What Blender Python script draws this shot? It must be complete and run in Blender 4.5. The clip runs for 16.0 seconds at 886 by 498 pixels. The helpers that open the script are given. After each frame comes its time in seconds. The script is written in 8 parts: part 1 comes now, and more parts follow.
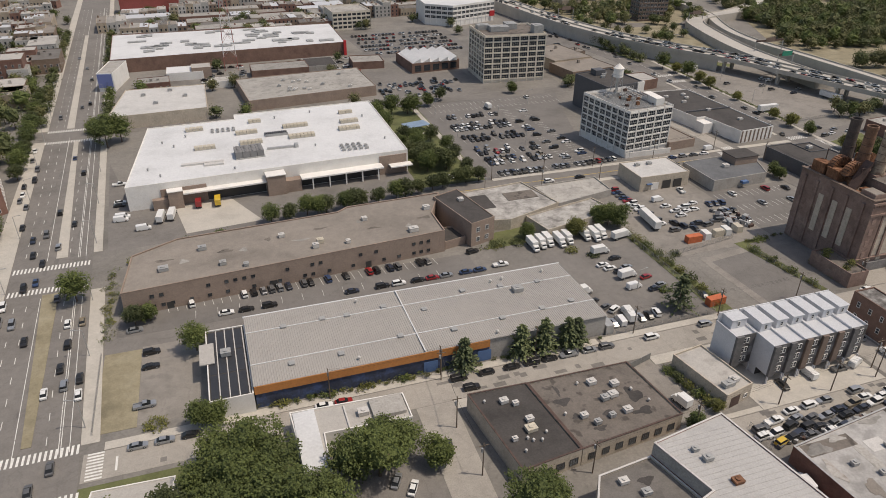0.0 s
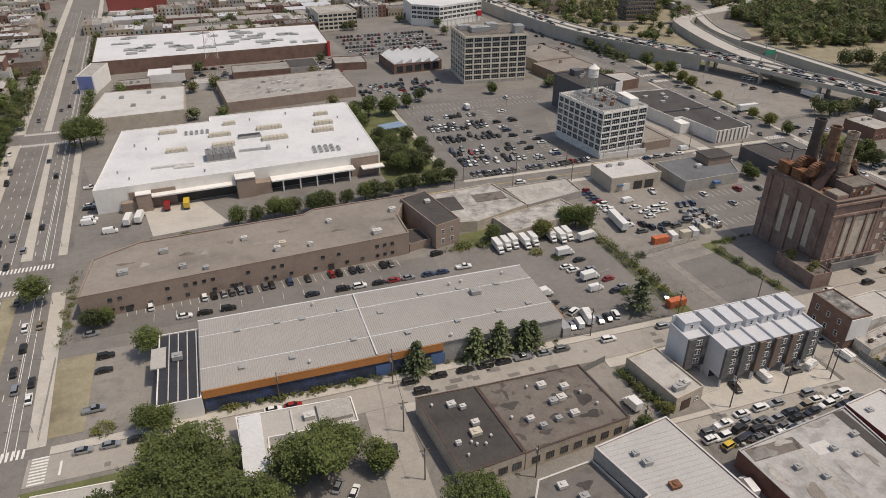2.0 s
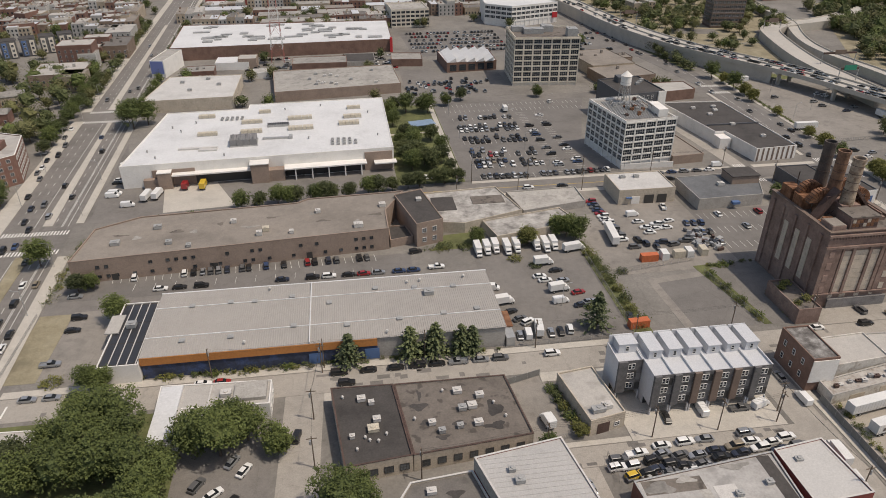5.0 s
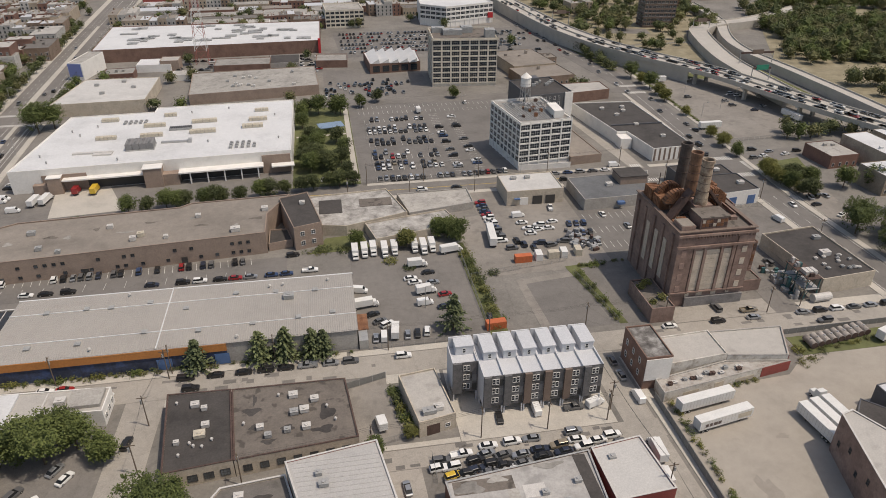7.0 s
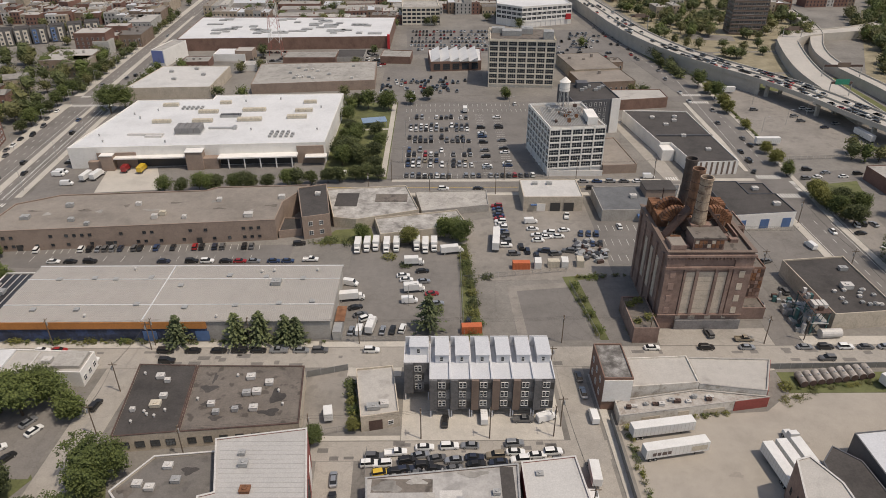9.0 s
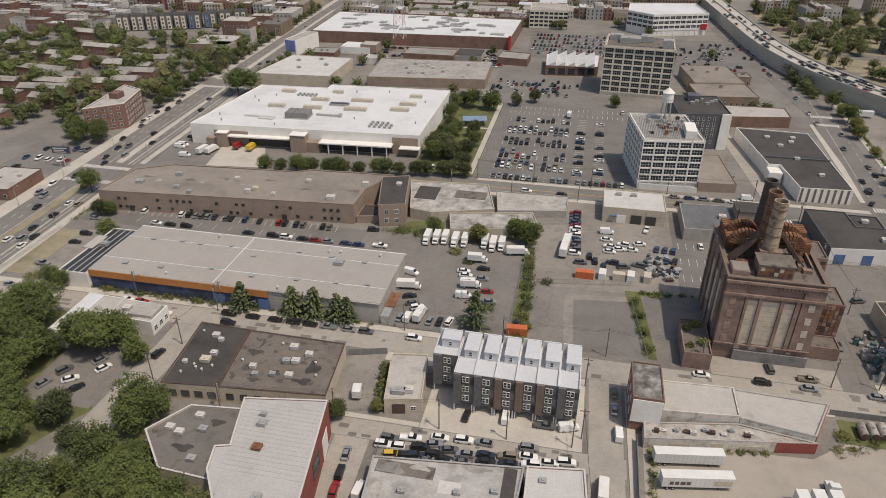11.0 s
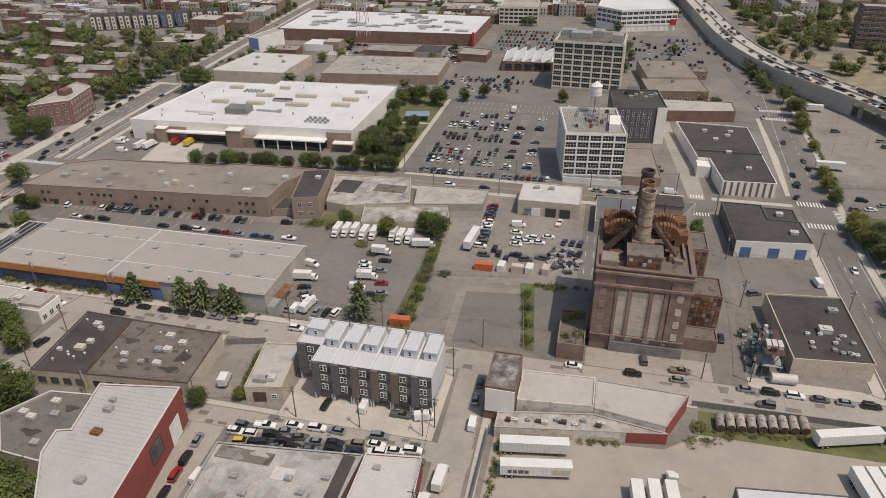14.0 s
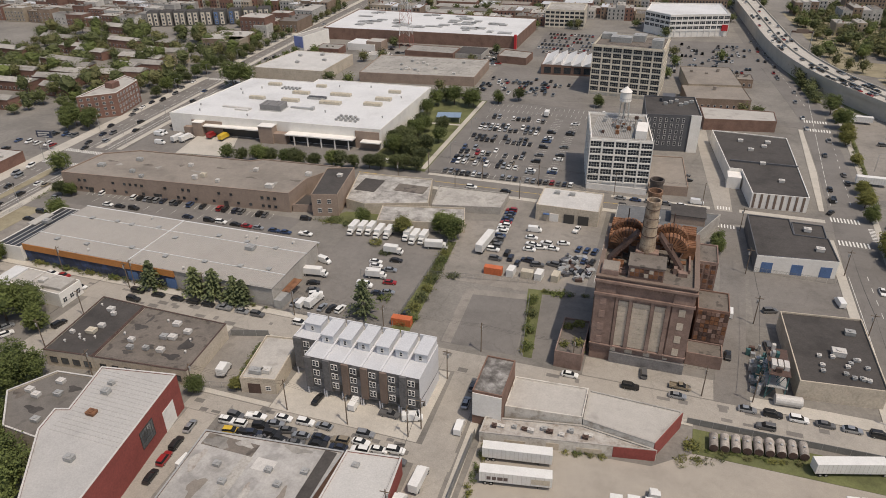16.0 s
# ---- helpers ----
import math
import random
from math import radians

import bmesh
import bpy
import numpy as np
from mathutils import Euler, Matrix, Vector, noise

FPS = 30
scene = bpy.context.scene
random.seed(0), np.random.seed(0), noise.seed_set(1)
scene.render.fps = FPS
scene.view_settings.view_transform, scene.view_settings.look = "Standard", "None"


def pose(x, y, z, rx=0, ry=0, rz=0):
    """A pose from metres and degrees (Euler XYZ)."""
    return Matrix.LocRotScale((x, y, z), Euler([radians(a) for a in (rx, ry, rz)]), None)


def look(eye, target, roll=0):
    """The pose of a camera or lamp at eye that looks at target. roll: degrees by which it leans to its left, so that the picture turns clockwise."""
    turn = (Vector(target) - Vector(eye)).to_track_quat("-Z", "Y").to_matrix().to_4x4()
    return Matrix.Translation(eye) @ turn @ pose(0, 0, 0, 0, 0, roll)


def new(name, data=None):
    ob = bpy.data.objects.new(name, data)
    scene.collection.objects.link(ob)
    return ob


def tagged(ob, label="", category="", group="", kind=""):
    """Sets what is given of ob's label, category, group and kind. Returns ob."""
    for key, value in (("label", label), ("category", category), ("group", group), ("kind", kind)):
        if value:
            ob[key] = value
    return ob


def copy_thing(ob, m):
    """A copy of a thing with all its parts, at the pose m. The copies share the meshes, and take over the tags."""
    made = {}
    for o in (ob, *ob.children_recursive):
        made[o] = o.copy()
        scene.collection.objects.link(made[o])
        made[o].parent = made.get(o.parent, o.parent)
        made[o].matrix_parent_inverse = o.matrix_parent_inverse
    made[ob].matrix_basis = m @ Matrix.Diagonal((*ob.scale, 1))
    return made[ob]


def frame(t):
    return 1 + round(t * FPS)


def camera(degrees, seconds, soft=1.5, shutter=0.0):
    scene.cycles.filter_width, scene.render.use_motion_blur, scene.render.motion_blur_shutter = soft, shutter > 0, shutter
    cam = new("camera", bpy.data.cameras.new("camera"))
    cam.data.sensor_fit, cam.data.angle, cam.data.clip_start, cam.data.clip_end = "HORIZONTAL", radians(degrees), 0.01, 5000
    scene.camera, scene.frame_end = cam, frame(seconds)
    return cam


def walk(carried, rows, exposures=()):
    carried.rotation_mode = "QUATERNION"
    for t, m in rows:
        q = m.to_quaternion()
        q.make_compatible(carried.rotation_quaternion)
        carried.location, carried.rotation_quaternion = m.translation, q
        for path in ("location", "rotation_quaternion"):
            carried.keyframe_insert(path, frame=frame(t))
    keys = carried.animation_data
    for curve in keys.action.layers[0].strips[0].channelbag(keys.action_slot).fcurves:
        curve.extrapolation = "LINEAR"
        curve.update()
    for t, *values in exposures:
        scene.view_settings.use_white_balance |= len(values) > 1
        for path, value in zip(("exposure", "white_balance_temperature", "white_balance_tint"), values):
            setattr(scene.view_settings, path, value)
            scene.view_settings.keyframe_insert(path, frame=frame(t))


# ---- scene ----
cam = camera(65.77, 16.0, soft=0.9)
# seconds, eye, aim, roll
PATH = [
    (0.0, (-134.63, 24.86, 120.55), (-78.09, 189.79, 22.57), 0.54),
    (0.5, (-133.09, 24.56, 120.75), (-76.48, 189.42, 22.68), 0.48),
    (1.0, (-130.46, 23.84, 120.90), (-73.95, 188.69, 22.75), 0.47),
    (1.5, (-126.43, 22.77, 121.11), (-70.53, 187.84, 23.00), 0.24),
    (2.0, (-121.08, 21.22, 121.31), (-65.63, 186.42, 23.14), 0.17),
    (2.5, (-114.74, 19.31, 121.51), (-59.70, 184.59, 23.26), 0.07),
    (3.0, (-107.88, 17.12, 121.81), (-58.95, 184.23, 23.42), -0.10),
    (3.5, (-100.29, 14.58, 122.22), (-53.11, 182.17, 23.80), -0.01),
    (3.7, (-97.28, 13.78, 122.35), (-52.06, 181.91, 23.93), -0.05),
    (5.8, (-63.31, 7.90, 121.89), (-45.65, 180.93, 23.16), 0.19),
    (6.0, (-59.51, 7.24, 122.23), (-42.15, 180.26, 23.44), 0.18),
    (6.5, (-49.90, 5.49, 123.21), (-27.43, 177.84, 24.27), 0.22),
    (7.0, (-40.29, 3.51, 124.37), (-9.81, 174.58, 25.34), 0.28),
    (7.5, (-30.92, 1.73, 125.18), (-1.04, 172.79, 25.96), 0.21),
    (8.0, (-22.00, 0.57, 125.40), (4.86, 172.07, 26.06), 0.10),
    (8.5, (-13.19, 0.33, 125.48), (-6.47, 173.56, 25.76), -0.06),
    (9.0, (-4.73, 0.02, 125.59), (-3.16, 173.42, 25.94), 0.06),
    (9.5, (2.69, -0.37, 125.62), (-3.79, 172.93, 25.99), 0.04),
    (9.7, (5.52, -0.47, 125.62), (-10.94, 172.15, 25.97), -0.01),
    (11.8, (25.78, -0.76, 123.79), (-11.98, 168.97, 24.98), -0.14),
    (12.0, (28.29, -0.09, 123.44), (-10.06, 169.48, 24.56), -0.35),
    (12.5, (34.86, 1.64, 122.73), (-4.39, 171.07, 23.99), -0.49),
    (13.0, (42.36, 3.36, 122.54), (2.42, 172.59, 23.73), -0.55),
    (13.5, (50.45, 4.91, 122.54), (10.13, 174.03, 23.68), -0.56),
    (14.0, (58.09, 6.29, 122.55), (17.38, 175.31, 23.67), -0.60),
    (14.5, (64.34, 7.56, 122.54), (23.37, 176.53, 23.70), -0.54),
    (15.0, (68.76, 8.24, 122.87), (27.64, 177.20, 24.08), -0.61),
    (15.5, (71.12, 9.07, 122.90), (30.02, 178.09, 24.19), -0.60),
    (16.0, (71.99, 10.53, 122.52), (16.46, 175.52, 24.07), -0.68),
]
walk(cam, [(t, look(eye, aim, roll)) for t, eye, aim, roll in PATH], exposures=[(0.0, -0.25, 7400, 12), (16.0, -0.25, 7400, 12)])

# ---- light ----
SUN_FROM = Vector((0.43, -0.22, 1.0)).normalized()
elev = math.asin(SUN_FROM.z)
azim = math.atan2(SUN_FROM.x, SUN_FROM.y)
world = bpy.data.worlds.new("sky")
scene.world = world
world.use_nodes = True
wn = world.node_tree.nodes
sky = wn.new("ShaderNodeTexSky")
sky.sky_type = "NISHITA"
sky.sun_disc = False
sky.sun_elevation = elev
sky.sun_rotation = azim
sky.air_density, sky.dust_density, sky.ozone_density = 1.0, 2.0, 1.0
bg = wn["Background"]
bg.inputs[1].default_value = 0.15
world.node_tree.links.new(sky.outputs[0], bg.inputs[0])
sun_data = bpy.data.lights.new("sun", "SUN")
sun_data.energy = 3.1
sun_data.angle = radians(0.6)
sun_data.color = (1.0, 0.955, 0.9)
sun = new("sun", sun_data)
sun.matrix_world = look(SUN_FROM * 500, (0, 0, 0))

# ---- materials ----
def surface(name, base, rough=0.85, vary=0.25, scale=0.15, grain=6.0, bump=0.1, dark=None, metal=0.0, spots=0.0, rand=0.0, light=None, cracks=0.0):
    """Two scales of variation round a base colour, with fine relief."""
    m = bpy.data.materials.new(name)
    m.use_nodes = True
    nt = m.node_tree
    n, k = nt.nodes, nt.links
    b = n["Principled BSDF"]
    b.inputs["Roughness"].default_value = rough
    b.inputs["Metallic"].default_value = metal
    geo = n.new("ShaderNodeNewGeometry")
    big = n.new("ShaderNodeTexNoise")
    big.inputs["Scale"].default_value = scale
    big.inputs["Detail"].default_value = 6.0
    big.inputs["Roughness"].default_value = 0.62
    k.new(geo.outputs["Position"], big.inputs["Vector"])
    fine = n.new("ShaderNodeTexNoise")
    fine.inputs["Scale"].default_value = grain
    fine.inputs["Detail"].default_value = 3.0
    k.new(geo.outputs["Position"], fine.inputs["Vector"])
    ramp = n.new("ShaderNodeValToRGB")
    lo = dark or tuple(c * (1 - vary) for c in base)
    hi = light or tuple(min(1.0, c * (1 + vary * 0.6)) for c in base)
    ramp.color_ramp.elements[0].position = 0.3
    ramp.color_ramp.elements[0].color = (*lo, 1)
    ramp.color_ramp.elements[1].position = 0.72
    ramp.color_ramp.elements[1].color = (*hi, 1)
    mid = ramp.color_ramp.elements.new(0.5)
    mid.color = (*base, 1)
    k.new(big.outputs["Fac"], ramp.inputs["Fac"])
    mix = n.new("ShaderNodeMix")
    mix.data_type, mix.blend_type = "RGBA", "OVERLAY"
    mix.inputs["Factor"].default_value = 0.24
    mottle = n.new("ShaderNodeTexNoise")
    mottle.inputs["Scale"].default_value = max(0.4, scale * 5)
    mottle.inputs["Detail"].default_value = 5.0
    mottle.inputs["Roughness"].default_value = 0.78
    k.new(geo.outputs["Position"], mottle.inputs["Vector"])
    wear = n.new("ShaderNodeMix")
    wear.data_type, wear.blend_type = "RGBA", "OVERLAY"
    wear.inputs["Factor"].default_value = min(0.5, 0.06 + vary * 0.9)
    k.new(ramp.outputs["Color"], wear.inputs["A"])
    k.new(mottle.outputs["Fac"], wear.inputs["B"])
    k.new(wear.outputs["Result"], mix.inputs["A"])
    k.new(fine.outputs["Fac"], mix.inputs["B"])
    out = mix.outputs["Result"]
    if spots:
        blot = n.new("ShaderNodeTexNoise")
        blot.inputs["Scale"].default_value = scale * 3.1
        blot.inputs["Detail"].default_value = 2.0
        k.new(geo.outputs["Position"], blot.inputs["Vector"])
        cut = n.new("ShaderNodeMapRange")
        cut.inputs["From Min"].default_value = 0.58
        cut.inputs["From Max"].default_value = 0.66
        cut.inputs["To Max"].default_value = spots
        k.new(blot.outputs["Fac"], cut.inputs["Value"])
        stain = n.new("ShaderNodeMix")
        stain.data_type = "RGBA"
        k.new(cut.outputs["Result"], stain.inputs["Factor"])
        k.new(out, stain.inputs["A"])
        stain.inputs["B"].default_value = (*(c * 0.35 for c in base), 1)
        out = stain.outputs["Result"]
    if cracks:
        warp = n.new("ShaderNodeVectorMath")
        warp.operation = "MULTIPLY_ADD"
        k.new(mottle.outputs["Color"], warp.inputs[0])
        warp.inputs[1].default_value = (4.0, 4.0, 0.0)
        k.new(geo.outputs["Position"], warp.inputs[2])
        cell = n.new("ShaderNodeTexVoronoi")
        cell.feature = "DISTANCE_TO_EDGE"
        cell.inputs["Scale"].default_value = cracks
        k.new(warp.outputs["Vector"], cell.inputs["Vector"])
        thin = n.new("ShaderNodeMapRange")
        thin.inputs["From Max"].default_value = 0.014
        thin.inputs["To Min"].default_value = 0.26
        thin.inputs["To Max"].default_value = 0.0
        k.new(cell.outputs["Distance"], thin.inputs["Value"])
        seam = n.new("ShaderNodeMix")
        seam.data_type = "RGBA"
        k.new(thin.outputs["Result"], seam.inputs["Factor"])
        k.new(out, seam.inputs["A"])
        seam.inputs["B"].default_value = (*(c * 0.4 for c in base), 1)
        out = seam.outputs["Result"]
    if rand:
        info = n.new("ShaderNodeObjectInfo")
        hsv = n.new("ShaderNodeHueSaturation")
        span = n.new("ShaderNodeMapRange")
        span.inputs["To Min"].default_value = 1 - rand
        span.inputs["To Max"].default_value = 1 + rand
        k.new(info.outputs["Random"], span.inputs["Value"])
        k.new(span.outputs["Result"], hsv.inputs["Value"])
        k.new(out, hsv.inputs["Color"])
        out = hsv.outputs["Color"]
    k.new(out, b.inputs["Base Color"])
    if bump:
        bm_ = n.new("ShaderNodeBump")
        bm_.inputs["Strength"].default_value = bump
        bm_.inputs["Distance"].default_value = 0.05
        k.new(fine.outputs["Fac"], bm_.inputs["Height"])
        k.new(bm_.outputs["Normal"], b.inputs["Normal"])
    return m


def plain(name, base, rough=0.5, metal=0.0, coat=0.0, spec=0.5):
    m = bpy.data.materials.new(name)
    m.use_nodes = True
    b = m.node_tree.nodes["Principled BSDF"]
    b.inputs["Base Color"].default_value = (*base, 1)
    b.inputs["Roughness"].default_value = rough
    b.inputs["Metallic"].default_value = metal
    b.inputs["Coat Weight"].default_value = coat
    b.inputs["Specular IOR Level"].default_value = spec
    return m


ASPHALT = surface("asphalt", (0.178, 0.165, 0.15), 0.9, 0.22, 0.05, 3.0, cracks=0.1)
YARD_GREY = surface("grey_yard_asphalt", (0.24, 0.22, 0.195), 0.92, 0.24, 0.06, 3.0, cracks=0.13, spots=0.25)
ASPHALT_DARK = surface("new_asphalt", (0.165, 0.154, 0.142), 0.9, 0.2, 0.06, 3.0, cracks=0.08)
ASPHALT_LIGHT = surface("worn_asphalt", (0.325, 0.3, 0.264), 0.92, 0.16, 0.05, 3.0, cracks=0.09)
CONCRETE = surface("concrete", (0.44, 0.41, 0.36), 0.9, 0.13, 0.12, 3.0)
DIRT = surface("packed_dirt", (0.335, 0.303, 0.26), 0.95, 0.13, 0.09, 5.0)
GRASS_DRY = surface("dry_grass", (0.25, 0.217, 0.143), 0.95, 0.3, 0.1, 3.0, 0.4, light=(0.32, 0.285, 0.2))
GRASS = surface("grass", (0.115, 0.125, 0.05), 0.95, 0.45, 0.12, 3.0, 0.4)
PAINT = surface("road_paint", (0.68, 0.67, 0.63), 0.8, 0.2, 0.5, 4.0)
URBAN = surface("city_ground", (0.195, 0.182, 0.163), 0.92, 0.35, 0.03, 1.5, cracks=0.06)
ROOF_WHITE = surface("white_membrane", (0.585, 0.59, 0.59), 0.7, 0.12, 0.06, 1.5)
ROOF_OFFWHITE = surface("dirty_white_roof", (0.49, 0.48, 0.46), 0.8, 0.14, 0.1, 2.0)
MOTTLED = surface("mottled_roof", (0.34, 0.325, 0.3), 0.9, 0.5, 0.22, 2.0, dark=(0.14, 0.13, 0.12), light=(0.5, 0.48, 0.45))
ROOF_GREY = surface("grey_metal_roof", (0.34, 0.321, 0.295), 0.6, 0.06, 0.08, 4.0)
ROOF_TAN = surface("gravel_roof", (0.23, 0.203, 0.175), 0.95, 0.25, 0.06, 3.0)
ROOF_DARK = surface("tar_roof", (0.06, 0.054, 0.05), 0.9, 0.35, 0.1, 2.0)
ROOF_BROWN = surface("old_tar_roof", (0.15, 0.13, 0.112), 0.95, 0.3, 0.12, 2.0, spots=0.7)
ROOF_PALE = surface("pale_patched_roof", (0.4, 0.38, 0.35), 0.85, 0.12, 0.05, 3.0, spots=0.3)
ROOF_SILVER = surface("silver_coated_roof", (0.52, 0.53, 0.545), 0.5, 0.04, 0.2, 3.0)
WALL_WHITE = surface("white_painted_wall", (0.72, 0.7, 0.66), 0.8, 0.1, 0.2, 2.0)
WALL_TAN = surface("tan_brick_wall", (0.29, 0.22, 0.175), 0.9, 0.18, 0.15, 3.0)
WALL_BRICK = surface("red_brick_wall", (0.19, 0.115, 0.088), 0.9, 0.3, 0.2, 3.0)
WALL_PLANT = surface("sooty_brick", (0.24, 0.163, 0.134), 0.9, 0.3, 0.16, 3.0, light=(0.32, 0.235, 0.195), spots=0.25)
BRICK_FILL = surface("brick_infill", (0.29, 0.2, 0.165), 0.9, 0.2, 0.4, 3.0)
WALL_GREY = surface("grey_block_wall", (0.36, 0.34, 0.31), 0.9, 0.2, 0.2, 2.0)
WALL_DARK = surface("dark_clad_wall", (0.09, 0.092, 0.1), 0.6, 0.15, 0.3, 2.0)
WALL_CREAM = surface("cream_terracotta", (0.6, 0.55, 0.465), 0.85, 0.15, 0.2, 2.0)
WALL_BEIGE = surface("beige_block_wall", (0.47, 0.41, 0.33), 0.9, 0.18, 0.2, 2.0)
WALL_RED = surface("red_painted_wall", (0.25, 0.06, 0.05), 0.75, 0.15, 0.2, 2.0)
ORANGE = surface("orange_fascia", (0.46, 0.19, 0.055), 0.7, 0.1, 0.3, 2.0)
BLUE_WALL = surface("mural_blue_wall", (0.04, 0.05, 0.085), 0.8, 0.5, 0.25, 2.0, light=(0.06, 0.1, 0.22))
GLASS = plain("window_glass", (0.035, 0.042, 0.05), 0.12)
GLASS_PALE = surface("dusty_pane", (0.1, 0.11, 0.115), 0.25, 0.4, 0.6, 2.0, 0.0, rand=0.5)
FRAME_WHITE = surface("white_frame", (0.7, 0.69, 0.66), 0.6, 0.08, 0.5, 3.0)
# dark frames and doors; also the painted shade of the store's openings
FRAME_SHADE_DARK = plain("dark_frame_and_opening_shade", (0.05, 0.048, 0.045), 0.6)
STEEL = surface("galvanised_steel", (0.42, 0.42, 0.41), 0.45, 0.15, 0.6, 4.0, metal=0.4)
UNIT_TAN = surface("roof_unit_tan", (0.5, 0.45, 0.36), 0.6, 0.15, 0.8, 4.0)
UNIT_GREY = surface("roof_unit_grey", (0.36, 0.36, 0.35), 0.55, 0.2, 0.8, 4.0, metal=0.2)
UNIT_WHITE = surface("roof_unit_white", (0.52, 0.5, 0.47), 0.55, 0.12, 0.8, 4.0)
RUST = surface("rusted_steel", (0.2, 0.09, 0.045), 0.8, 0.5, 0.5, 4.0, 0.3, light=(0.3, 0.16, 0.09))
RUST_DARK = surface("dark_rusted_steel", (0.085, 0.052, 0.042), 0.8, 0.4, 0.5, 4.0, 0.3)
STACK_PALE = surface("flaking_stack", (0.34, 0.27, 0.2), 0.85, 0.45, 0.45, 2.5, 0.2, dark=(0.14, 0.08, 0.05))
STACK_RUST = surface("rusty_stack", (0.21, 0.12, 0.075), 0.85, 0.5, 0.4, 2.5, 0.2)
STACK_DARK = surface("sooty_stack", (0.09, 0.072, 0.062), 0.85, 0.4, 0.4, 2.5, 0.2)
PANEL_PALE = surface("bricked_up_bay", (0.5, 0.43, 0.35), 0.9, 0.22, 0.35, 3.0)
WOOD_POLE = surface("weathered_pole", (0.15, 0.115, 0.085), 0.9, 0.2, 1.0, 6.0)
CLAD_BROWN = surface("brown_clad_panel", (0.175, 0.128, 0.102), 0.7, 0.15, 0.4, 3.0)
CLAD_DARK = surface("charcoal_clad_panel", (0.125, 0.122, 0.122), 0.7, 0.35, 0.8, 3.0)
CLAD_MID = surface("mid_grey_clad_panel", (0.2, 0.197, 0.195), 0.7, 0.12, 0.5, 3.0)
STUCCO = surface("grey_white_stucco", (0.58, 0.585, 0.6), 0.8, 0.06, 0.2, 3.0)
BLUE_DOOR = surface("blue_roller_door", (0.08, 0.15, 0.3), 0.6, 0.15, 0.5, 3.0)
TEAL = surface("teal_steel", (0.045, 0.12, 0.12), 0.5, 0.2, 0.6, 3.0)
FENCE = surface("chain_fence_mesh", (0.2, 0.2, 0.19), 0.8, 0.15, 0.6, 4.0)
BARK = surface("bark", (0.12, 0.09, 0.065), 0.95, 0.25, 1.5, 6.0, 0.4)
SOLAR = surface("dark_roof_panel", (0.035, 0.036, 0.04), 0.45, 0.2, 0.3, 2.0)
ORANGE_BOX = surface("orange_container_paint", (0.5, 0.13, 0.05), 0.6, 0.15, 0.5, 3.0)
SIGN_RED = plain("red_sign", (0.5, 0.03, 0.035), 0.5)
SIGN_GREEN = plain("green_sign", (0.02, 0.22, 0.14), 0.5)
STAINED_ROOF = surface("rust_stained_roof", (0.36, 0.335, 0.305), 0.9, 0.3, 0.3, 2.0, dark=(0.14, 0.095, 0.07), light=(0.46, 0.44, 0.41))
DULL_TAR = surface("dull_tar_roof", (0.15, 0.138, 0.125), 0.92, 0.2, 0.1, 3.0, spots=0.3)
PAINTED_BLOCK = surface("flaking_white_block", (0.56, 0.53, 0.48), 0.9, 0.25, 0.4, 3.0, dark=(0.3, 0.25, 0.2))
ROOF_MID = surface("mid_grey_roof", (0.3, 0.285, 0.26), 0.9, 0.25, 0.1, 2.0, spots=0.35, rand=0.25)


def leaf_material(name, base):
    m = bpy.data.materials.new(name)
    m.use_nodes = True
    n, k = m.node_tree.nodes, m.node_tree.links
    b = n["Principled BSDF"]
    b.inputs["Roughness"].default_value = 0.7
    b.inputs["Specular IOR Level"].default_value = 0.25
    geo, info = n.new("ShaderNodeNewGeometry"), n.new("ShaderNodeObjectInfo")
    add = n.new("ShaderNodeMath")
    add.operation = "MULTIPLY_ADD"
    k.new(info.outputs["Random"], add.inputs[0])
    add.inputs[1].default_value = 0.5
    half = n.new("ShaderNodeMath")
    half.operation = "MULTIPLY"
    half.inputs[1].default_value = 0.5
    k.new(geo.outputs["Random Per Island"], half.inputs[0])
    k.new(half.outputs[0], add.inputs[2])
    ramp = n.new("ShaderNodeValToRGB")
    ramp.color_ramp.elements[0].color = (*(c * 0.6 for c in base), 1)
    ramp.color_ramp.elements[1].color = (base[0] * 1.6, base[1] * 1.45, base[2] * 1.2, 1)
    k.new(add.outputs[0], ramp.inputs["Fac"])
    k.new(ramp.outputs["Color"], b.inputs["Base Color"])
    return m


LEAF = leaf_material("foliage", (0.084, 0.112, 0.04))
LEAF_DARK = leaf_material("dark_foliage", (0.07, 0.088, 0.04))
LEAF_OLIVE = leaf_material("olive_foliage", (0.1, 0.108, 0.052))
LEAF_LIGHT = leaf_material("light_foliage", (0.14, 0.15, 0.05))
LEAF_FIR = leaf_material("fir_foliage", (0.112, 0.142, 0.075))

# ---- kit ----
def part(name, bm, material, parent=None, label="", smooth=False):
    """One bmesh as one mesh object under its thing."""
    me = bpy.data.meshes.new(name)
    bm.to_mesh(me)
    bm.free()
    mats = material if isinstance(material, (list, tuple)) else [material]
    for m in mats:
        me.materials.append(m)
    if smooth:
        me.polygons.foreach_set("use_smooth", [True] * len(me.polygons))
    ob = new(name, me)
    ob.parent = parent
    return tagged(ob, label)


def thing(name, label, category, at=(0, 0, 0), turn=0, group="", kind=""):
    e = new(name)
    e.matrix_basis = pose(*at, 0, 0, turn)
    return tagged(e, label, category, group, kind)


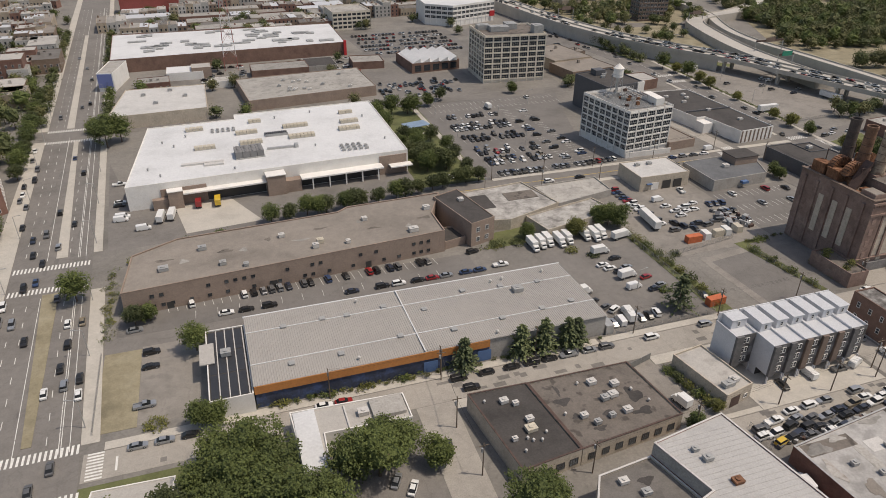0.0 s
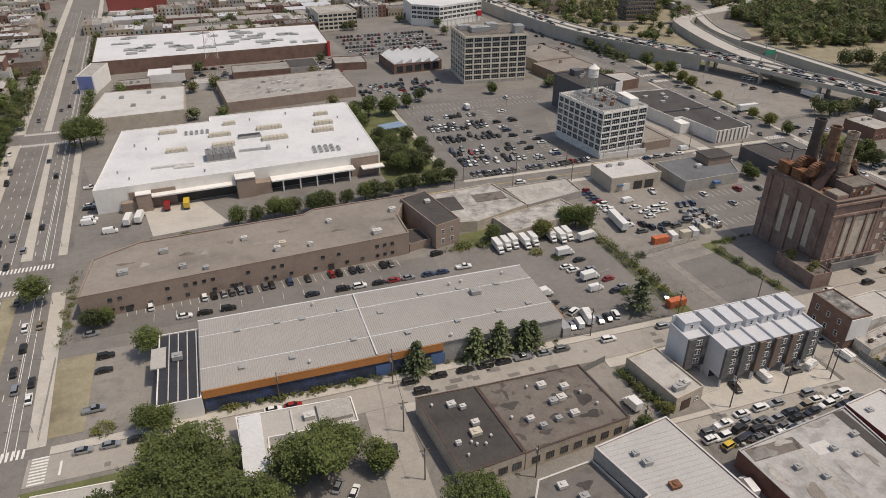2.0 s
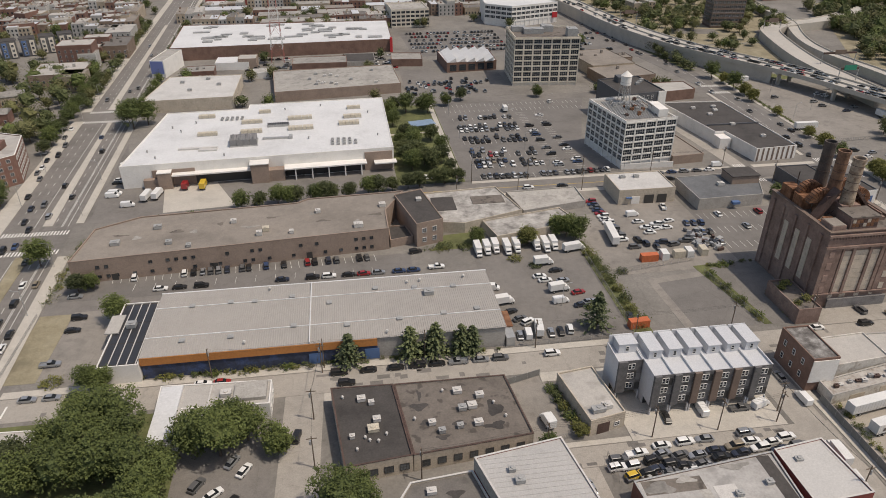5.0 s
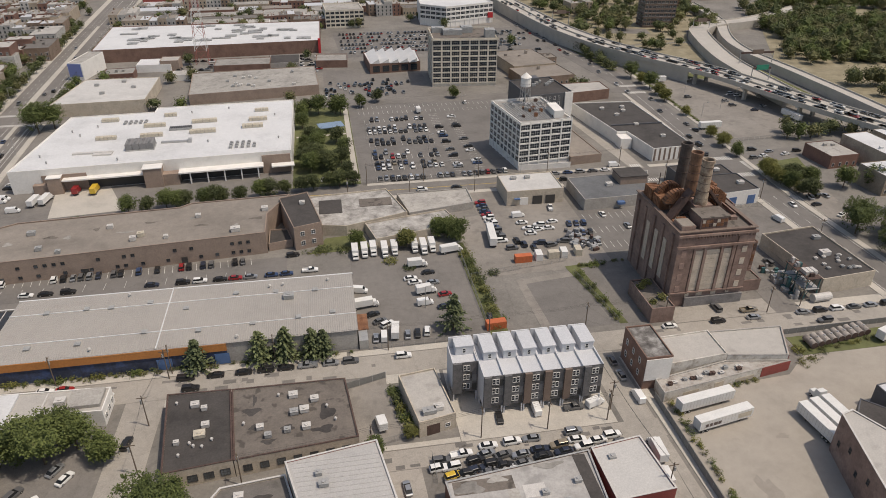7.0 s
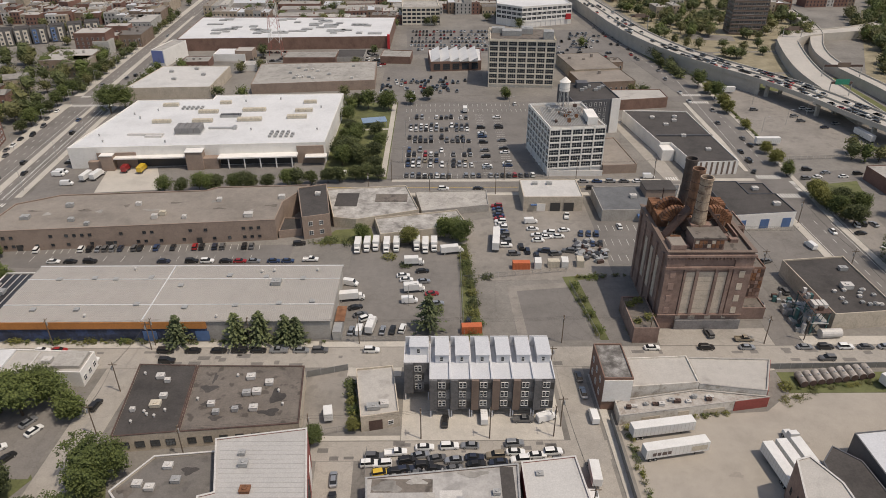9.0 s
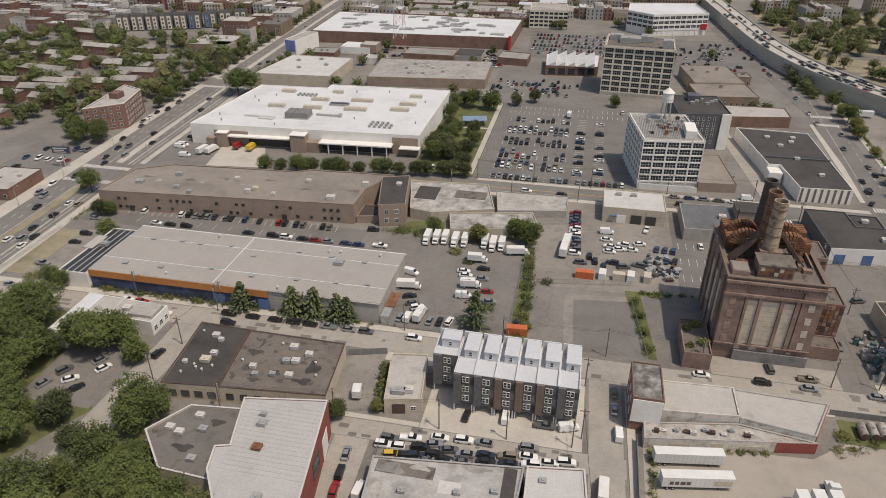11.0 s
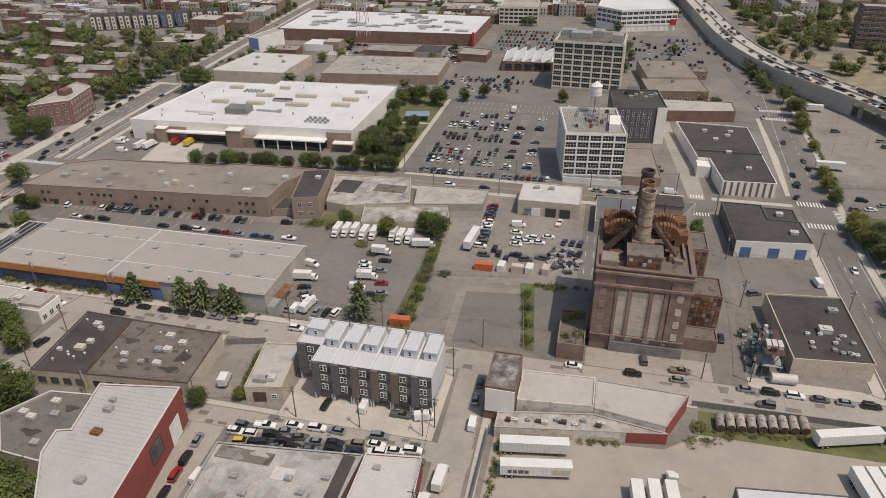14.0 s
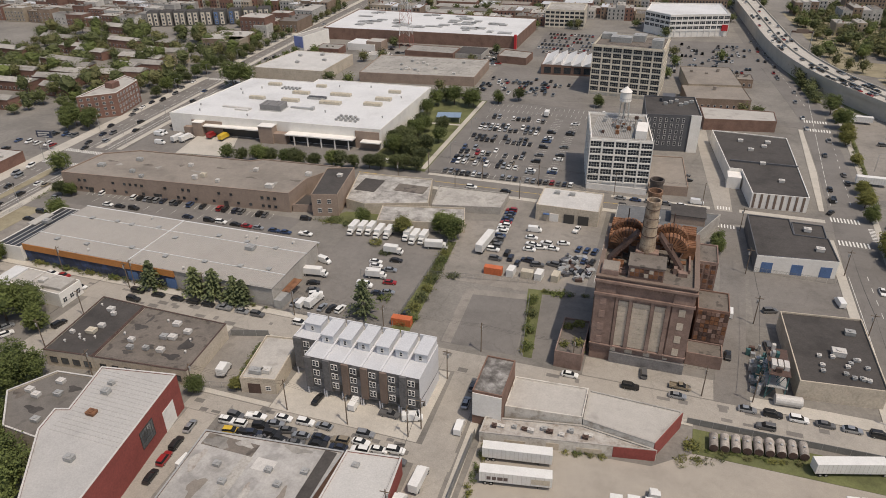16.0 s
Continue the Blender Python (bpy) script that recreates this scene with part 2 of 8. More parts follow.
def box(bm, x0, x1, y0, y1, z0, z1, mat=0, m=None):
    vs = [bm.verts.new(Vector((x, y, z)) if m is None else m @ Vector((x, y, z))) for z in (z0, z1) for x, y in ((x0, y0), (x1, y0), (x1, y1), (x0, y1))]
    for f in ((3, 2, 1, 0), (4, 5, 6, 7), (0, 1, 5, 4), (1, 2, 6, 5), (2, 3, 7, 6), (3, 0, 4, 7)):
        bm.faces.new([vs[i] for i in f]).material_index = mat
    return bm


def prism(bm, poly, z0, z1, mat=0, cap=True, base=False):
    """A standing prism over a counter-clockwise outline."""
    lo = [bm.verts.new((x, y, z0)) for x, y in poly]
    hi = [bm.verts.new((x, y, z1)) for x, y in poly]
    n = len(poly)
    for i in range(n):
        bm.faces.new((lo[i], lo[(i + 1) % n], hi[(i + 1) % n], hi[i])).material_index = mat
    if cap:
        bm.faces.new(hi).material_index = mat
    if base:
        bm.faces.new(lo[::-1]).material_index = mat
    return bm


def tube(bm, p, q, r0, r1=None, seg=10, mat=0, caps=True):
    p, q = Vector(p), Vector(q)
    r1 = r0 if r1 is None else r1
    rot = (q - p).to_track_quat("Z", "Y").to_matrix()
    rings = []
    for c, r in ((p, r0), (q, r1)):
        rings.append([bm.verts.new(c + rot @ Vector((r * math.cos(2 * math.pi * i / seg), r * math.sin(2 * math.pi * i / seg), 0))) for i in range(seg)])
    for i in range(seg):
        j = (i + 1) % seg
        bm.faces.new((rings[0][i], rings[0][j], rings[1][j], rings[1][i])).material_index = mat
    if caps:
        bm.faces.new(rings[0][::-1]).material_index = mat
        bm.faces.new(rings[1]).material_index = mat
    return bm


def inset(poly, d):
    """The outline drawn in by d (counter-clockwise)."""
    out = []
    n = len(poly)
    for i in range(n):
        a, b, c = Vector(poly[i - 1]), Vector(poly[i]), Vector(poly[(i + 1) % n])
        u, v = (b - a).normalized(), (c - b).normalized()
        nu, nv = Vector((-u.y, u.x)), Vector((-v.y, v.x))
        w = nu + nv
        out.append(tuple(b + w * (d / max(0.3, w.dot(nu)))))
    return out


def rect(x0, x1, y0, y1):
    return [(x0, y0), (x1, y0), (x1, y1), (x0, y1)]


def slab(name, poly, z0, z1, mat, label, category, kind="structure"):
    bm = prism(bmesh.new(), poly, z0, z1)
    ob = part(name, bm, mat)
    return tagged(ob, label, category, kind=kind)


def shell(poly, h, wall, roof, parent, parapet=0.5, thick=0.3, coping=None):
    """Walls with a parapet, a sunk roof deck and a coping."""
    bm = bmesh.new()
    inner = inset(poly, thick)
    n = len(poly)
    rows = [[bm.verts.new((x, y, z)) for x, y in pts] for pts, z in ((poly, 0), (poly, h), (inner, h), (inner, h - parapet))]
    for a, b in zip(rows, rows[1:]):
        for i in range(n):
            bm.faces.new((a[i], a[(i + 1) % n], b[(i + 1) % n], b[i]))
    part("wall", bm, wall, parent)
    part("roof", prism(bmesh.new(), inset(poly, thick - 0.002), h - parapet - 0.3, h - parapet + 0.004), roof, parent)
    if coping:
        bm = bmesh.new()
        outer, inn = inset(poly, -0.06), inset(poly, thick + 0.06)
        rows = [[bm.verts.new((x, y, z)) for x, y in pts] for pts, z in ((outer, h - 0.02), (outer, h + 0.1), (inn, h + 0.1), (inn, h - 0.02))]
        for a, b in zip(rows, rows[1:] + rows[:1]):
            for i in range(n):
                bm.faces.new((a[i], a[(i + 1) % n], b[(i + 1) % n], b[i]))
        part("coping", bm, coping, parent)

# ---- ground and roads ----
def av(y):
    """Centre line of the avenue."""
    return -188.6 - 0.064 * (y - 150)


def stuff(ob):
    return tagged(ob, kind="stuff")


def bars(items, z0, z1):
    """Flat painted bars: centre, length, width, direction in degrees."""
    bm = bmesh.new()
    for x, y, ln, wd, a in items:
        box(bm, -ln / 2, ln / 2, -wd / 2, wd / 2, z0, z1, m=pose(x, y, 0, 0, 0, a))
    return bm


slab("ground", rect(-2600, 2600, -1500, 3600), -1.0, 0.0, URBAN, "wide flat city ground of worn grey asphalt and soil", "ground")
avenue = slab("avenue_road", [(av(-100) - 12.5, -100), (av(-100) + 12.5, -100), (av(1000) + 12.5, 1000), (av(1000) - 12.5, 1000)], 0, 0.06, ASPHALT, "six-lane asphalt avenue with worn lane lines", "road")
front = slab("front_street_road", rect(-175.9, 330, 151.5, 160.5), 0, 0.05, ASPHALT_LIGHT, "pale worn asphalt street with parked cars", "road")
south = slab("south_street_road", rect(-36, 37, 123.2 - 6.2, 123.2), 0, 0.045, ASPHALT_LIGHT, "pale worn asphalt side street", "road")
slab("side_street_road", [(30, 30), (38, 30), (36, 151.4), (27.5, 151.4)], 0, 0.042, ASPHALT_LIGHT, "pale narrow side street with patches", "road")
middle = slab("middle_street_road", [(-62, 267), (100, 267), (152, 273), (152, 286), (100, 278.05), (-62, 278)], 0, 0.05, ASPHALT, "grey asphalt street beside a parking lot", "road")
slab("east_street_road", [(152, 273.4), (190, 281.5), (420, 289), (420, 299), (190, 291.5), (152, 285.8)], 0, 0.048, ASPHALT, "grey asphalt street beside vacant lots", "road")
slab("plant_street_road", [(95, 160.6), (103, 160.6), (106, 230), (104, 266.9), (97, 266.9), (98, 230)], 0, 0.054, ASPHALT, "narrow asphalt street between warehouses", "road")
slab("upper_plant_street_road", [(97, 278.1), (103.5, 278.1), (102.5, 310), (95, 357), (92, 405), (86, 405), (91, 340)], 0, 0.054, ASPHALT_LIGHT, "pale concrete service street between warehouses", "road")
east = slab("east_road", [(138, 60), (151, 60), (151, 240), (155, 350), (155, 430), (147, 500), (138, 560), (130, 640), (116, 640), (126, 540), (138, 440), (142, 400), (141, 330), (138, 240)], 0, 0.062, ASPHALT_DARK, "dark asphalt road with lane dashes", "road")
slab("far_cross_road", rect(-240, 160, 392, 402), 0, 0.044, ASPHALT, "far grey cross street", "road")
slab("verge_footway", [(154.2, 216), (155.6, 240), (156, 252), (154.8, 252)], 0, 0.12, CONCRETE, "pale concrete footway beside a road", "pavement")
slab("workshop_street_road", [(-100, 60), (-91, 60), (-88, 151.4), (-98, 151.4)], 0, 0.046, ASPHALT_LIGHT, "pale lane beside a workshop", "road")
slab("red_shop_street_road", [(-31, 60), (-23, 60), (-25, 116.8), (-34, 116.8)], 0, 0.046, ASPHALT_LIGHT, "pale lane beside a red-walled shop", "road")
truck_yard = slab("truck_yard", rect(-36, 3, 164, 222), 0, 0.02, ASPHALT, "grey asphalt truck yard", "yard")
big_lot = slab("parking_lot", [(-27, 281), (43.5, 284), (38, 320), (62, 391.5), (-27, 391.5)], 0, 0.022, ASPHALT_DARK, "large asphalt parking lot with painted stalls", "parking lot")
slab("dirt_yard", [(41, 40), (137, 40), (137, 139.9), (90, 139.9), (81, 133), (41, 130)], 0, 0.02, DIRT, "dusty packed-dirt truck yard", "yard")
tan_lot = slab("tan_warehouse_parking", rect(-172, -58, 206.5, 222), 0, 0.024, ASPHALT_DARK, "dark asphalt parking strip beside a warehouse", "parking lot")
slab("store_front_lot", [(-178.5, 262), (-58, 268), (-58, 301), (-172, 296), (-184.5, 350)], 0, 0.018, ASPHALT, "asphalt loading lot before a store", "parking lot")
slab("store_loading_apron", [(-152, 268), (-124, 271), (-136, 299), (-157, 298)], 0, 0.03, CONCRETE, "pale concrete loading apron", "pavement")
slab("corner_lot", rect(-164.6, -149.2, 167, 200), 0, 0.022, YARD_GREY, "worn asphalt corner lot", "parking lot")
slab("west_lot", rect(-246, -214.5, 243, 279), 0, 0.024, ASPHALT, "worn asphalt car lot beside an avenue", "parking lot")
slab("corner_lawn", rect(-174.4, -164.7, 166.5, 199), 0, 0.08, GRASS_DRY, "dry brown lawn", "lawn")
slab("alley_lane", rect(-175, -36, 199, 206.4), 0, 0.02, ASPHALT, "narrow worn asphalt alley", "road")
slab("shop_yard", [(4, 197), (56, 197), (56, 264), (16.5, 264), (16.5, 243), (4, 240)], 0, 0.02, YARD_GREY, "worn asphalt yard crowded with cars", "yard")
stripe_lot = slab("striped_lot", [(56, 207), (92, 207), (96, 240), (56, 240)], 0, 0.026, ASPHALT_DARK, "dark striped parking lot", "parking lot")
slab("empty_lot", [(19, 163.5), (42, 163.5), (39, 195), (19, 192.5)], 0, 0.026, ASPHALT_DARK, "empty dark asphalt lot", "yard")
slab("empty_lot_strip", [(19, 190), (39.5, 192.5), (39, 195.5), (18.5, 193)], 0, 0.034, YARD_GREY, "pale worn strip round an empty lot", "pavement")
slab("empty_lot_strip", [(19.5, 163.6), (22.5, 163.6), (21.5, 191), (18.5, 191)], 0, 0.032, YARD_GREY, "pale worn strip round an empty lot", "pavement")
slab("plant_side_lot", rect(44, 61, 163.5, 200), 0, 0.022, ASPHALT, "rough patched lot beside a brick plant", "yard")
slab("weedy_strip", [(38.5, 195), (44, 163.6), (46.5, 163.6), (43, 197), (50, 198), (50, 200), (38, 199)], 0, 0.07, GRASS, "weedy overgrown strip along a lot", "grass")
slab("plant_forecourt", rect(61, 95, 160.8, 169), 0, 0.09, ASPHALT_LIGHT, "pale worn forecourt of a brick plant", "pavement")
slab("town_house_forecourt", [(-14, 123.4), (26.5, 123.4), (26.5, 150.8), (-14, 150.8)], 0, 0.09, CONCRETE, "clean pale concrete forecourt", "pavement")
slab("workshop_yard", [(-39, 124), (-26.5, 127.5), (-30, 150.5), (-41, 147)], 0, 0.024, YARD_GREY, "small worn yard between workshops", "yard")
slab("salvage_yard", rect(-22, 27, 112, 116.8), 0, 0.02, ASPHALT, "oil-stained car yard", "yard")
slab("annex_lot", rect(-122, -100, 112, 142), 0, 0.06, ASPHALT, "small asphalt lot under trees", "parking lot")
slab("east_lot", [(160, 304), (214, 306), (226, 372), (204, 408), (166, 425)], 0, 0.02, YARD_GREY, "grey asphalt lot beside an elevated road", "parking lot")
slab("park_lawn", [(-57, 281), (-27.5, 281), (-27.5, 391), (-57, 391)], 0, 0.06, GRASS, "small green park beside a parking lot", "lawn")
slab("railway_bank", [(-178, 60), (-124, 60), (-99, 112), (-124, 150), (-178, 150)], 0, 0.05, GRASS, "overgrown green bank", "lawn")
slab("lane_bank", [(-91, 60), (-60, 60), (-60, 99), (-77, 99), (-84, 118), (-89, 118)], 0, 0.05, GRASS, "overgrown bank beside a lane", "lawn")
slab("yard_bank", rect(90, 137, 140, 148.5), 0, 0.08, GRASS, "green verge behind storage tanks", "lawn")
slab("hedge_bank", [(3, 164), (9, 164), (7.5, 196), (6, 222), (3, 222)], 0, 0.08, GRASS, "weedy bank beside a truck yard", "lawn")
slab("dark_roof_yard", rect(107, 137, 199, 231), 0, 0.024, ASPHALT, "worn asphalt loading yard", "yard")
slab("pale_roadside", rect(104, 137.5, 160.8, 165), 0, 0.1, CONCRETE, "pale concrete roadside strip", "pavement")
slab("verge_lot", [(156, 254), (176, 258), (182, 278), (157, 273)], 0, 0.05, GRASS, "dry green vacant lot", "lawn")
slab("east_car_lot", [(154.5, 213), (167, 217), (171, 243), (155.5, 239.5)], 0, 0.03, YARD_GREY, "worn asphalt car lot beside trees", "parking lot")
slab("east_verge", [(158.6, 300), (160, 304), (166, 430), (164.2, 440)], 0, 0.07, GRASS, "narrow weedy verge beside a lot", "lawn")
slab("shrub_verge", [(168, 428), (205, 411), (214, 414), (180, 452), (170, 500), (164, 500)], 0, 0.05, GRASS, "rough green bank under a motorway", "lawn")
slab("loop_lawn", [(197, 505), (242, 508), (244, 478), (230, 454), (200, 455)], 0, 0.05, GRASS_DRY, "dry lawn inside a road loop", "lawn")
slab("ramp_lawn", [(216, 448), (236, 450), (234, 408), (222, 408)], 0, 0.05, GRASS_DRY, "dry grass wedge beside a slip road", "lawn")
slab("slip_lawn", [(236, 440), (255, 440), (253, 360), (246, 350), (232, 352)], 0, 0.054, GRASS, "green wedge between two slip roads", "lawn")

# raised pavements with kerbs
for poly in (
    [(av(164) + 12.6, 164), (av(164) + 16.8, 164), (av(237) + 16.8, 237), (av(237) + 12.6, 237)],
    [(av(263) + 12.6, 263), (av(263) + 15.5, 263), (av(386) + 15.5, 386), (av(386) + 12.6, 386)],
    [(136, 289), (137.9, 289), (140.4, 330), (141, 389), (139, 389)], [(156.2, 306), (158.5, 306), (164, 440), (161.5, 440)],
    [(av(150) - 16.5, 60), (av(60) - 12.6, 60), (av(388) - 12.6, 388), (av(388) - 18, 388)],
    [(av(404) - 18, 404), (av(404) - 12.6, 404), (av(900) - 12.6, 900), (av(900) - 17, 900)],
    [(av(404) + 12.6, 404), (av(404) + 17, 404), (av(900) + 16, 900), (av(900) + 12.6, 900)],
    rect(-171.5, -40, 160.7, 163.4), rect(-39, 18.5, 160.7, 163.2), rect(-88, -43, 148, 151.3), rect(-30, -15, 147.5, 151.3),
    rect(39, 90, 149.2, 151.3), rect(-25, 44, 278.2, 280.6), rect(56, 95, 278.2, 280.5), rect(106, 137, 278.2, 281), rect(-40, -14.2, 123.4, 125),
    rect(134.8, 137.8, 162, 264), rect(-25, 60, 264, 266.8),
    [(151.3, 60), (154, 60), (154, 240), (157, 300), (155, 300), (151.3, 240)],
    [(39, 40), (41, 40), (39, 148), (37, 148)],
):
    slab("pavement", poly, 0, 0.17, CONCRETE, "pale concrete pavement with a kerb", "pavement")
median = [(av(167) - 0.4, 167), (av(167) + 1.8, 167), (av(238) + 3.2, 238), (av(238) - 1.6, 238)]
slab("median", median, 0, 0.2, GRASS_DRY, "narrow dry grass median strip", "pavement")
slab("median", [(av(262) + 0.8, 262), (av(262) + 4.4, 262), (av(385) + 2.4, 385), (av(385) + 0.4, 385)], 0, 0.2, CONCRETE, "narrow pale concrete median strip", "pavement")
slab("median", [(av(406) - 4, 406), (av(406) - 0.5, 406), (av(640) - 1.5, 640), (av(640) - 4, 640)], 0, 0.2, CONCRETE, "planted median strip", "pavement")

# painted marks
A0 = 90 + math.degrees(math.atan(0.064))
marks = []
for off, dash in ((-9.0, True), (-5.6, True), (-2.0, False), (5.0, True), (7.8, False), (8.3, False), (10.2, False)):
    y = 60.0
    while y < 760:
        ln = 3.0 if dash else 8.0
        if not (144 < y < 166 or 238 < y < 262 or 388 < y < 406):
            marks.append((av(y) + off, y, ln, 0.16, A0))
        y += 9.0 if dash else 8.2
stuff(part("lane_line", bars(marks, 0.06, 0.072), PAINT, avenue))
zebra = []
for yc, x0, x1 in ((163, -200.4, -176.6), (147.5, -199, -175.6), (241, -206, -182), (256, -207, -183), (386, -216, -191), (403, -217, -192)):
    x = x0
    while x < x1:
        zebra.append((x, yc, 3.2, 0.55, 90))
        x += 1.15
for i in range(9):
    zebra.append((-173.2, 152.2 + i * 1.0, 3.6, 0.5, 0))
stuff(part("crossing_bar", bars(zebra, 0.06, 0.074), PAINT, avenue))
dashes = [(144.5, 66 + 7.5 * i, 3, 0.15, 90) for i in range(24)] + [(138.6, 66 + 8 * i, 8, 0.14, 90) for i in range(22)] + [(150.4, 66 + 8 * i, 8, 0.14, 90) for i in range(22)]
dashes += [(148 + (y - 280) * 0.05, y, 3, 0.15, 88) for y in range(300, 420, 8)]
dashes += [(139.5 + i * 1.2, yy, 4.0, 0.55, 90) for i in range(9) for yy in (282.5, 263, 155)]
dashes += [(147 - (y - 430) * 0.105, y, 3, 0.15, 96) for y in range(434, 630, 9)] + [(143.2 + (y - 330) * 0.06, y, 8, 0.16, 87) for y in range(300, 460, 10)] + [(143.5 + i * 1.3, yy, 4.0, 0.6, 88) for i in range(9) for yy in (390, 404)]
dashes += [(153 + 0.0 * i, 268 + 1.2 * i, 3.2, 0.5, 0) for i in range(9)]
stuff(part("lane_dash", bars(dashes, 0.062, 0.075), PAINT, east))
stuff(part("lane_dash", bars([(x, 272.4 + s, 12.2, 0.13, 0) for x in range(-50, 92, 12) for s in (-0.15, 0.15)], 0.05, 0.064), plain("yellow_paint", (0.55, 0.38, 0.08), 0.8), middle))
stuff(part("crossing_bar", bars([(98 + 1.1 * i, 281, 3, 0.5, 90) for i in range(5)] + [(98 + 1.1 * i, 264.5, 3, 0.5, 90) for i in range(6)] + [(92.5, 268 + 1.1 * i, 2.6, 0.5, 0) for i in range(9)], 0.05, 0.066), PAINT, middle))
stuff(part("stop_line", bars([(-168.5, 155.6, 4.5, 0.5, 90)], 0.05, 0.064), PAINT, front))
# stalls of the big lot, the warehouse strip and the striped lot
LOT_ROWS = (284.5, 296.5, 309.5, 327.5, 344, 363)
lines = [(x, y, 5.0, 0.11, 90) for y in LOT_ROWS for x in np.arange(-20, 14, 2.7)]
lines += [(x, y, 4.6, 0.11, 90) for y in (386, 376.5) for x in np.arange(-22, 58, 2.7)]
lines += [(18.5, y, 4.6, 0.11, 0) for y in np.arange(286, 372, 2.7)] + [(28, y, 4.6, 0.11, 0) for y in np.arange(286, 372, 2.7)]
stuff(part("stall_line", bars(lines, 0.022, 0.034), PAINT, big_lot))
lines = [(x, 217.6 + (x + 170) * 0.03, 4.6, 0.11, 97) for x in np.arange(-158, -68, 2.65)] + [(x, 212.2, 4.2, 0.09, 90) for x in np.arange(-150, -66, 6.5)]
stuff(part("stall_line", bars(lines, 0.024, 0.036), PAINT, tan_lot))
lines = [(x, y, 4.6, 0.12, 90) for y in (211.5, 223.0, 234.5) for x in np.arange(58, 92, 2.8)]
stuff(part("stall_line", bars(lines, 0.026, 0.038), PAINT, stripe_lot))

pav = thing("park_shelter", "open park shelter with a pale blue metal roof", "shelter", (-38.3, 351, 0), 12)
part("roof", box(bmesh.new(), -6.5, 6.5, -4, 4, 3.2, 3.5), surface("blue_metal_roof", (0.2, 0.28, 0.38), 0.5, 0.15, 0.3, 3.0), pav)
for sx in (-6, 6):
    for sy in (-3.6, 3.6):
        part("post", box(bmesh.new(), sx - 0.12, sx + 0.12, sy - 0.12, sy + 0.12, 0, 3.19), STEEL, pav)
slab("park_path", [(-30.5, 284), (-28, 284), (-28, 390), (-30.5, 390)], 0, 0.075, CONCRETE, "pale concrete park path", "pavement")
slab("park_path", [(-56, 343), (-30.6, 345), (-30.6, 347), (-56, 345)], 0, 0.075, CONCRETE, "pale concrete park path", "pavement")
# damp and worn patches in the dirt yard
DAMP = surface("damp_dirt", (0.28, 0.252, 0.218), 0.95, 0.12, 0.3, 4.0)
dirt_rnd = random.Random(3)
for i, (x, y, rx, ry, mt) in enumerate(((98, 117, 4.2, 2.2, DAMP), (52, 96, 2, 5, DAMP), (84, 122, 2.4, 1.0, DAMP), (120, 110, 3, 1.6, DAMP), (65, 112, 1.6, 0.8, DAMP))):
    poly = []
    for j in range(26):
        a = j * math.tau / 26
        r = 1 + 0.25 * math.sin(3 * a + i) + 0.15 * math.sin(7 * a + 2 * i) + dirt_rnd.uniform(-0.12, 0.12)
        poly.append((x + rx * r * math.cos(a), y + ry * r * math.sin(a)))
    slab("dirt_patch", poly, 0, 0.024 + 0.003 * i, mt, "uneven worn patch of dirt", "ground")

slab("east_green", [(176, 520), (196, 508), (246, 512), (262, 548), (318, 590), (330, 720), (160, 720)], 0, 0.03, GRASS_DRY, "green ground among trees beside a motorway", "lawn")
slab("east_green_lot", [(196, 548), (228, 542), (232, 560), (200, 568)], 0, 0.05, ASPHALT, "small asphalt lot among trees", "parking lot")
slab("wall_verge", [(151.5, 440), (157, 440), (150, 500), (142, 560), (135, 640), (131, 640), (138, 560)], 0, 0.1, GRASS, "planted verge between road and motorway wall", "lawn")
slab("office_lot", [(70, 476), (138, 482), (134, 585), (66, 580)], 0, 0.02, ASPHALT_DARK, "dark asphalt lot beside offices", "parking lot")

# ---- building kit ----
def building(name, poly, h, wall, roof, label, parapet=0.5, coping=None, group=""):
    b = thing(name, label, "building", group=group)
    shell(poly, h, wall, roof, b, parapet, coping=coping)
    return b


WINDOWS = {}


def window_meshes(w, h, cols, rows, frame_mat, glass):
    key = (round(w, 2), round(h, 2), cols, rows, frame_mat.name, glass.name)
    if key not in WINDOWS:
        bm = bmesh.new()
        f = 0.09
        for x0, x1, z0, z1 in ((0, w, 0, f), (0, w, h - f, h), (0, f, f, h - f), (w - f, w, f, h - f)):
            box(bm, x0, x1, -0.14, 0.0, z0, z1)
        for c in range(1, cols):
            box(bm, w * c / cols - 0.035, w * c / cols + 0.035, -0.1, 0, f, h - f)
        for r in range(1, rows):
            box(bm, f, w - f, -0.09, 0, h * r / rows - 0.03, h * r / rows + 0.03)
        me = bpy.data.meshes.new("window")
        bm.to_mesh(me)
        bm.free()
        me.materials.append(frame_mat)
        bm = box(bmesh.new(), f, w - f, -0.05, -0.01, f, h - f)
        pm = bpy.data.meshes.new("pane")
        bm.to_mesh(pm)
        bm.free()
        pm.materials.append(glass)
        WINDOWS[key] = (me, pm)
    return WINDOWS[key]


def put_window(parent, m, w, h, cols=1, rows=2, frame_mat=None, glass=None):
    """A window whose lower left corner stands at the pose m, looking along -y."""
    me, pm = window_meshes(w, h, cols, rows, frame_mat or FRAME_WHITE, glass or GLASS)
    ob = new("window", me)
    ob.parent = parent
    ob.matrix_basis = m
    pane = new("pane", pm)
    pane.parent = ob
    return ob


def face(p, q):
    """The pose of a wall's foot from p to q, outward to the right of the way."""
    return pose(p[0], p[1], 0, 0, 0, math.degrees(math.atan2(q[1] - p[1], q[0] - p[0])))


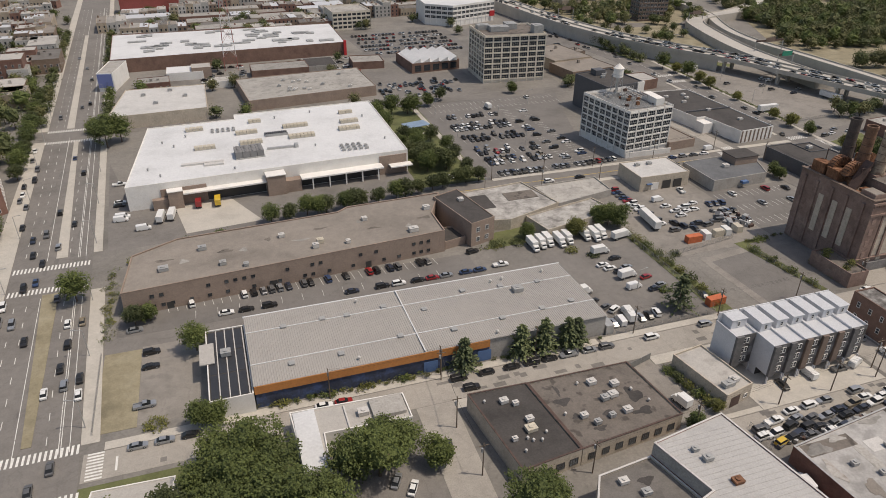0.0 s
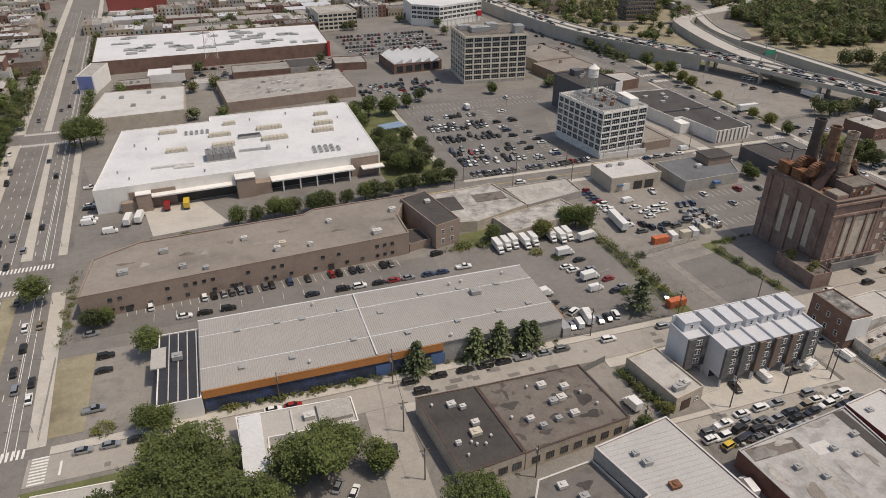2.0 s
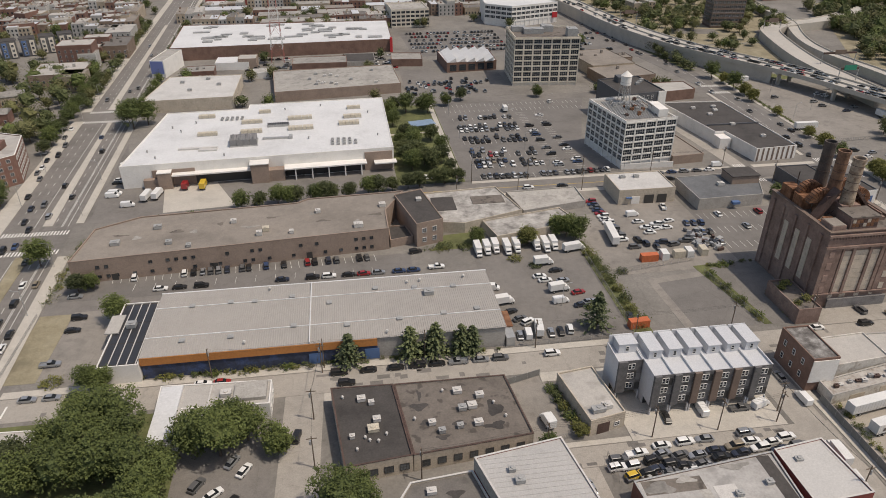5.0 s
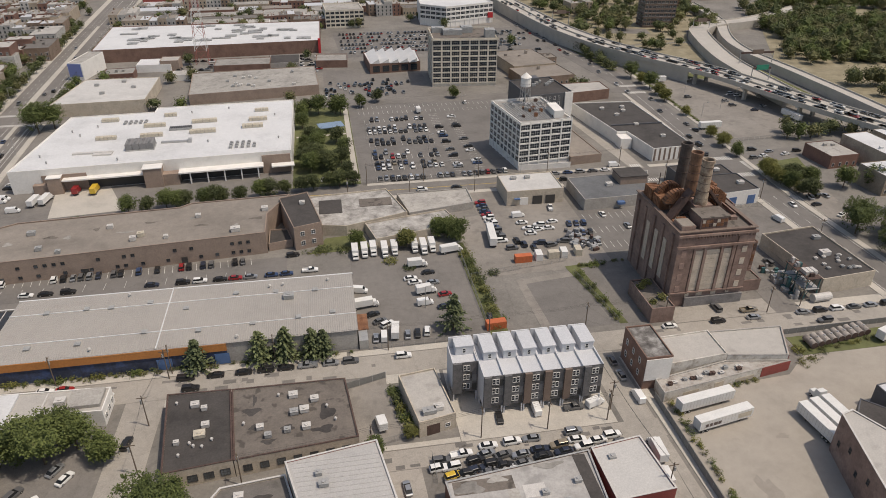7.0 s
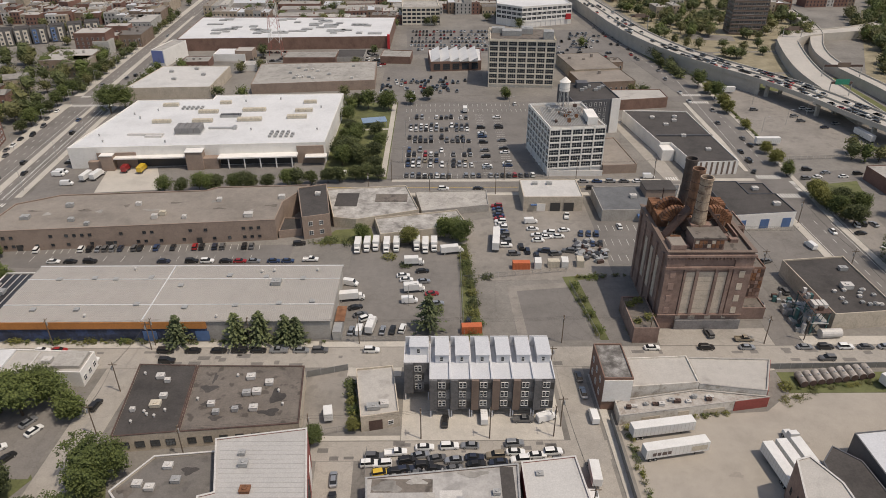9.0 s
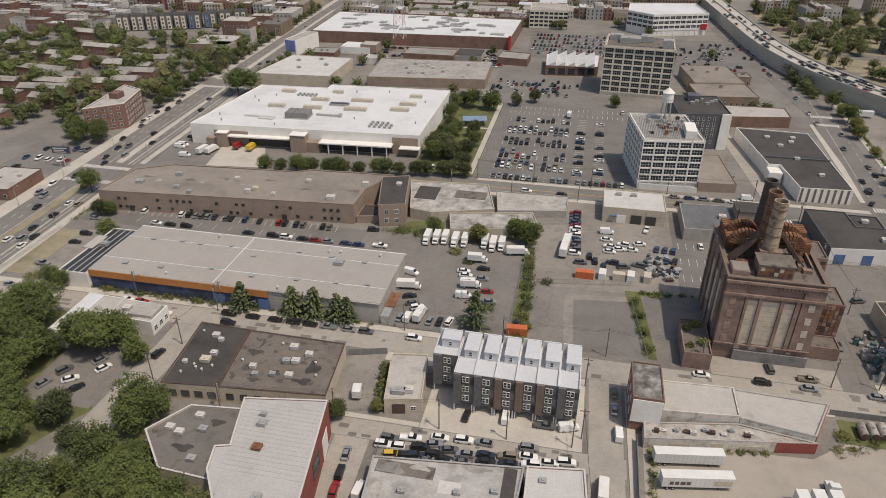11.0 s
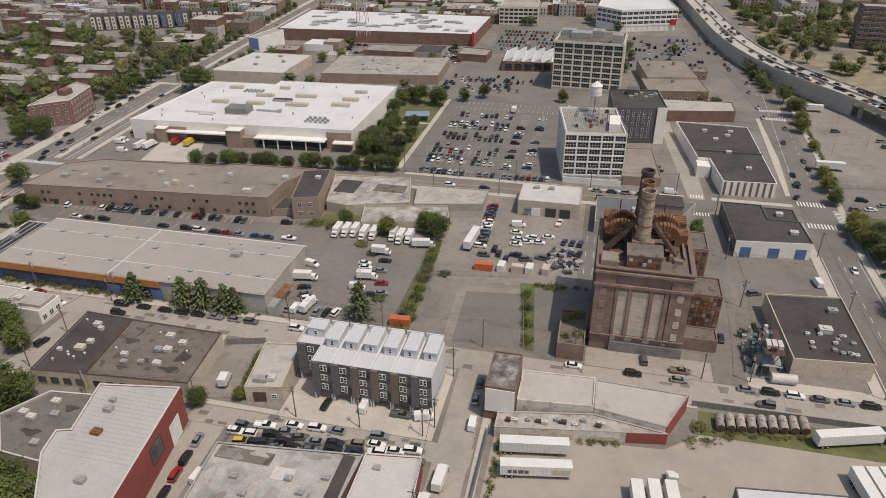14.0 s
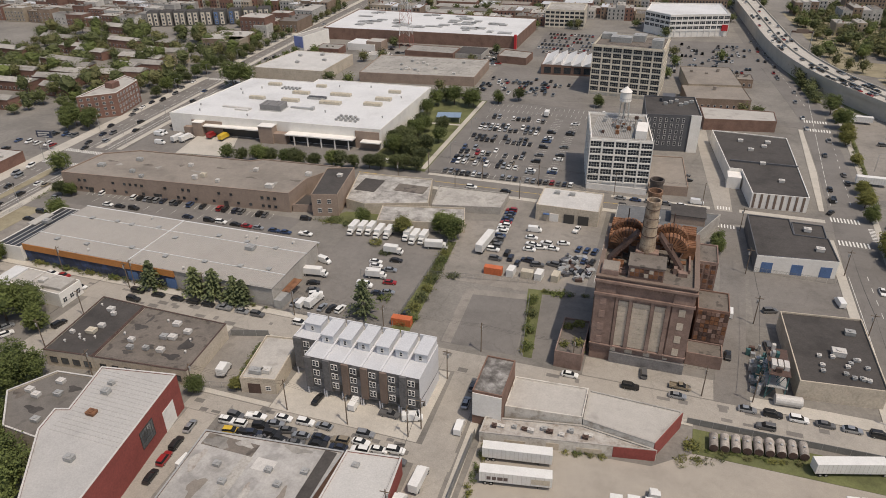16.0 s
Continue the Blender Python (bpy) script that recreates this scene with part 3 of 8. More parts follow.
def unit(bm, x, y, z, w, d, h, mat=0):
    """A roof unit: a curbed box with a lid and a fan drum."""
    box(bm, x - w / 2 + 0.1, x + w / 2 - 0.1, y - d / 2 + 0.1, y + d / 2 - 0.1, z, z + 0.25, mat)
    box(bm, x - w / 2, x + w / 2, y - d / 2, y + d / 2, z + 0.25, z + h, mat)
    box(bm, x - w / 2 - 0.05, x + w / 2 + 0.05, y - d / 2 - 0.05, y + d / 2 + 0.05, z + h, z + h + 0.07, mat)
    tube(bm, (x, y, z + h + 0.07), (x, y, z + h + 0.3), min(w, d) * 0.32, seg=8, mat=mat)


def roof_unit(x, y, z, w, d, h, mat, label, turn=0):
    bm = bmesh.new()
    unit(bm, 0, 0, 0, w, d, h)
    ob = part("roof_unit", bm, mat)
    ob.matrix_basis = pose(x, y, z, 0, 0, turn)
    return tagged(ob, label, "roof unit")


def vent(x, y, z, mat=None, r=0.35, h=0.9):
    bm = tube(bmesh.new(), (0, 0, 0), (0, 0, h * 0.7), r * 0.6, seg=8)
    tube(bm, (0, 0, h * 0.7), (0, 0, h), r, r * 0.7, seg=8)
    ob = part("roof_vent", bm, mat or UNIT_WHITE)
    ob.matrix_basis = pose(x, y, z)
    return tagged(ob, "small round metal roof vent", "roof vent", "roof vents")


# ---- big white store ----
store = building("big_box_store", [(-173, 294), (-57, 301), (-57, 376), (-127, 373), (-127, 366), (-167, 364)], 10.2, WALL_WHITE, ROOF_WHITE, "big-box store with white walls and a flat white roof", 0.4)
SM = face((-173, 294), (-57, 301))


def store_part(name, x0, x1, d0, d1, z0, z1, mat, label=""):
    ob = part(name, box(bmesh.new(), x0, x1, -d1, -d0, z0, z1), mat, store, label)
    ob.matrix_basis = SM
    return ob


store_part("brown_panel", 12.5, 30, 0.01, 0.35, 0, 7.4, WALL_TAN, "tan block wall panel")
store_part("entrance_block", 15, 20.5, 0.4, 4, 0, 7.2, WALL_TAN, "tan block entrance bay")
store_part("entrance_block", 53.5, 61, 0.4, 5.5, 0, 8.6, WALL_TAN, "tan block entrance bay")
store_part("low_block", 60.8, 67.5, 0.4, 4.5, 0, 5.2, WALL_TAN)
store_part("low_block", 9, 15, 0.4, 3, 0, 4.2, WALL_TAN)
store_part("brown_panel", 103, 115.5, 0.01, 0.4, 0, 8.6, WALL_TAN, "tan block wall panel")
# no recess here: flat dark sheets paint the shade under the canopies
store_part("dock_opening", 21, 53.4, 0.01, 0.06, 0.2, 5.2, FRAME_SHADE_DARK, "flat dark panel standing for a shaded loading dock opening")
store_part("dock_opening", 67.6, 103, 0.01, 0.06, 0.2, 4.6, FRAME_SHADE_DARK, "flat dark panel standing for a shaded shop front")
store_part("canopy", 20.7, 53.4, 0.02, 3.6, 5.3, 5.9, WALL_WHITE, "white flat canopy")
store_part("canopy", 67.6, 103.5, 0.02, 5.2, 5.0, 5.6, WALL_WHITE, "white flat canopy")
store_part("canopy", 107, 117, 0.42, 4.5, 4.2, 4.7, WALL_WHITE, "white flat canopy")
store_part("canopy_cap", 53.2, 61.3, 0.3, 5.8, 8.62, 8.95, WALL_WHITE)
store_part("canopy_cap", 14.8, 20.7, 0.3, 4.2, 7.22, 7.5, WALL_WHITE)
for i in range(5):
    store_part("column", 72 + i * 7.2, 72.5 + i * 7.2, 4.4, 4.9, 0, 5.0, WALL_WHITE)
RZ = 9.81
for x, y, w, d in ((-142, 329, 9, 3), (-122, 330, 10, 3.2), (-123, 344, 10, 3), (-146, 355, 8, 3), (-118, 359, 6, 2.6), (-100, 347, 12, 3.2), (-99, 332, 12, 3.6), (-74, 346, 9, 3.2), (-73, 360, 7, 2.6), (-76, 336, 10, 3.6)):
    e = thing("screened_roof_unit", "long tan ribbed rooftop air unit", "roof unit", (x, y, RZ), 3, "store roof units")
    part("base_frame", box(bmesh.new(), -w / 2, w / 2, -d / 2, d / 2, 0, 0.25), STEEL, e)
    n = int(w / 1.6)
    for i in range(n):
        bm = box(bmesh.new(), -w / 2 + i * w / n + 0.08, -w / 2 + (i + 1) * w / n - 0.08, -d / 2 + 0.15, d / 2 - 0.15, 0.25, 1.5)
        part("air_module", box(bm, -w / 2 + i * w / n + 0.3, -w / 2 + (i + 1) * w / n - 0.3, -d / 2 + 0.5, d / 2 - 0.5, 1.5, 1.62), UNIT_TAN, e)
chiller = thing("chiller_plant", "large grey rooftop chiller with louvred sides", "roof unit", (-124, 316, RZ), 3)
part("base_frame", box(bmesh.new(), -6.2, 6.2, -4.5, 4.5, 0, 0.4), STEEL, chiller)
for i in range(4):
    bm = box(bmesh.new(), -6 + i * 3, -3.15 + i * 3, -4, 4, 0.4, 3.1)
    for j in range(5):
        tube(bm, (-4.6 + i * 3, -3.1 + j * 1.55, 3.1), (-4.6 + i * 3, -3.1 + j * 1.55, 3.35), 0.6, seg=8)
    part("chiller_module", bm, CLAD_MID, chiller)
bank = thing("louvred_roof_unit", "dark louvred rooftop condenser bank", "roof unit", (-110, 338, RZ), 3)
for i in range(12):
    part("louvre", box(bmesh.new(), -5 + i * 0.85, -4.6 + i * 0.85, -1.49, 1.49, 0.0, 1.3), WALL_DARK, bank)
for y0 in (-1.7, 1.5):
    part("side_rail", box(bmesh.new(), -5.2, 5.2, y0, y0 + 0.2, 0, 1.2), UNIT_GREY, bank)
duct = part("roof_duct", box(box(bmesh.new(), -116, -103, 319.2, 320.4, RZ, RZ + 0.9), -104, -102.4, 318.6, 321, RZ, RZ + 1.6), STEEL)
tagged(duct, "long galvanised roof duct", "duct")
random.seed(4)
for i in range(14):
    roof_unit(-84 + (i % 5) * 2.6, 308.5 + (i // 5) * 2.9, RZ, 1.4, 1.4, 0.9, UNIT_GREY, "small grey rooftop condenser")
for i in range(10):
    roof_unit(-138 + (i % 5) * 2.4, 349.5 + (i // 5) * 2.6, RZ, 1.3, 1.3, 0.8, UNIT_GREY, "small grey rooftop condenser")
for x, y in ((-160, 341), (-155, 335), (-165, 310), (-150, 347), (-108, 362), (-95, 318), (-66, 352), (-63, 318), (-90, 366), (-131, 301.5), (-160, 302)):
    vent(x, y, RZ, UNIT_GREY, 0.5, 1.2)
bm = bmesh.new()
box(bm, -152, -135, 310.5, 312, RZ, RZ + 0.8)
box(bm, -143, -135, 308, 310.4, RZ, RZ + 0.7)
tagged(part("roof_duct", bm, UNIT_WHITE), "low pale duct run on roof", "duct")

# ---- long tan warehouse ----
TAN = [(-170, 217), (-65, 226), (-65, 241), (-57, 257), (-94, 255), (-98, 252), (-154, 248), (-168, 240)]
tan = building("tan_warehouse", TAN, 8.5, WALL_TAN, ROOF_TAN, "long two-storey tan brick warehouse with gravel roof", 0.35, coping=WALL_TAN)
TM = face((-170, 217), (-65, 226))
rng = random.Random(7)
for i in range(36):
    x = 5 + i * 2.75
    if i % 9 in (4, 8):
        continue
    for z in (1.4, 5.0):
        if rng.random() < 0.55:
            put_window(tan, TM @ pose(x, -0.01, z), 1.2, 1.1, 2, 2, FRAME_SHADE_DARK, GLASS_PALE if rng.random() < 0.4 else GLASS)
for i in range(3):
    d = part("door", box(bmesh.new(), 12 + i * 32, 14 + i * 32, -0.08, -0.01, 0, 2.4), FRAME_SHADE_DARK, tan)
    d.matrix_basis = TM
for x, y, w, d, h, mat in ((-75.5, 229.5, 3.2, 2.2, 1.5, UNIT_WHITE), (-66, 245, 2.4, 2, 1.4, UNIT_WHITE), (-108, 231, 2.2, 2, 1.5, UNIT_TAN), (-110, 228, 2, 1.6, 1.6, UNIT_WHITE), (-99, 228, 1.5, 1.5, 1.2, UNIT_WHITE), (-140, 226, 2, 1.8, 1.3, UNIT_GREY), (-146, 238, 2.6, 1.8, 1.4, UNIT_GREY), (-120, 239, 2, 1.6, 1.3, UNIT_WHITE), (-133, 223, 1.6, 1.6, 1.1, UNIT_GREY), (-158, 228, 3, 2.4, 1.2, UNIT_GREY), (-90, 243, 1.8, 1.8, 1.2, UNIT_WHITE)):
    roof_unit(x, y, 8.15, w, d, h, mat, "boxy metal rooftop air unit", 5)
tower = building("brick_stair_block", [(-55, 226), (-45, 229), (-50, 256), (-61, 252)], 9.5, WALL_TAN, ROOF_DARK, "narrow tan brick block with a dark tar roof", 0.3)
WM = face((-55, 226), (-45, 229))
for x in (2.2, 6.2):
    for z in (1.6, 5.4):
        put_window(tower, WM @ pose(x, -0.01, z), 1.6, 1.8, 2, 2, FRAME_WHITE)
roof_unit(-52, 246, 9.2, 2, 2, 1, UNIT_WHITE, "small pale rooftop unit")
court = building("court_shed", [(-64.5, 227), (-56, 229), (-58, 238), (-64.5, 238)], 3.2, WALL_TAN, ROOF_DARK, "low shed in a narrow court")
building("low_white_roof_shed", [(-36, 234), (-12, 242), (-18, 265), (-51, 262), (-45, 236)], 4.5, WALL_BEIGE, MOTTLED, "low beige shed with a patched pale roof")
roof_patch = part("roof_patch", box(bmesh.new(), -46, -37, 246, 258, 4.05, 4.2), ROOF_DARK)
roof_patch2 = part("roof_patch", box(bmesh.new(), -30, -17, 250, 257, 4.05, 4.2), ROOF_BROWN)
for rp in (roof_patch, roof_patch2):
    tagged(rp, "dark tar patch laid on a shed roof", "roof patch")
slab("shed_weeds", [(-50, 222.5), (-28, 223.2), (-30.5, 235), (-44, 233.5)], 0, 0.06, GRASS, "rough weedy patch behind parked trucks", "lawn")
building("ruined_shed", [(-26, 223), (7, 230), (3, 243), (-29, 236)], 4, WALL_BEIGE, MOTTLED, "low shed with a peeling mottled roof")
building("dark_flat_shed", [(-11, 243.5), (16, 249), (16, 263), (-14, 262)], 3.2, WALL_GREY, ROOF_MID, "low shed with flat grey tar roof")

# ---- grey ribbed warehouse ----
wh = thing("ribbed_roof_warehouse", "long warehouse with a ribbed grey metal roof", "building")
bm = bmesh.new()
prism(bm, rect(-136, -36.5, 164.5, 195), 0, 7.0)
part("wall", bm, WALL_GREY, wh)
bm = bmesh.new()
n = 160
w = 100.1 / n
prof = [(dx + i * w, dz) for i in range(n) for dx, dz in ((0, 0), (w * 0.72, 0), (w * 0.78, 0.09), (w * 0.94, 0.09))]
rows = [[bm.verts.new((-136.3 + x, y, z + dz)) for x, dz in prof] for y, z in ((164.1, 7.02), (180, 7.35), (195.4, 7.02))]
for r, q in zip(rows, rows[1:]):
    for c in range(len(prof) - 1):
        bm.faces.new((r[c], r[c + 1], q[c + 1], q[c]))
part("roof", bm, ROOF_GREY, wh, "ribbed grey metal roof")
for y0 in (172.4, 186.9):
    part("roof_seam", box(bmesh.new(), -136.3, -36.2, y0, y0 + 0.28, 7.18, 7.42), ROOF_WHITE, wh)
part("roof_seam", box(bmesh.new(), -91.65, -91.35, 164.2, 195.3, 7.2, 7.55), ROOF_WHITE, wh)
part("eave_trim", box(bmesh.new(), -136.5, -36, 195.4, 195.9, 6.7, 7.1), ROOF_WHITE, wh)
part("orange_fascia", box(bmesh.new(), -136.2, -73, 163.9, 164.5, 4.6, 6.98), ORANGE, wh, "orange fascia band")
part("mural_band", box(bmesh.new(), -136.1, -73, 164.2, 164.49, 0, 4.5), BLUE_WALL, wh, "dark blue painted wall")
for i, x in enumerate((-92, -84, -76.5)):
    part("roller_door", box(bmesh.new(), x, x + 4, 164.05, 164.18, 0.1, 3.6), BLUE_DOOR if i % 2 == 0 else WALL_GREY, wh)
part("loading_door", box(bmesh.new(), -66, -60, 164.3, 164.49, 0, 3.6), FRAME_SHADE_DARK, wh)
part("end_shed", box(bmesh.new(), -36.1, -33.5, 164, 171, 0, 3.2), STEEL, wh, "corrugated lean-to shed")
part("end_shed_roof", box(bmesh.new(), -36.0, -33.0, 169, 177, 3.25, 3.5), RUST, wh, "rusty lean-to roof")
for x, y in ((-126, 170), (-113, 170), (-96, 172.7), (-81, 171), (-66, 172), (-126, 187), (-115, 187.5), (-108, 187), (-97, 188), (-72, 189), (-60, 188), (-48, 187), (-53, 173), (-43, 174), (-86, 183)):
    bm = box(box(bmesh.new(), -0.7, 0.7, -0.7, 0.7, 0, 0.45), -0.8, 0.8, -0.8, 0.8, 0.45, 0.55)
    ob = part("skylight_hatch", bm, UNIT_GREY)
    ob.matrix_basis = pose(x, y, 7.2)
    tagged(ob, "square grey roof hatch", "roof hatch", "warehouse roof hatches")
roof_unit(-56, 184, 7.3, 3, 2.6, 1.4, UNIT_GREY, "boxy grey rooftop unit")
for x, y in ((-104, 193), (-62, 191), (-58, 191.5), (-70, 166), (-109, 166.5), (-44, 192)):
    vent(x, y, 7.1, UNIT_WHITE, 0.5, 1.1)
annex = building("dark_panel_annex", rect(-147, -136.4, 163, 193.5), 6, WALL_WHITE, ROOF_DARK, "low annex with white walls and dark roof", 0.3)
for i in range(4):
    part("roof_seam", box(bmesh.new(), -144.4 + i * 2.35, -144.15 + i * 2.35, 163.6, 193, 5.68, 5.8), UNIT_WHITE, annex, "white roof seam")
    for j in range(3):
        part("roof_panel", box(bmesh.new(), -146.5 + i * 2.35 + 0.1, -144.6 + i * 2.35, 164 + j * 9.6, 173.2 + j * 9.6, 5.66, 5.76), SOLAR, annex)
part("white_deck", box(bmesh.new(), -148.8, -145, 178, 187, 5.9, 6.2), ROOF_PALE, annex)
roof_unit(-142, 181, 5.95, 2.6, 2.2, 1.3, UNIT_GREY, "boxy grey rooftop unit")

# ---- block workshop with two roofs ----
ws = building("dark_roof_workshop", [(-83, 120), (-67.6, 121.6), (-70.2, 146.4), (-86, 147)], 5.3, WALL_BEIGE, ROOF_DARK, "beige block workshop with a black tar roof", 0.3, coping=RUST_DARK)
wb2 = building("brown_roof_workshop", [(-67.4, 121.6), (-38.8, 124.3), (-41, 146), (-70, 146.4)], 5.2, WALL_BEIGE, ROOF_BROWN, "beige block workshop with a stained brown roof", 0.3, coping=RUST_DARK)
SW = face((-83, 120), (-67.6, 121.6))
for i in range(4):
    put_window(ws, SW @ pose(1.6 + i * 3.6, -0.01, 1.2), 2.2, 2.0, 3, 2, FRAME_SHADE_DARK, GLASS_PALE)
SW = face((-67.4, 121.6), (-38.8, 124.3))
for i in range(7):
    put_window(wb2, SW @ pose(1.8 + i * 3.8, -0.01, 1.2), 2.0, 2.0, 3, 2, FRAME_SHADE_DARK, GLASS_PALE)
for x, y, w, mat in ((-78.4, 141.7, 2.0, UNIT_WHITE), (-76, 140, 1.4, UNIT_WHITE), (-75, 134, 1.8, UNIT_WHITE), (-76, 131, 2.6, UNIT_TAN), (-81, 129, 1.2, UNIT_WHITE), (-54.3, 141.3, 2.2, UNIT_WHITE), (-49, 139, 2.0, UNIT_WHITE), (-54, 135, 2.0, UNIT_GREY), (-51.5, 135.5, 2.2, UNIT_WHITE), (-62, 131, 1.7, UNIT_WHITE), (-51, 129.5, 2.0, UNIT_WHITE), (-55.5, 129, 1.5, UNIT_GREY), (-60, 128, 1.6, UNIT_GREY)):
    roof_unit(x, y, 4.95, w, w * 0.8, 1.1, mat, "weathered metal rooftop air unit", 4)
for x, y in ((-73, 129), (-78, 128.5), (-77, 127.5), (-75, 127), (-80, 125), (-66, 133), (-46, 136), (-44, 131), (-58, 142), (-83, 143)):
    vent(x, y, 4.95, UNIT_WHITE, 0.4, 0.9)


def blot(parent, x, y, rx, ry, z, mat, seed):
    """An uneven tar stain, a few millimetres thick."""
    rnd = random.Random(seed)
    poly = []
    for i in range(18):
        a = i * math.tau / 18
        r = 1 + 0.28 * math.sin(3 * a + seed) + rnd.uniform(-0.14, 0.14)
        poly.append((x + rx * r * math.cos(a), y + ry * r * math.sin(a)))
    return part("tar_stain", prism(bmesh.new(), poly, z, z + 0.012), mat, parent, "dark tar stain")


for i, (x, y, rx, ry) in enumerate(((-64.5, 137.5, 2.0, 1.3), (-64, 141.5, 0.5, 2.0), (-46.2, 134.4, 1.8, 2.6), (-63.5, 131.8, 1.2, 0.9), (-55.5, 130.5, 1.6, 0.9), (-47, 128.5, 2.4, 1.2), (-60, 126.5, 1.5, 0.8), (-52, 136.5, 1.2, 1.8))):
    blot(wb2, x, y, rx, ry, 4.906 + 0.002 * i, ROOF_DARK, i)

tan_rnd = random.Random(12)
for i in range(11):
    blot(tan, -158 + i * 9 + tan_rnd.uniform(-3, 3), 232 + tan_rnd.uniform(-5, 6) + i * 0.7, tan_rnd.uniform(0.8, 3.4), tan_rnd.uniform(0.6, 1.5), 8.16 + 0.002 * i, ROOF_MID if i % 2 else ROOF_BROWN, i + 20)

# ---- town houses ----
def town_house(x0, w, y0, clad, last=False):
    """Four storeys over a carport, with a roof terrace and a pilot house behind."""
    b = thing("town_house", "four-storey %s town house with silver roof terrace" % ("brown-clad" if clad is CLAD_BROWN else "charcoal-clad"), "house", (x0, y0, 0), group="row of town houses")
    d = 146.5 - y0
    bm = bmesh.new()
    box(bm, 0.02, w - 0.02, 0, d, 2.7, 11.6)
    box(bm, 0.02, w - 0.02, 4.0, d, 0, 2.69)
    part("wall", bm, STUCCO, b)
    part("carport_back", box(bmesh.new(), 0.3, w - 0.3, 3.85, 3.98, 0.1, 2.6), FRAME_SHADE_DARK, b)
    part("facade", box(bmesh.new(), 0.05, w - 0.05, -0.14, -0.004, 2.6, 12.3), CLAD_DARK, b, "charcoal panel facade")
    for k in range(3):
        for j, (u0, u1) in enumerate(((0.38, 0.55), (0.56, 0.78), (0.79, 0.98))):
            if (k * 5 + j * 3 + int(x0)) % 3 != 0:
                z = 3.0 + k * 3.0 + (0.9 if j == 1 else 0.0)
                part("clad_panel", box(bmesh.new(), w * u0, w * u1, -0.155, -0.141, z, z + 2.1), CLAD_MID if (j + k) % 2 else FRAME_SHADE_DARK, b)
    part("bay", box(bmesh.new(), 0.05, w * 0.36, -0.75, -0.15, 2.6, 12.3), clad, b, "projecting clad bay")
    part("terrace", box(bmesh.new(), 0.25, w - 0.25, 0.2, d * 0.5, 11.61, 11.72), ROOF_SILVER, b, "silver roof terrace")
    part("party_wall", box(bmesh.new(), 0.0, 0.24, 0, d, 11.61, 12.4), STUCCO, b)
    part("party_wall", box(bmesh.new(), w - 0.24, w, 0, d, 11.61, 12.35), STUCCO, b)
    part("rear_parapet", box(bmesh.new(), 0.25, w - 0.25, d - 0.3, d, 11.61, 14.75), STUCCO, b)
    ph = part("pilot_house", box(bmesh.new(), 1.5, w - 0.3, d * 0.48, d - 0.32, 11.73, 14.3), STUCCO, b)
    part("pilot_roof", box(bmesh.new(), 1.35, w - 0.15, d * 0.46, d - 0.31, 14.31, 14.55), ROOF_SILVER, ph)
    put_window(ph, pose(w * 0.5, d * 0.48 - 0.01, 12.3), 0.9, 1.5, 1, 2)
    for x in (0.15, w - 0.45):
        part("post", box(bmesh.new(), x, x + 0.3, -0.6, -0.2, 0.09, 2.6), STUCCO, b)
    for k in range(3):
        for s in (0.0, 0.95):
            put_window(b, pose(w * 0.42 + s, -0.16, 3.6 + k * 3.0), 0.85, 1.75, 1, 2)
    return b


for i in range(6):
    town_house(-6.9 + i * 5.25, 5.24, 132.0, CLAD_BROWN if i in (2, 3, 4) else CLAD_DARK)
town_house(-13.6, 6.6, 138.5, CLAD_DARK)
small = building("flat_roof_garage", [(-24, 126.5), (-14.5, 128.5), (-17, 146.5), (-27, 145)], 5, WALL_BEIGE, ROOF_PALE, "small beige garage with patched grey roof")
roof_unit(-21, 130, 4.6, 3.4, 1.8, 1.2, UNIT_GREY, "boxy grey rooftop condenser unit", 6)
roof_unit(-18.5, 131, 4.6, 2.4, 1.8, 1.2, UNIT_WHITE, "boxy pale rooftop condenser unit", 6)
GM = face((-24, 126.5), (-14.5, 128.5))
part("roller_door", box(bmesh.new(), 2, 5.4, -0.1, -0.01, 0, 3.2), RUST_DARK, small).matrix_basis = GM
put_window(small, GM @ pose(6.8, -0.01, 1.2), 1.4, 1.3, 2, 2)

# ---- brick steam plant ----
plant = thing("steam_plant", "derelict sooty brick steam plant with rusty chimneys", "building", (0.6, 0, 0))
shell(rect(61, 86, 169.4, 200), 27, WALL_PLANT, ROOF_BROWN, plant, 0.6, 0.6)
part("plinth", box(bmesh.new(), 66.5, 86.3, 168.6, 169.38, 0, 3.4), surface("dirty_grey_render", (0.2, 0.19, 0.185), 0.9, 0.4, 0.3, 2.0), plant, "painted grey plinth band")
for x0, x1 in ((60.9, 66.2), (80.8, 86.1)):
    part("pier", box(bmesh.new(), x0, x1, 168.9, 169.39, 4.6, 26.2), WALL_PLANT, plant)
for x0, x1 in ((66.4, 67.1), (69.9, 70.8), (75.5, 76.4), (79.3, 80.4)):
    part("pilaster", box(bmesh.new(), x0, x1, 168.75, 169.39, 5, 21.5), WALL_PLANT, plant)
for x0, x1 in ((67.2, 69.8), (70.9, 75.4), (76.5, 79.2)):
    for i in range(9):
        part("bay_panel", box(bmesh.new(), x0, x1, 169.15 - 0.02 * (i % 2), 169.39, 5.8 + i * 1.62, 5.8 + (i + 1) * 1.62 - 0.06), PANEL_PALE, plant, "pale blocked-up window panel")
part("cornice", box(bmesh.new(), 60.6, 86.4, 168.5, 169.38, 21.6, 22.3), WALL_PLANT, plant)
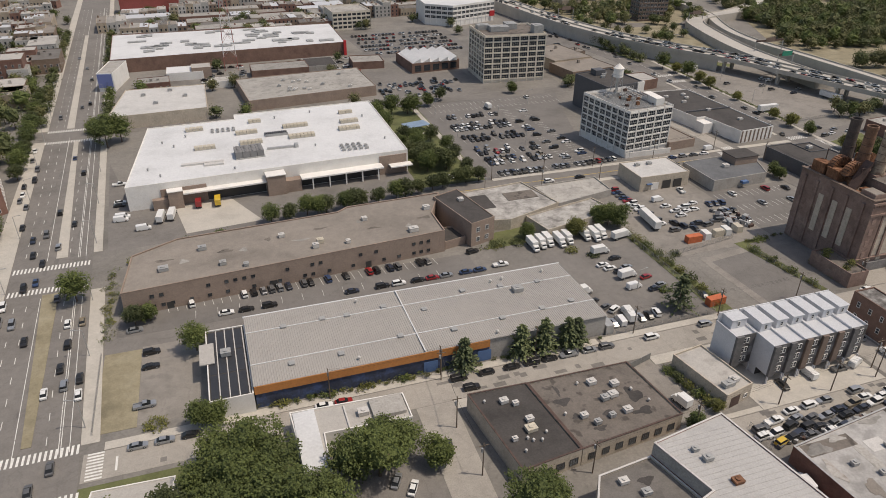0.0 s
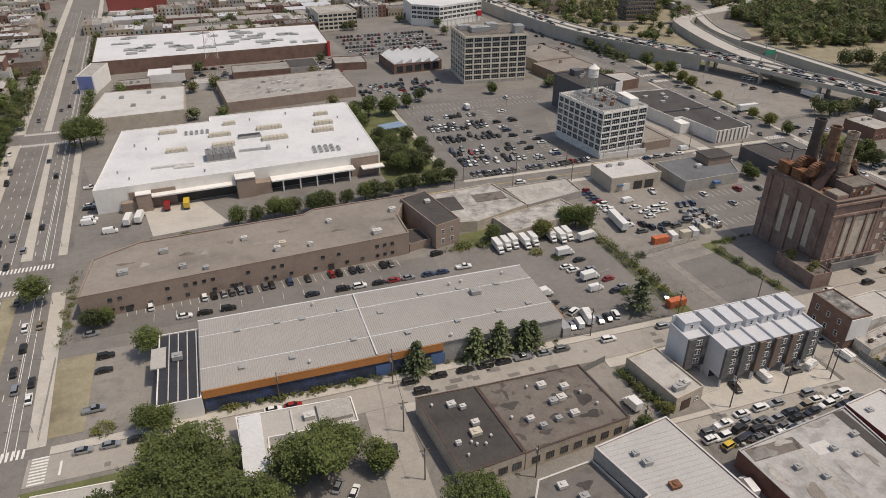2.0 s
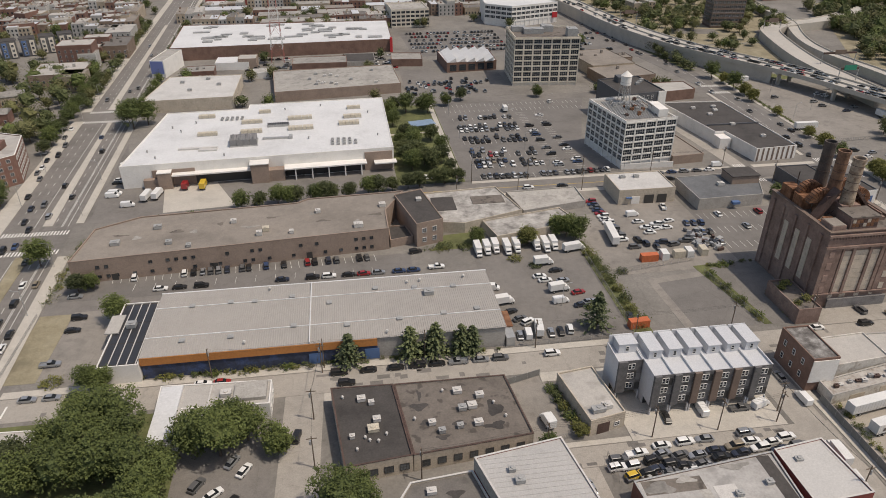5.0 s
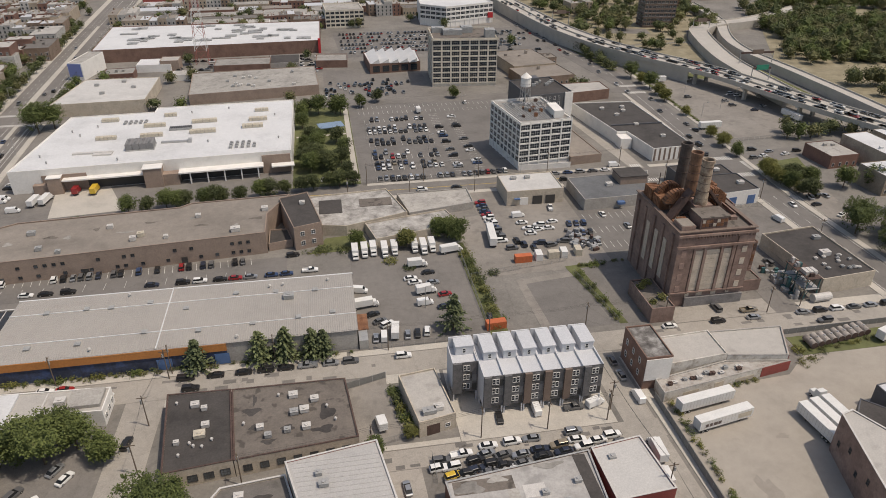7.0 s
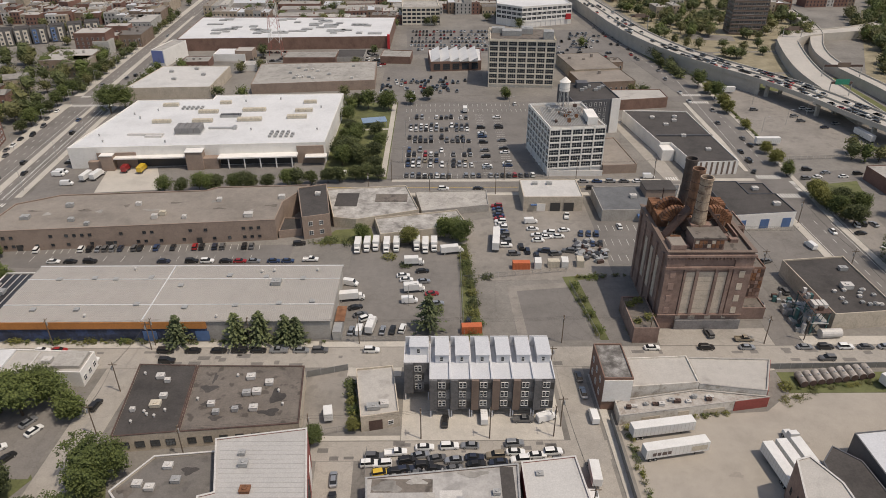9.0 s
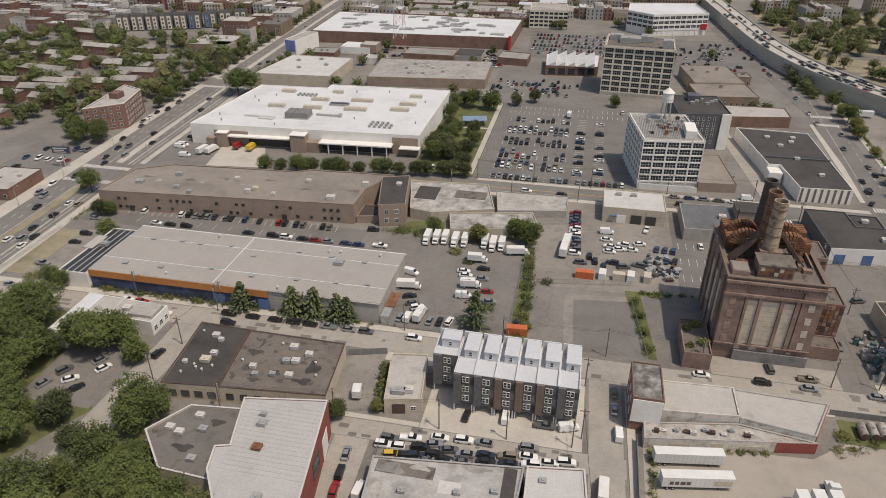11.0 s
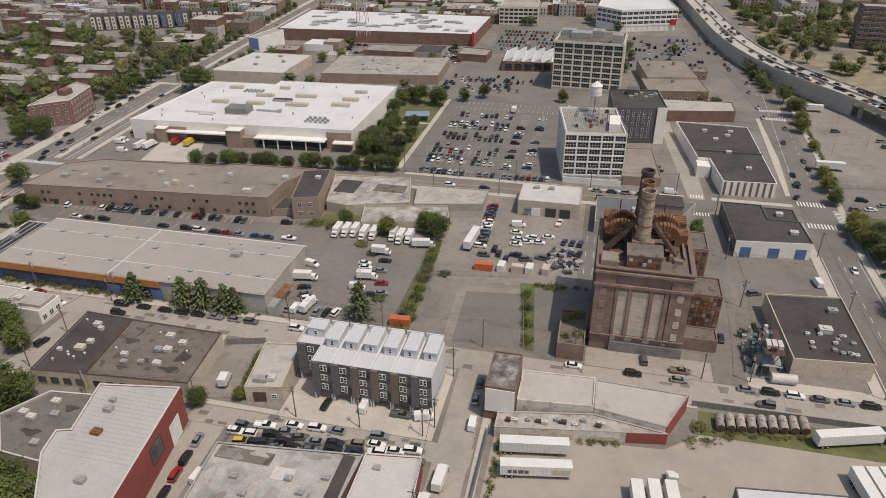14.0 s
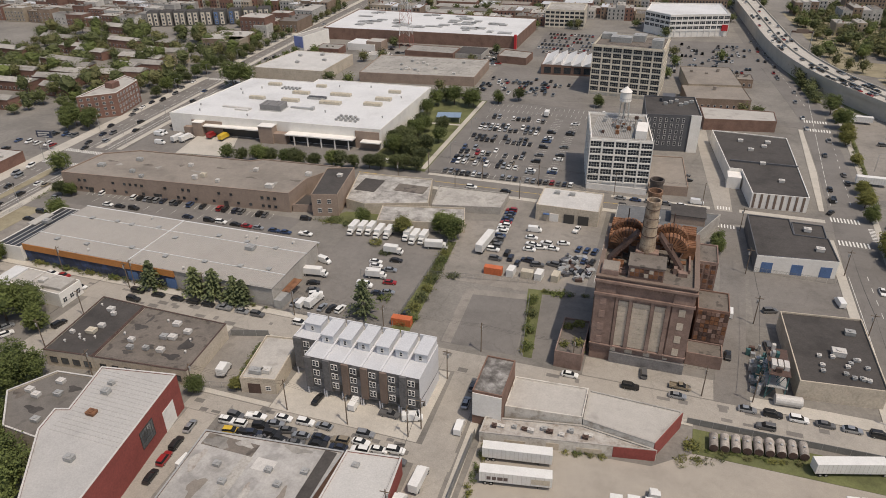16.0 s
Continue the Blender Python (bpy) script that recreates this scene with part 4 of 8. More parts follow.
part("cornice", box(bmesh.new(), 60.5, 86.5, 168.4, 169.38, 25.6, 26.3), WALL_PLANT, plant)
part("coping", box(bmesh.new(), 60.6, 86.4, 168.8, 169.9, 27.01, 27.3), CLAD_BROWN, plant)
part("coping", box(bmesh.new(), 60.5, 61.8, 169.92, 200.2, 27.01, 27.3), CLAD_BROWN, plant)
part("coping", box(bmesh.new(), 85.2, 86.5, 169.92, 200.2, 27.01, 27.3), CLAD_BROWN, plant)
for k in range(4):
    for x in (62.4, 82.6):
        part("side_bay", box(bmesh.new(), x, x + 1.6, 168.8, 168.895, 6 + k * 4.2, 8.2 + k * 4.2), PANEL_PALE if x > 70 else BRICK_FILL, plant)
for y0 in (176, 182, 188):
    part("blocked_bay", box(bmesh.new(), 60.8, 60.99, y0, y0 + 2.2, 7, 21), PANEL_PALE, plant, "pale blocked-up window bay")
for y0 in (172, 178.6, 184.8, 191.4, 197):
    part("pilaster", box(bmesh.new(), 60.45, 60.98, y0, y0 + 1.1, 1, 25), WALL_PLANT, plant)
low = building("low_brick_annex", rect(52.9, 60.4, 162.2, 179), 5.4, WALL_PLANT, ROOF_BROWN, "low brick annex with weeds on its roof", 0.6)
pent = part("penthouse", box(bmesh.new(), 68.5, 77.5, 171.5, 178, 25.9, 30.2), WALL_PLANT, plant, "brick stack base with flaking roof")
part("penthouse_roof", box(bmesh.new(), 68.2, 77.8, 171.2, 178.3, 30.21, 30.5), ROOF_BROWN, pent)
for i in range(7):
    for j in range(2):
        part("penthouse_window", box(bmesh.new(), 69.0 + i * 1.2, 70.0 + i * 1.2, 171.38, 171.49, 27.2 + j * 1.3, 28.3 + j * 1.3), (RUST, PANEL_PALE, RUST_DARK, RUST)[(i * 3 + j) % 4], pent)
corner = part("corner_block", box(bmesh.new(), 61.7, 66.2, 170.1, 175.5, 26.4, 28.6), WALL_PLANT, plant, "raised brick corner block")
part("corner_roof", box(bmesh.new(), 61.9, 66.0, 170.3, 175.3, 28.601, 28.75), ROOF_TAN, corner)
part("inner_wall", box(bmesh.new(), 83.6, 84.1, 178, 199.3, 26.4, 27.6), WALL_PLANT, plant)
for i in range(25):
    part("dentil", box(bmesh.new(), 61.2 + i * 1.0, 61.6 + i * 1.0, 168.62, 169.38, 24.7, 25.55), WALL_PLANT, plant)
for x0, x1, z0, z1 in ((66.6, 68.0, 3.6, 5.2), (70.5, 72.5, 3.6, 4.9), (75.5, 77.2, 3.6, 5.0), (80.6, 81.8, 3.7, 5.0)):
    part("lower_window", box(bmesh.new(), x0, x1, 169.25, 169.39, z0, z1), PANEL_PALE, plant, "boarded lower window")
part("string_course", box(bmesh.new(), 60.75, 86.25, 168.7, 169.38, 5.25, 5.6), BRICK_FILL, plant)
prng = random.Random(8)
for i in range(16):
    x, y = (62.6 if i % 2 else 80.0) + prng.random() * 4.6, 171.5 + prng.random() * 26
    w = prng.uniform(0.8, 2.4)
    part("roof_duct", box(bmesh.new(), x - w / 2, x + w / 2, y - 0.8, y + 0.8, 25.82, 25.9 + prng.uniform(0.5, 2.4)), prng.choice((RUST_DARK, RUST, WALL_PLANT)), plant)
part("stack_plinth", box(bmesh.new(), 69.5, 75.5, 178.1, 196, 25.9, 31), WALL_PLANT, plant)


def stack(y, mat, z0, z1, label):
    bm = bmesh.new()
    seg = 20
    prof = [(2.2, z0), (1.85, z0 + 6), (1.75, z1 - 1.0), (1.95, z1 - 0.9), (1.95, z1), (1.6, z1), (1.6, z1 - 4)]
    rings = [[bm.verts.new((72.3 + r * math.cos(2 * math.pi * i / seg), y + r * math.sin(2 * math.pi * i / seg), z)) for i in range(seg)] for r, z in prof]
    for a, b in zip(rings, rings[1:]):
        for i in range(seg):
            bm.faces.new((a[i], a[(i + 1) % seg], b[(i + 1) % seg], b[i]))
    bm.faces.new(rings[-1][::-1])
    ch = part("chimney", bm, mat, plant, label, smooth=False)
    for z in np.arange(z0 + 2.5, z1 - 2, 2.6):
        part("band", tube(bmesh.new(), (72.3, y, z), (72.3, y, z + 0.14), 2.05 if z < z0 + 6 else 1.9, seg=20), RUST_DARK, ch)
    return ch


stack(180.2, STACK_PALE, 30.4, 45.6, "tall chimney with flaking pale paint")
stack(187.0, STACK_RUST, 31, 45.3, "tall rusty steel chimney")
stack(193.8, STACK_DARK, 31, 45.8, "tall sooty steel chimney")


def fan_drum(x, y, side):
    """A ribbed quarter-round fan casing beside the stacks."""
    bm = bmesh.new()
    segs = 14
    ri, ro, wd = 1.4, 4.6, 2.4
    for i in range(segs):
        a0, a1 = math.pi * (0.02 + 0.96 * i / segs), math.pi * (0.02 + 0.96 * (i + 0.72) / segs)
        pts = [(ri, a0), (ro, a0), (ro, a1), (ri, a1)]
        vs = [[bm.verts.new((x + side * 0.0 + r * math.cos(a), y + dy, 29.5 + r * math.sin(a))) for r, a in pts] for dy in (-wd / 2, wd / 2)]
        bm.faces.new(vs[0][::-1])
        bm.faces.new(vs[1])
        for j in range(4):
            bm.faces.new((vs[0][j], vs[0][(j + 1) % 4], vs[1][(j + 1) % 4], vs[1][j]))
    part("fan_casing", bm, RUST, plant, "rusty ribbed fan casing")
    bm = bmesh.new()
    seg = 18
    for i in range(seg):
        a0, a1 = math.pi * i / seg, math.pi * (i + 1) / seg
        vs = [bm.verts.new((x + r * math.cos(a), y + dy, 29.5 + r * math.sin(a))) for dy in (-wd / 2 + 0.3, wd / 2 - 0.3) for r, a in ((ro - 0.3, a0), (ro - 0.3, a1))]
        bm.faces.new((vs[0], vs[1], vs[3], vs[2]))
        for dy in (-wd / 2 + 0.3, wd / 2 - 0.3):
            bm.faces.new([bm.verts.new((x + r * math.cos(a), y + dy, 29.5 + r * math.sin(a))) for r, a in ((1.0, a0), (ro - 0.3, a0), (ro - 0.3, a1), (1.0, a1))])
    part("fan_drum", bm, RUST_DARK, plant)


for y in (184.5, 190.5):
    fan_drum(66.8, y, -1)
    fan_drum(78.4, y, 1)
for sx in (-1, 1):
    bm = bmesh.new()
    for i in range(14):
        f = i / 14
        x = 72.3 + sx * (9.8 - 6.6 * f)
        z = 26.2 + 8.2 * f
        m = Matrix.Translation((x, 180 + 2.0 * f, z)) @ Matrix.Rotation(sx * radians(50), 4, "Y")
        box(bm, -1.3 - 0.08 * (i % 2), 1.3 + 0.08 * (i % 2), -1.5, 1.5, -0.42, 0.42, m=m)
    part("flue_duct", bm, RUST_DARK, plant, "sloping ribbed flue duct")
for x0, y0, z1, w, d in ((61.8, 186, 30.6, 3.6, 4.6), (61.8, 192, 31.0, 3.6, 5.2), (81.5, 186, 30.2, 3.4, 4.2), (81.2, 192, 31, 3.6, 5.4), (64, 176, 27.6, 2.8, 2.4)):
    bm = box(bmesh.new(), x0, x0 + w, y0, y0 + d, 25.9, z1)
    for i in range(4):
        box(bm, x0 - 0.12, x0 + w + 0.12, y0 + d * (i + 0.5) / 4 - 0.15, y0 + d * (i + 0.5) / 4 + 0.15, 26.2, z1 + 0.14)
    part("rusty_hopper", bm, RUST, plant, "rusty ribbed steel hopper")
bm = bmesh.new()
for p, q in (((66, 181, 26), (66, 181, 33)), ((78.6, 181, 26), (78.6, 181, 33)), ((66, 181, 33), (78.6, 181, 33)), ((66, 196, 26), (66, 196, 35)), ((78.6, 196, 26), (78.6, 196, 35)), ((66, 181, 26), (78.6, 181, 33)), ((79, 178, 26), (83, 186, 31))):
    tube(bm, p, q, 0.16, seg=6)
part("steel_framework", bm, RUST_DARK, plant)
w1 = building("plant_rear_wing", rect(87.05, 92.6, 190.6, 201.5), 24, WALL_PLANT, ROOF_BROWN, "tall brick wing of the plant", 0.4)
for k in range(5):
    for i in range(3):
        part("window_panel", box(bmesh.new(), 87.6 + i * 1.7, 88.7 + i * 1.7, 190.45, 190.59, 15.6 + k * 1.6, 16.7 + k * 1.6), (RUST_DARK, WALL_BRICK, RUST)[(i + k) % 3], w1)
w2 = building("plant_rusty_wing", rect(88.6, 97, 180.4, 190.5), 15, WALL_BRICK, ROOF_BROWN, "rust-stained glazed brick wing", 0.4)
for k in range(7):
    for i in range(7):
        part("window_panel", box(bmesh.new(), 88.9 + i * 1.15, 89.9 + i * 1.15, 180.22, 180.39, 4.6 + k * 1.42, 5.8 + k * 1.42), (RUST, WALL_BRICK, RUST_DARK, WALL_BRICK, RUST, BRICK_FILL, RUST_DARK)[(i * 2 + k * 3 + (i * k) % 3) % 7], w2)
building("plant_low_wing", rect(87.4, 96.8, 174, 180.2), 4.2, WALL_PLANT, ROOF_BROWN, "low brick lean-to wing", 0.4)

# ---- low industrial block beside the yard ----
b = building("soot_roof_house", rect(37.5, 45, 134, 148.2), 10.7, WALL_BRICK, surface("sooty_roof", (0.15, 0.14, 0.13), 0.95, 0.6, 0.35, 2.0, dark=(0.06, 0.055, 0.05), light=(0.36, 0.35, 0.33)), "tall narrow brick house with sooty roof", 0.4)
part("painted_front", box(bmesh.new(), 37.6, 44.9, 133.8, 133.99, 3, 10), WALL_WHITE, b)
for k in range(2):
    for j in range(3):
        put_window(b, pose(37.49, 146 - j * 4, 2.5 + k * 4, 0, 0, -90), 1.1, 1.8, 1, 2)
b = building("pale_roof_shed", [(45.2, 136.5), (64, 138.2), (64, 149.2), (45.2, 148.2)], 5.6, PAINTED_BLOCK, ROOF_PALE, "low shed with a pale coated roof", 0.4)
b = building("long_patched_shed", [(64.2, 138.2), (81, 135.4), (87, 148.2), (64.2, 149.2)], 5, PAINTED_BLOCK, ROOF_PALE, "long shed with grey patched roof", 0.3, coping=WALL_GREY)
part("brick_end", box(bmesh.new(), 0.02, 13.9, -0.2, -0.01, 0, 4.9), WALL_RED, b, "red brick end wall").matrix_basis = face((81, 135.4), (87, 148.2))
b = building("yard_front_shed", [(41, 128.2), (81.8, 134.9), (80.8, 135.3), (64, 138), (41, 133.8)], 3.3, PAINTED_BLOCK, STAINED_ROOF, "narrow white block lean-to shed with rust-stained roof", 0.3, coping=WALL_GREY)
YF = face((41, 128.2), (81.8, 134.9))
for i, (x, w) in enumerate(((6, 5), (16, 3), (23, 6))):
    part("stain_panel", box(bmesh.new(), x, x + w, -0.08, -0.01, 0.3, 1.7 + 0.5 * (i % 2)), WALL_BEIGE, b, "stained wall patch").matrix_basis = YF
part("brick_end", box(bmesh.new(), 31.5, 41.2, -0.12, -0.01, 0, 3.2), WALL_RED, b, "flaking red brick wall").matrix_basis = YF
random.seed(9)
for i in range(11):
    roof_unit(44 + i * 2.3 + random.uniform(-1, 1), 130.9 + i * 0.38 + random.uniform(-0.4, 1.4), 3.0, 1.0 + random.random(), 0.9, 0.5 + random.random() * 0.5, (RUST_DARK, UNIT_WHITE, UNIT_GREY)[i % 3], "weathered rooftop fan unit")

# ---- white loft block with a water tower ----
def loft(name, poly, h, z0, floors, bays, wall, label, pier_w, frame_mat, glass, cols, roofmat, sill=0.9, head=0.5):
    """A gridded loft: a core, proud piers and spandrels, a window in every bay."""
    b = thing(name, label, "building")
    shell(inset(poly, 0.4), h, wall, roofmat, b, 0.8, 0.4)
    fh = (h - 1.0 - z0) / floors
    for e, n in bays.items():
        p, q = Vector(poly[e]), Vector(poly[(e + 1) % len(poly)])
        L = (q - p).length
        m = face(p, q)
        bw = L / n
        for i in range(n + 1):
            x = i * bw
            x0, x1 = max(0.0, x - pier_w / 2), min(L, x + pier_w / 2)
            ob = part("pier", box(bmesh.new(), x0, x1, 0, 0.399, 0, h), wall, b)
            ob.matrix_basis = m
        for f in range(floors + 1):
            z = z0 + f * fh
            ob = part("spandrel", box(bmesh.new(), pier_w / 2, L - pier_w / 2, 0.08, 0.398, z - head, min(h - 0.01, z + sill)), wall, b)
            ob.matrix_basis = m
        for f in range(floors):
            for i in range(n):
                put_window(b, m @ pose(i * bw + pier_w / 2, 0.395, z0 + f * fh + sill), bw - pier_w, fh - sill - head, cols, 2, frame_mat, glass)
    part("coping", prism(bmesh.new(), poly, h + 0.001, h + 0.25, cap=False), wall, b)
    return b


lb = loft("white_loft_block", [(44.5, 284.6), (69.9, 288), (65, 321.5), (39, 318.5)], 22.5, 3.2, 6, {0: 5, 3: 8}, WALL_WHITE, "white seven-storey loft block with gridded windows", 0.6, FRAME_WHITE, GLASS, 4, ROOF_MID, 0.42, 0.22)
bm = bmesh.new()
for i in range(26):
    box(bm, 44 + i * 0.72, 44.3 + i * 0.72, 290, 316, 21.75, 21.95)
stuff(part("deck_slat", bm, UNIT_GREY, lb))
part("stair_head", box(bmesh.new(), 62, 66.5, 291, 303, 21.72, 25.2), WALL_WHITE, lb)
part("ground_band", box(bmesh.new(), 44.8, 69.6, 284.2, 284.5, 0, 2.6), WALL_WHITE, lb).matrix_basis = pose(0, 0, 0)
rr = random.Random(3)
for i in range(9):
    roof_unit(52 + rr.random() * 8, 294 + rr.random() * 14, 21.75, 1.5, 1.2, 0.8 + rr.random(), UNIT_GREY if i % 2 else RUST, "rooftop machinery on a slatted deck")
for i in range(14):
    roof_unit(47 + rr.random() * 16, 291 + rr.random() * 25, 21.75, rr.uniform(0.8, 2.2), rr.uniform(0.7, 1.6), rr.uniform(0.5, 1.6), (STEEL, UNIT_GREY, RUST_DARK)[i % 3], "small rooftop machinery on a slatted deck")
rack = thing("roof_steelwork", "grey steel framework standing on a loft roof", "framework", (57, 300, 21.72))
for sx in (-4, 0, 4):
    for sy in (-3, 3):
        part("post", tube(bmesh.new(), (sx, sy, 0), (sx, sy, 3.2), 0.12, seg=6), STEEL, rack)
for sy in (-3, 3):
    part("beam", box(bmesh.new(), -4.2, 4.2, sy - 0.12, sy + 0.12, 3.2, 3.45), STEEL, rack)
for sx in (-4, -2, 0, 2, 4):
    part("crossbeam", box(bmesh.new(), sx - 0.1, sx + 0.1, -3.2, 3.2, 3.46, 3.62), RUST_DARK, rack)
wt = thing("water_tower", "white rooftop water tower on steel legs", "water tower", (55, 315, 21.7))
bm = tube(bmesh.new(), (0, 0, 8.4), (0, 0, 12.6), 2.5, 2.4, seg=18)
part("tank", bm, WALL_WHITE, wt)
part("roof_cone", tube(bmesh.new(), (0, 0, 12.61), (0, 0, 14.9), 2.7, 0.05, seg=18), WALL_WHITE, wt)
part("band", tube(bmesh.new(), (0, 0, 9.6), (0, 0, 9.75), 2.55, seg=18), STEEL, wt)
for sx, sy in ((-1, -1), (1, -1), (1, 1), (-1, 1)):
    part("leg", tube(bmesh.new(), (sx * 2.2, sy * 2.2, 0), (sx * 1.6, sy * 1.6, 8.39), 0.16, seg=6), STEEL, wt)
    part("brace", tube(bmesh.new(), (sx * 2.1, sy * 2.1, 1), (-sx * 1.7 if sx * sy > 0 else sx * 1.7, sy * 1.7 if sx * sy > 0 else -sy * 1.7, 7.5), 0.07, seg=5), STEEL, wt)
part("riser_pipe", tube(bmesh.new(), (0, 0, 0), (0, 0, 8.39), 0.4, seg=8), STEEL, wt)
dt = building("charcoal_loft", [(64, 337), (89, 341), (85.5, 371), (61, 367)], 18, WALL_DARK, ROOF_DARK, "six-storey charcoal loft with a white end wall", 0.6)
DM = face((64, 337), (89, 341))
for k in range(5):
    for i in range(7):
        put_window(dt, DM @ pose(1.2 + i * 2.6, -0.01, 3 + k * 2.9), 1.1, 1.9, 1, 2)
part("white_stair_wall", box(bmesh.new(), 20.6, 25.2, -0.7, -0.01, 0, 18.1), WALL_WHITE, dt, "white painted stair wall").matrix_basis = DM
part("white_end_wall", box(bmesh.new(), 0.2, 30.0, -0.14, -0.01, 0, 17.9), WALL_WHITE, dt, "white painted end wall").matrix_basis = face((89, 341), (85.5, 371))
for i in range(6):
    roof_unit(72 + i * 2.4, 356 + (i % 3) * 3, 17.4, 2, 1.6, 1.2, UNIT_GREY, "boxy grey rooftop air unit")
part("roof_block", box(bmesh.new(), 70, 76, 360, 366, 17.4, 20.4), WALL_DARK, dt)
building("low_beige_wing", [(70.2, 286.5), (86, 288), (83, 322), (66.5, 320)], 4.2, WALL_TAN, ROOF_TAN, "low wing with a tan gravel roof", 0.4)

# ---- ten-storey cream loft ----
ten = loft("cream_loft", [(27, 421.5), (67, 418), (69, 450), (29, 453.5)], 29.5, 2.0, 8, {0: 7, 1: 6, 3: 6}, WALL_CREAM, "ten-storey cream terracotta loft with dark windows", 0.9, WALL_CREAM, GLASS, 4, ROOF_BROWN, 0.5, 0.25)
part("cornice", prism(bmesh.new(), inset([(27, 421.5), (67, 418), (69, 450), (29, 453.5)], -0.5), 28.2, 28.9, base=True, cap=False), WALL_CREAM, ten)
for x, y, w, d, h in ((42, 436, 12, 7, 3), (63, 424, 6, 7, 5), (52, 441, 7, 8, 3.5), (34, 443, 8, 6, 3)):
    roof_unit(x, y, 28.7, w, d, h, UNIT_GREY, "large rooftop plant housing", -5)
saw = building("sawtooth_works", [(-9, 457), (25, 460.5), (26, 494), (-11, 490.5)], 6.5, WALL_BRICK, ROOF_WHITE, "brick works with a white sawtooth roof")
for i in range(5):
    bm = bmesh.new()
    x0 = -10.5 + i * 6.3
    a = [bm.verts.new(v) for v in ((x0 + 2.3, 458.2, 6.3), (x0 + 8, 458.8, 6.3), (x0 + 7.9, 458.8, 9.0), (x0 + 1.6, 490, 6.3), (x0 + 7.3, 490.6, 6.3), (x0 + 7.2, 490.6, 9.0))]
    for f in ((0, 1, 2), (5, 4, 3), (0, 2, 5, 3), (1, 4, 5, 2), (0, 3, 4, 1)):
        bm.faces.new([a[j] for j in f])
    part("sawtooth_roof", bm, ROOF_WHITE, saw)
SWM = face((-9, 457), (25, 460.5))
for i in range(5):
    put_window(saw, SWM @ pose(2 + i * 6.4, -0.01, 1), 4.5, 4, 5, 3, FRAME_SHADE_DARK)

# ---- shops and warehouses ----
shop = building("white_garage", rect(30, 54, 249.2, 266.7), 6.5, WALL_BEIGE, ROOF_OFFWHITE, "white-roofed repair garage with open bays", 0.4)
for x in (41, 46.5):
    part("garage_opening", box(bmesh.new(), x, x + 4, 249.0, 249.19, 0.1, 3.8), FRAME_SHADE_DARK, shop)
part("roller_door", box(bmesh.new(), 35.5, 39, 249.0, 249.19, 0.1, 3.4), WALL_WHITE, shop)
part("awning", box(bmesh.new(), 33, 35.4, 248.1, 249.19, 3, 3.3), BLUE_DOOR, shop)
for x in (36, 42):
    roof_unit(x, 262, 6.1, 2.2, 1.6, 1.0, UNIT_GREY, "boxy dark rooftop air unit")
ROOF_SLATE = surface("slate_grey_roof", (0.125, 0.13, 0.135), 0.85, 0.25, 0.1, 2.0)
gs = building("grey_shop", [(60, 240), (88, 241), (98, 264), (60, 262)], 5, WALL_GREY, ROOF_SLATE, "grey shop with flat dark-grey roof", 0.3)
part("upper_block", box(bmesh.new(), 80, 92, 252, 261, 4.7, 8), WALL_TAN, gs)
part("upper_roof", box(bmesh.new(), 79.7, 92.3, 251.7, 261.3, 8.01, 8.3), ROOF_DARK, gs)
part("awning", box(bmesh.new(), 74, 77, 238.5, 240.4, 2.2, 3.2), BLUE_DOOR, gs)
roof_unit(75, 252, 4.7, 2.6, 2, 1.3, UNIT_WHITE, "white rooftop air unit")
bk = building("long_black_roof_warehouse", [(110, 284.5), (131, 286), (129, 355), (95.5, 357), (102, 309), (107, 309)], 6.5, WALL_WHITE, ROOF_DARK, "long white warehouse with a black roof", 0.4)
BM = face((110, 284.5), (131, 286))
for i in range(8):
    part("brown_strip", box(bmesh.new(), 0.6 + i * 2.6, 1.5 + i * 2.6, -0.1, -0.01, 0.2, 6.3), CLAD_BROWN, bk).matrix_basis = BM
part("roof_step", box(bmesh.new(), 102.5, 130.2, 318, 318.5, 6.1, 6.9), WALL_DARK, bk)
part("porch", box(bmesh.new(), 101.5, 107, 302, 308.8, 0, 5.2), WALL_WHITE, bk)
for x, y in ((118, 340), (112, 334), (122, 300), (116, 318), (120, 346), (108, 345)):
    roof_unit(x, y, 6.1, 2.2, 1.8, 1.0, UNIT_WHITE, "boxy pale rooftop air unit")
b2 = building("blue_door_warehouse", [(108.5, 232.5), (134, 235.5), (133, 252), (122, 252), (121.5, 264), (107, 264)], 6.5, WALL_DARK, ROOF_DARK, "black-roofed warehouse with white front and blue doors", 0.4)
B2 = face((108.5, 232.5), (134, 235.5))
part("white_front", box(bmesh.new(), 0.1, 25.6, -0.2, -0.01, 0, 6.4), WALL_WHITE, b2, "white painted front").matrix_basis = B2
for x in (2, 11.5, 20.5):
    part("roller_door", box(bmesh.new(), x, x + 3.6, -0.3, -0.21, 0.1, 4), BLUE_DOOR, b2, "blue roller door").matrix_basis = B2
building("low_rear_block", rect(122.3, 133, 252.3, 264), 5.6, WALL_DARK, ROOF_DARK, "low rear block with black roof", 0.4)
roof_unit(127, 258, 5.3, 2.4, 2, 1.2, UNIT_WHITE, "boxy white rooftop air unit")
roof_unit(129, 242, 6.1, 2.6, 2, 1.2, UNIT_WHITE, "boxy white rooftop air unit")
dk = building("black_roof_plant", [(115, 168), (135.7, 170), (135, 202.5), (113, 200)], 6, WALL_BEIGE, ROOF_DARK, "beige-walled works with a black flat roof", 0.5)
rr = random.Random(5)
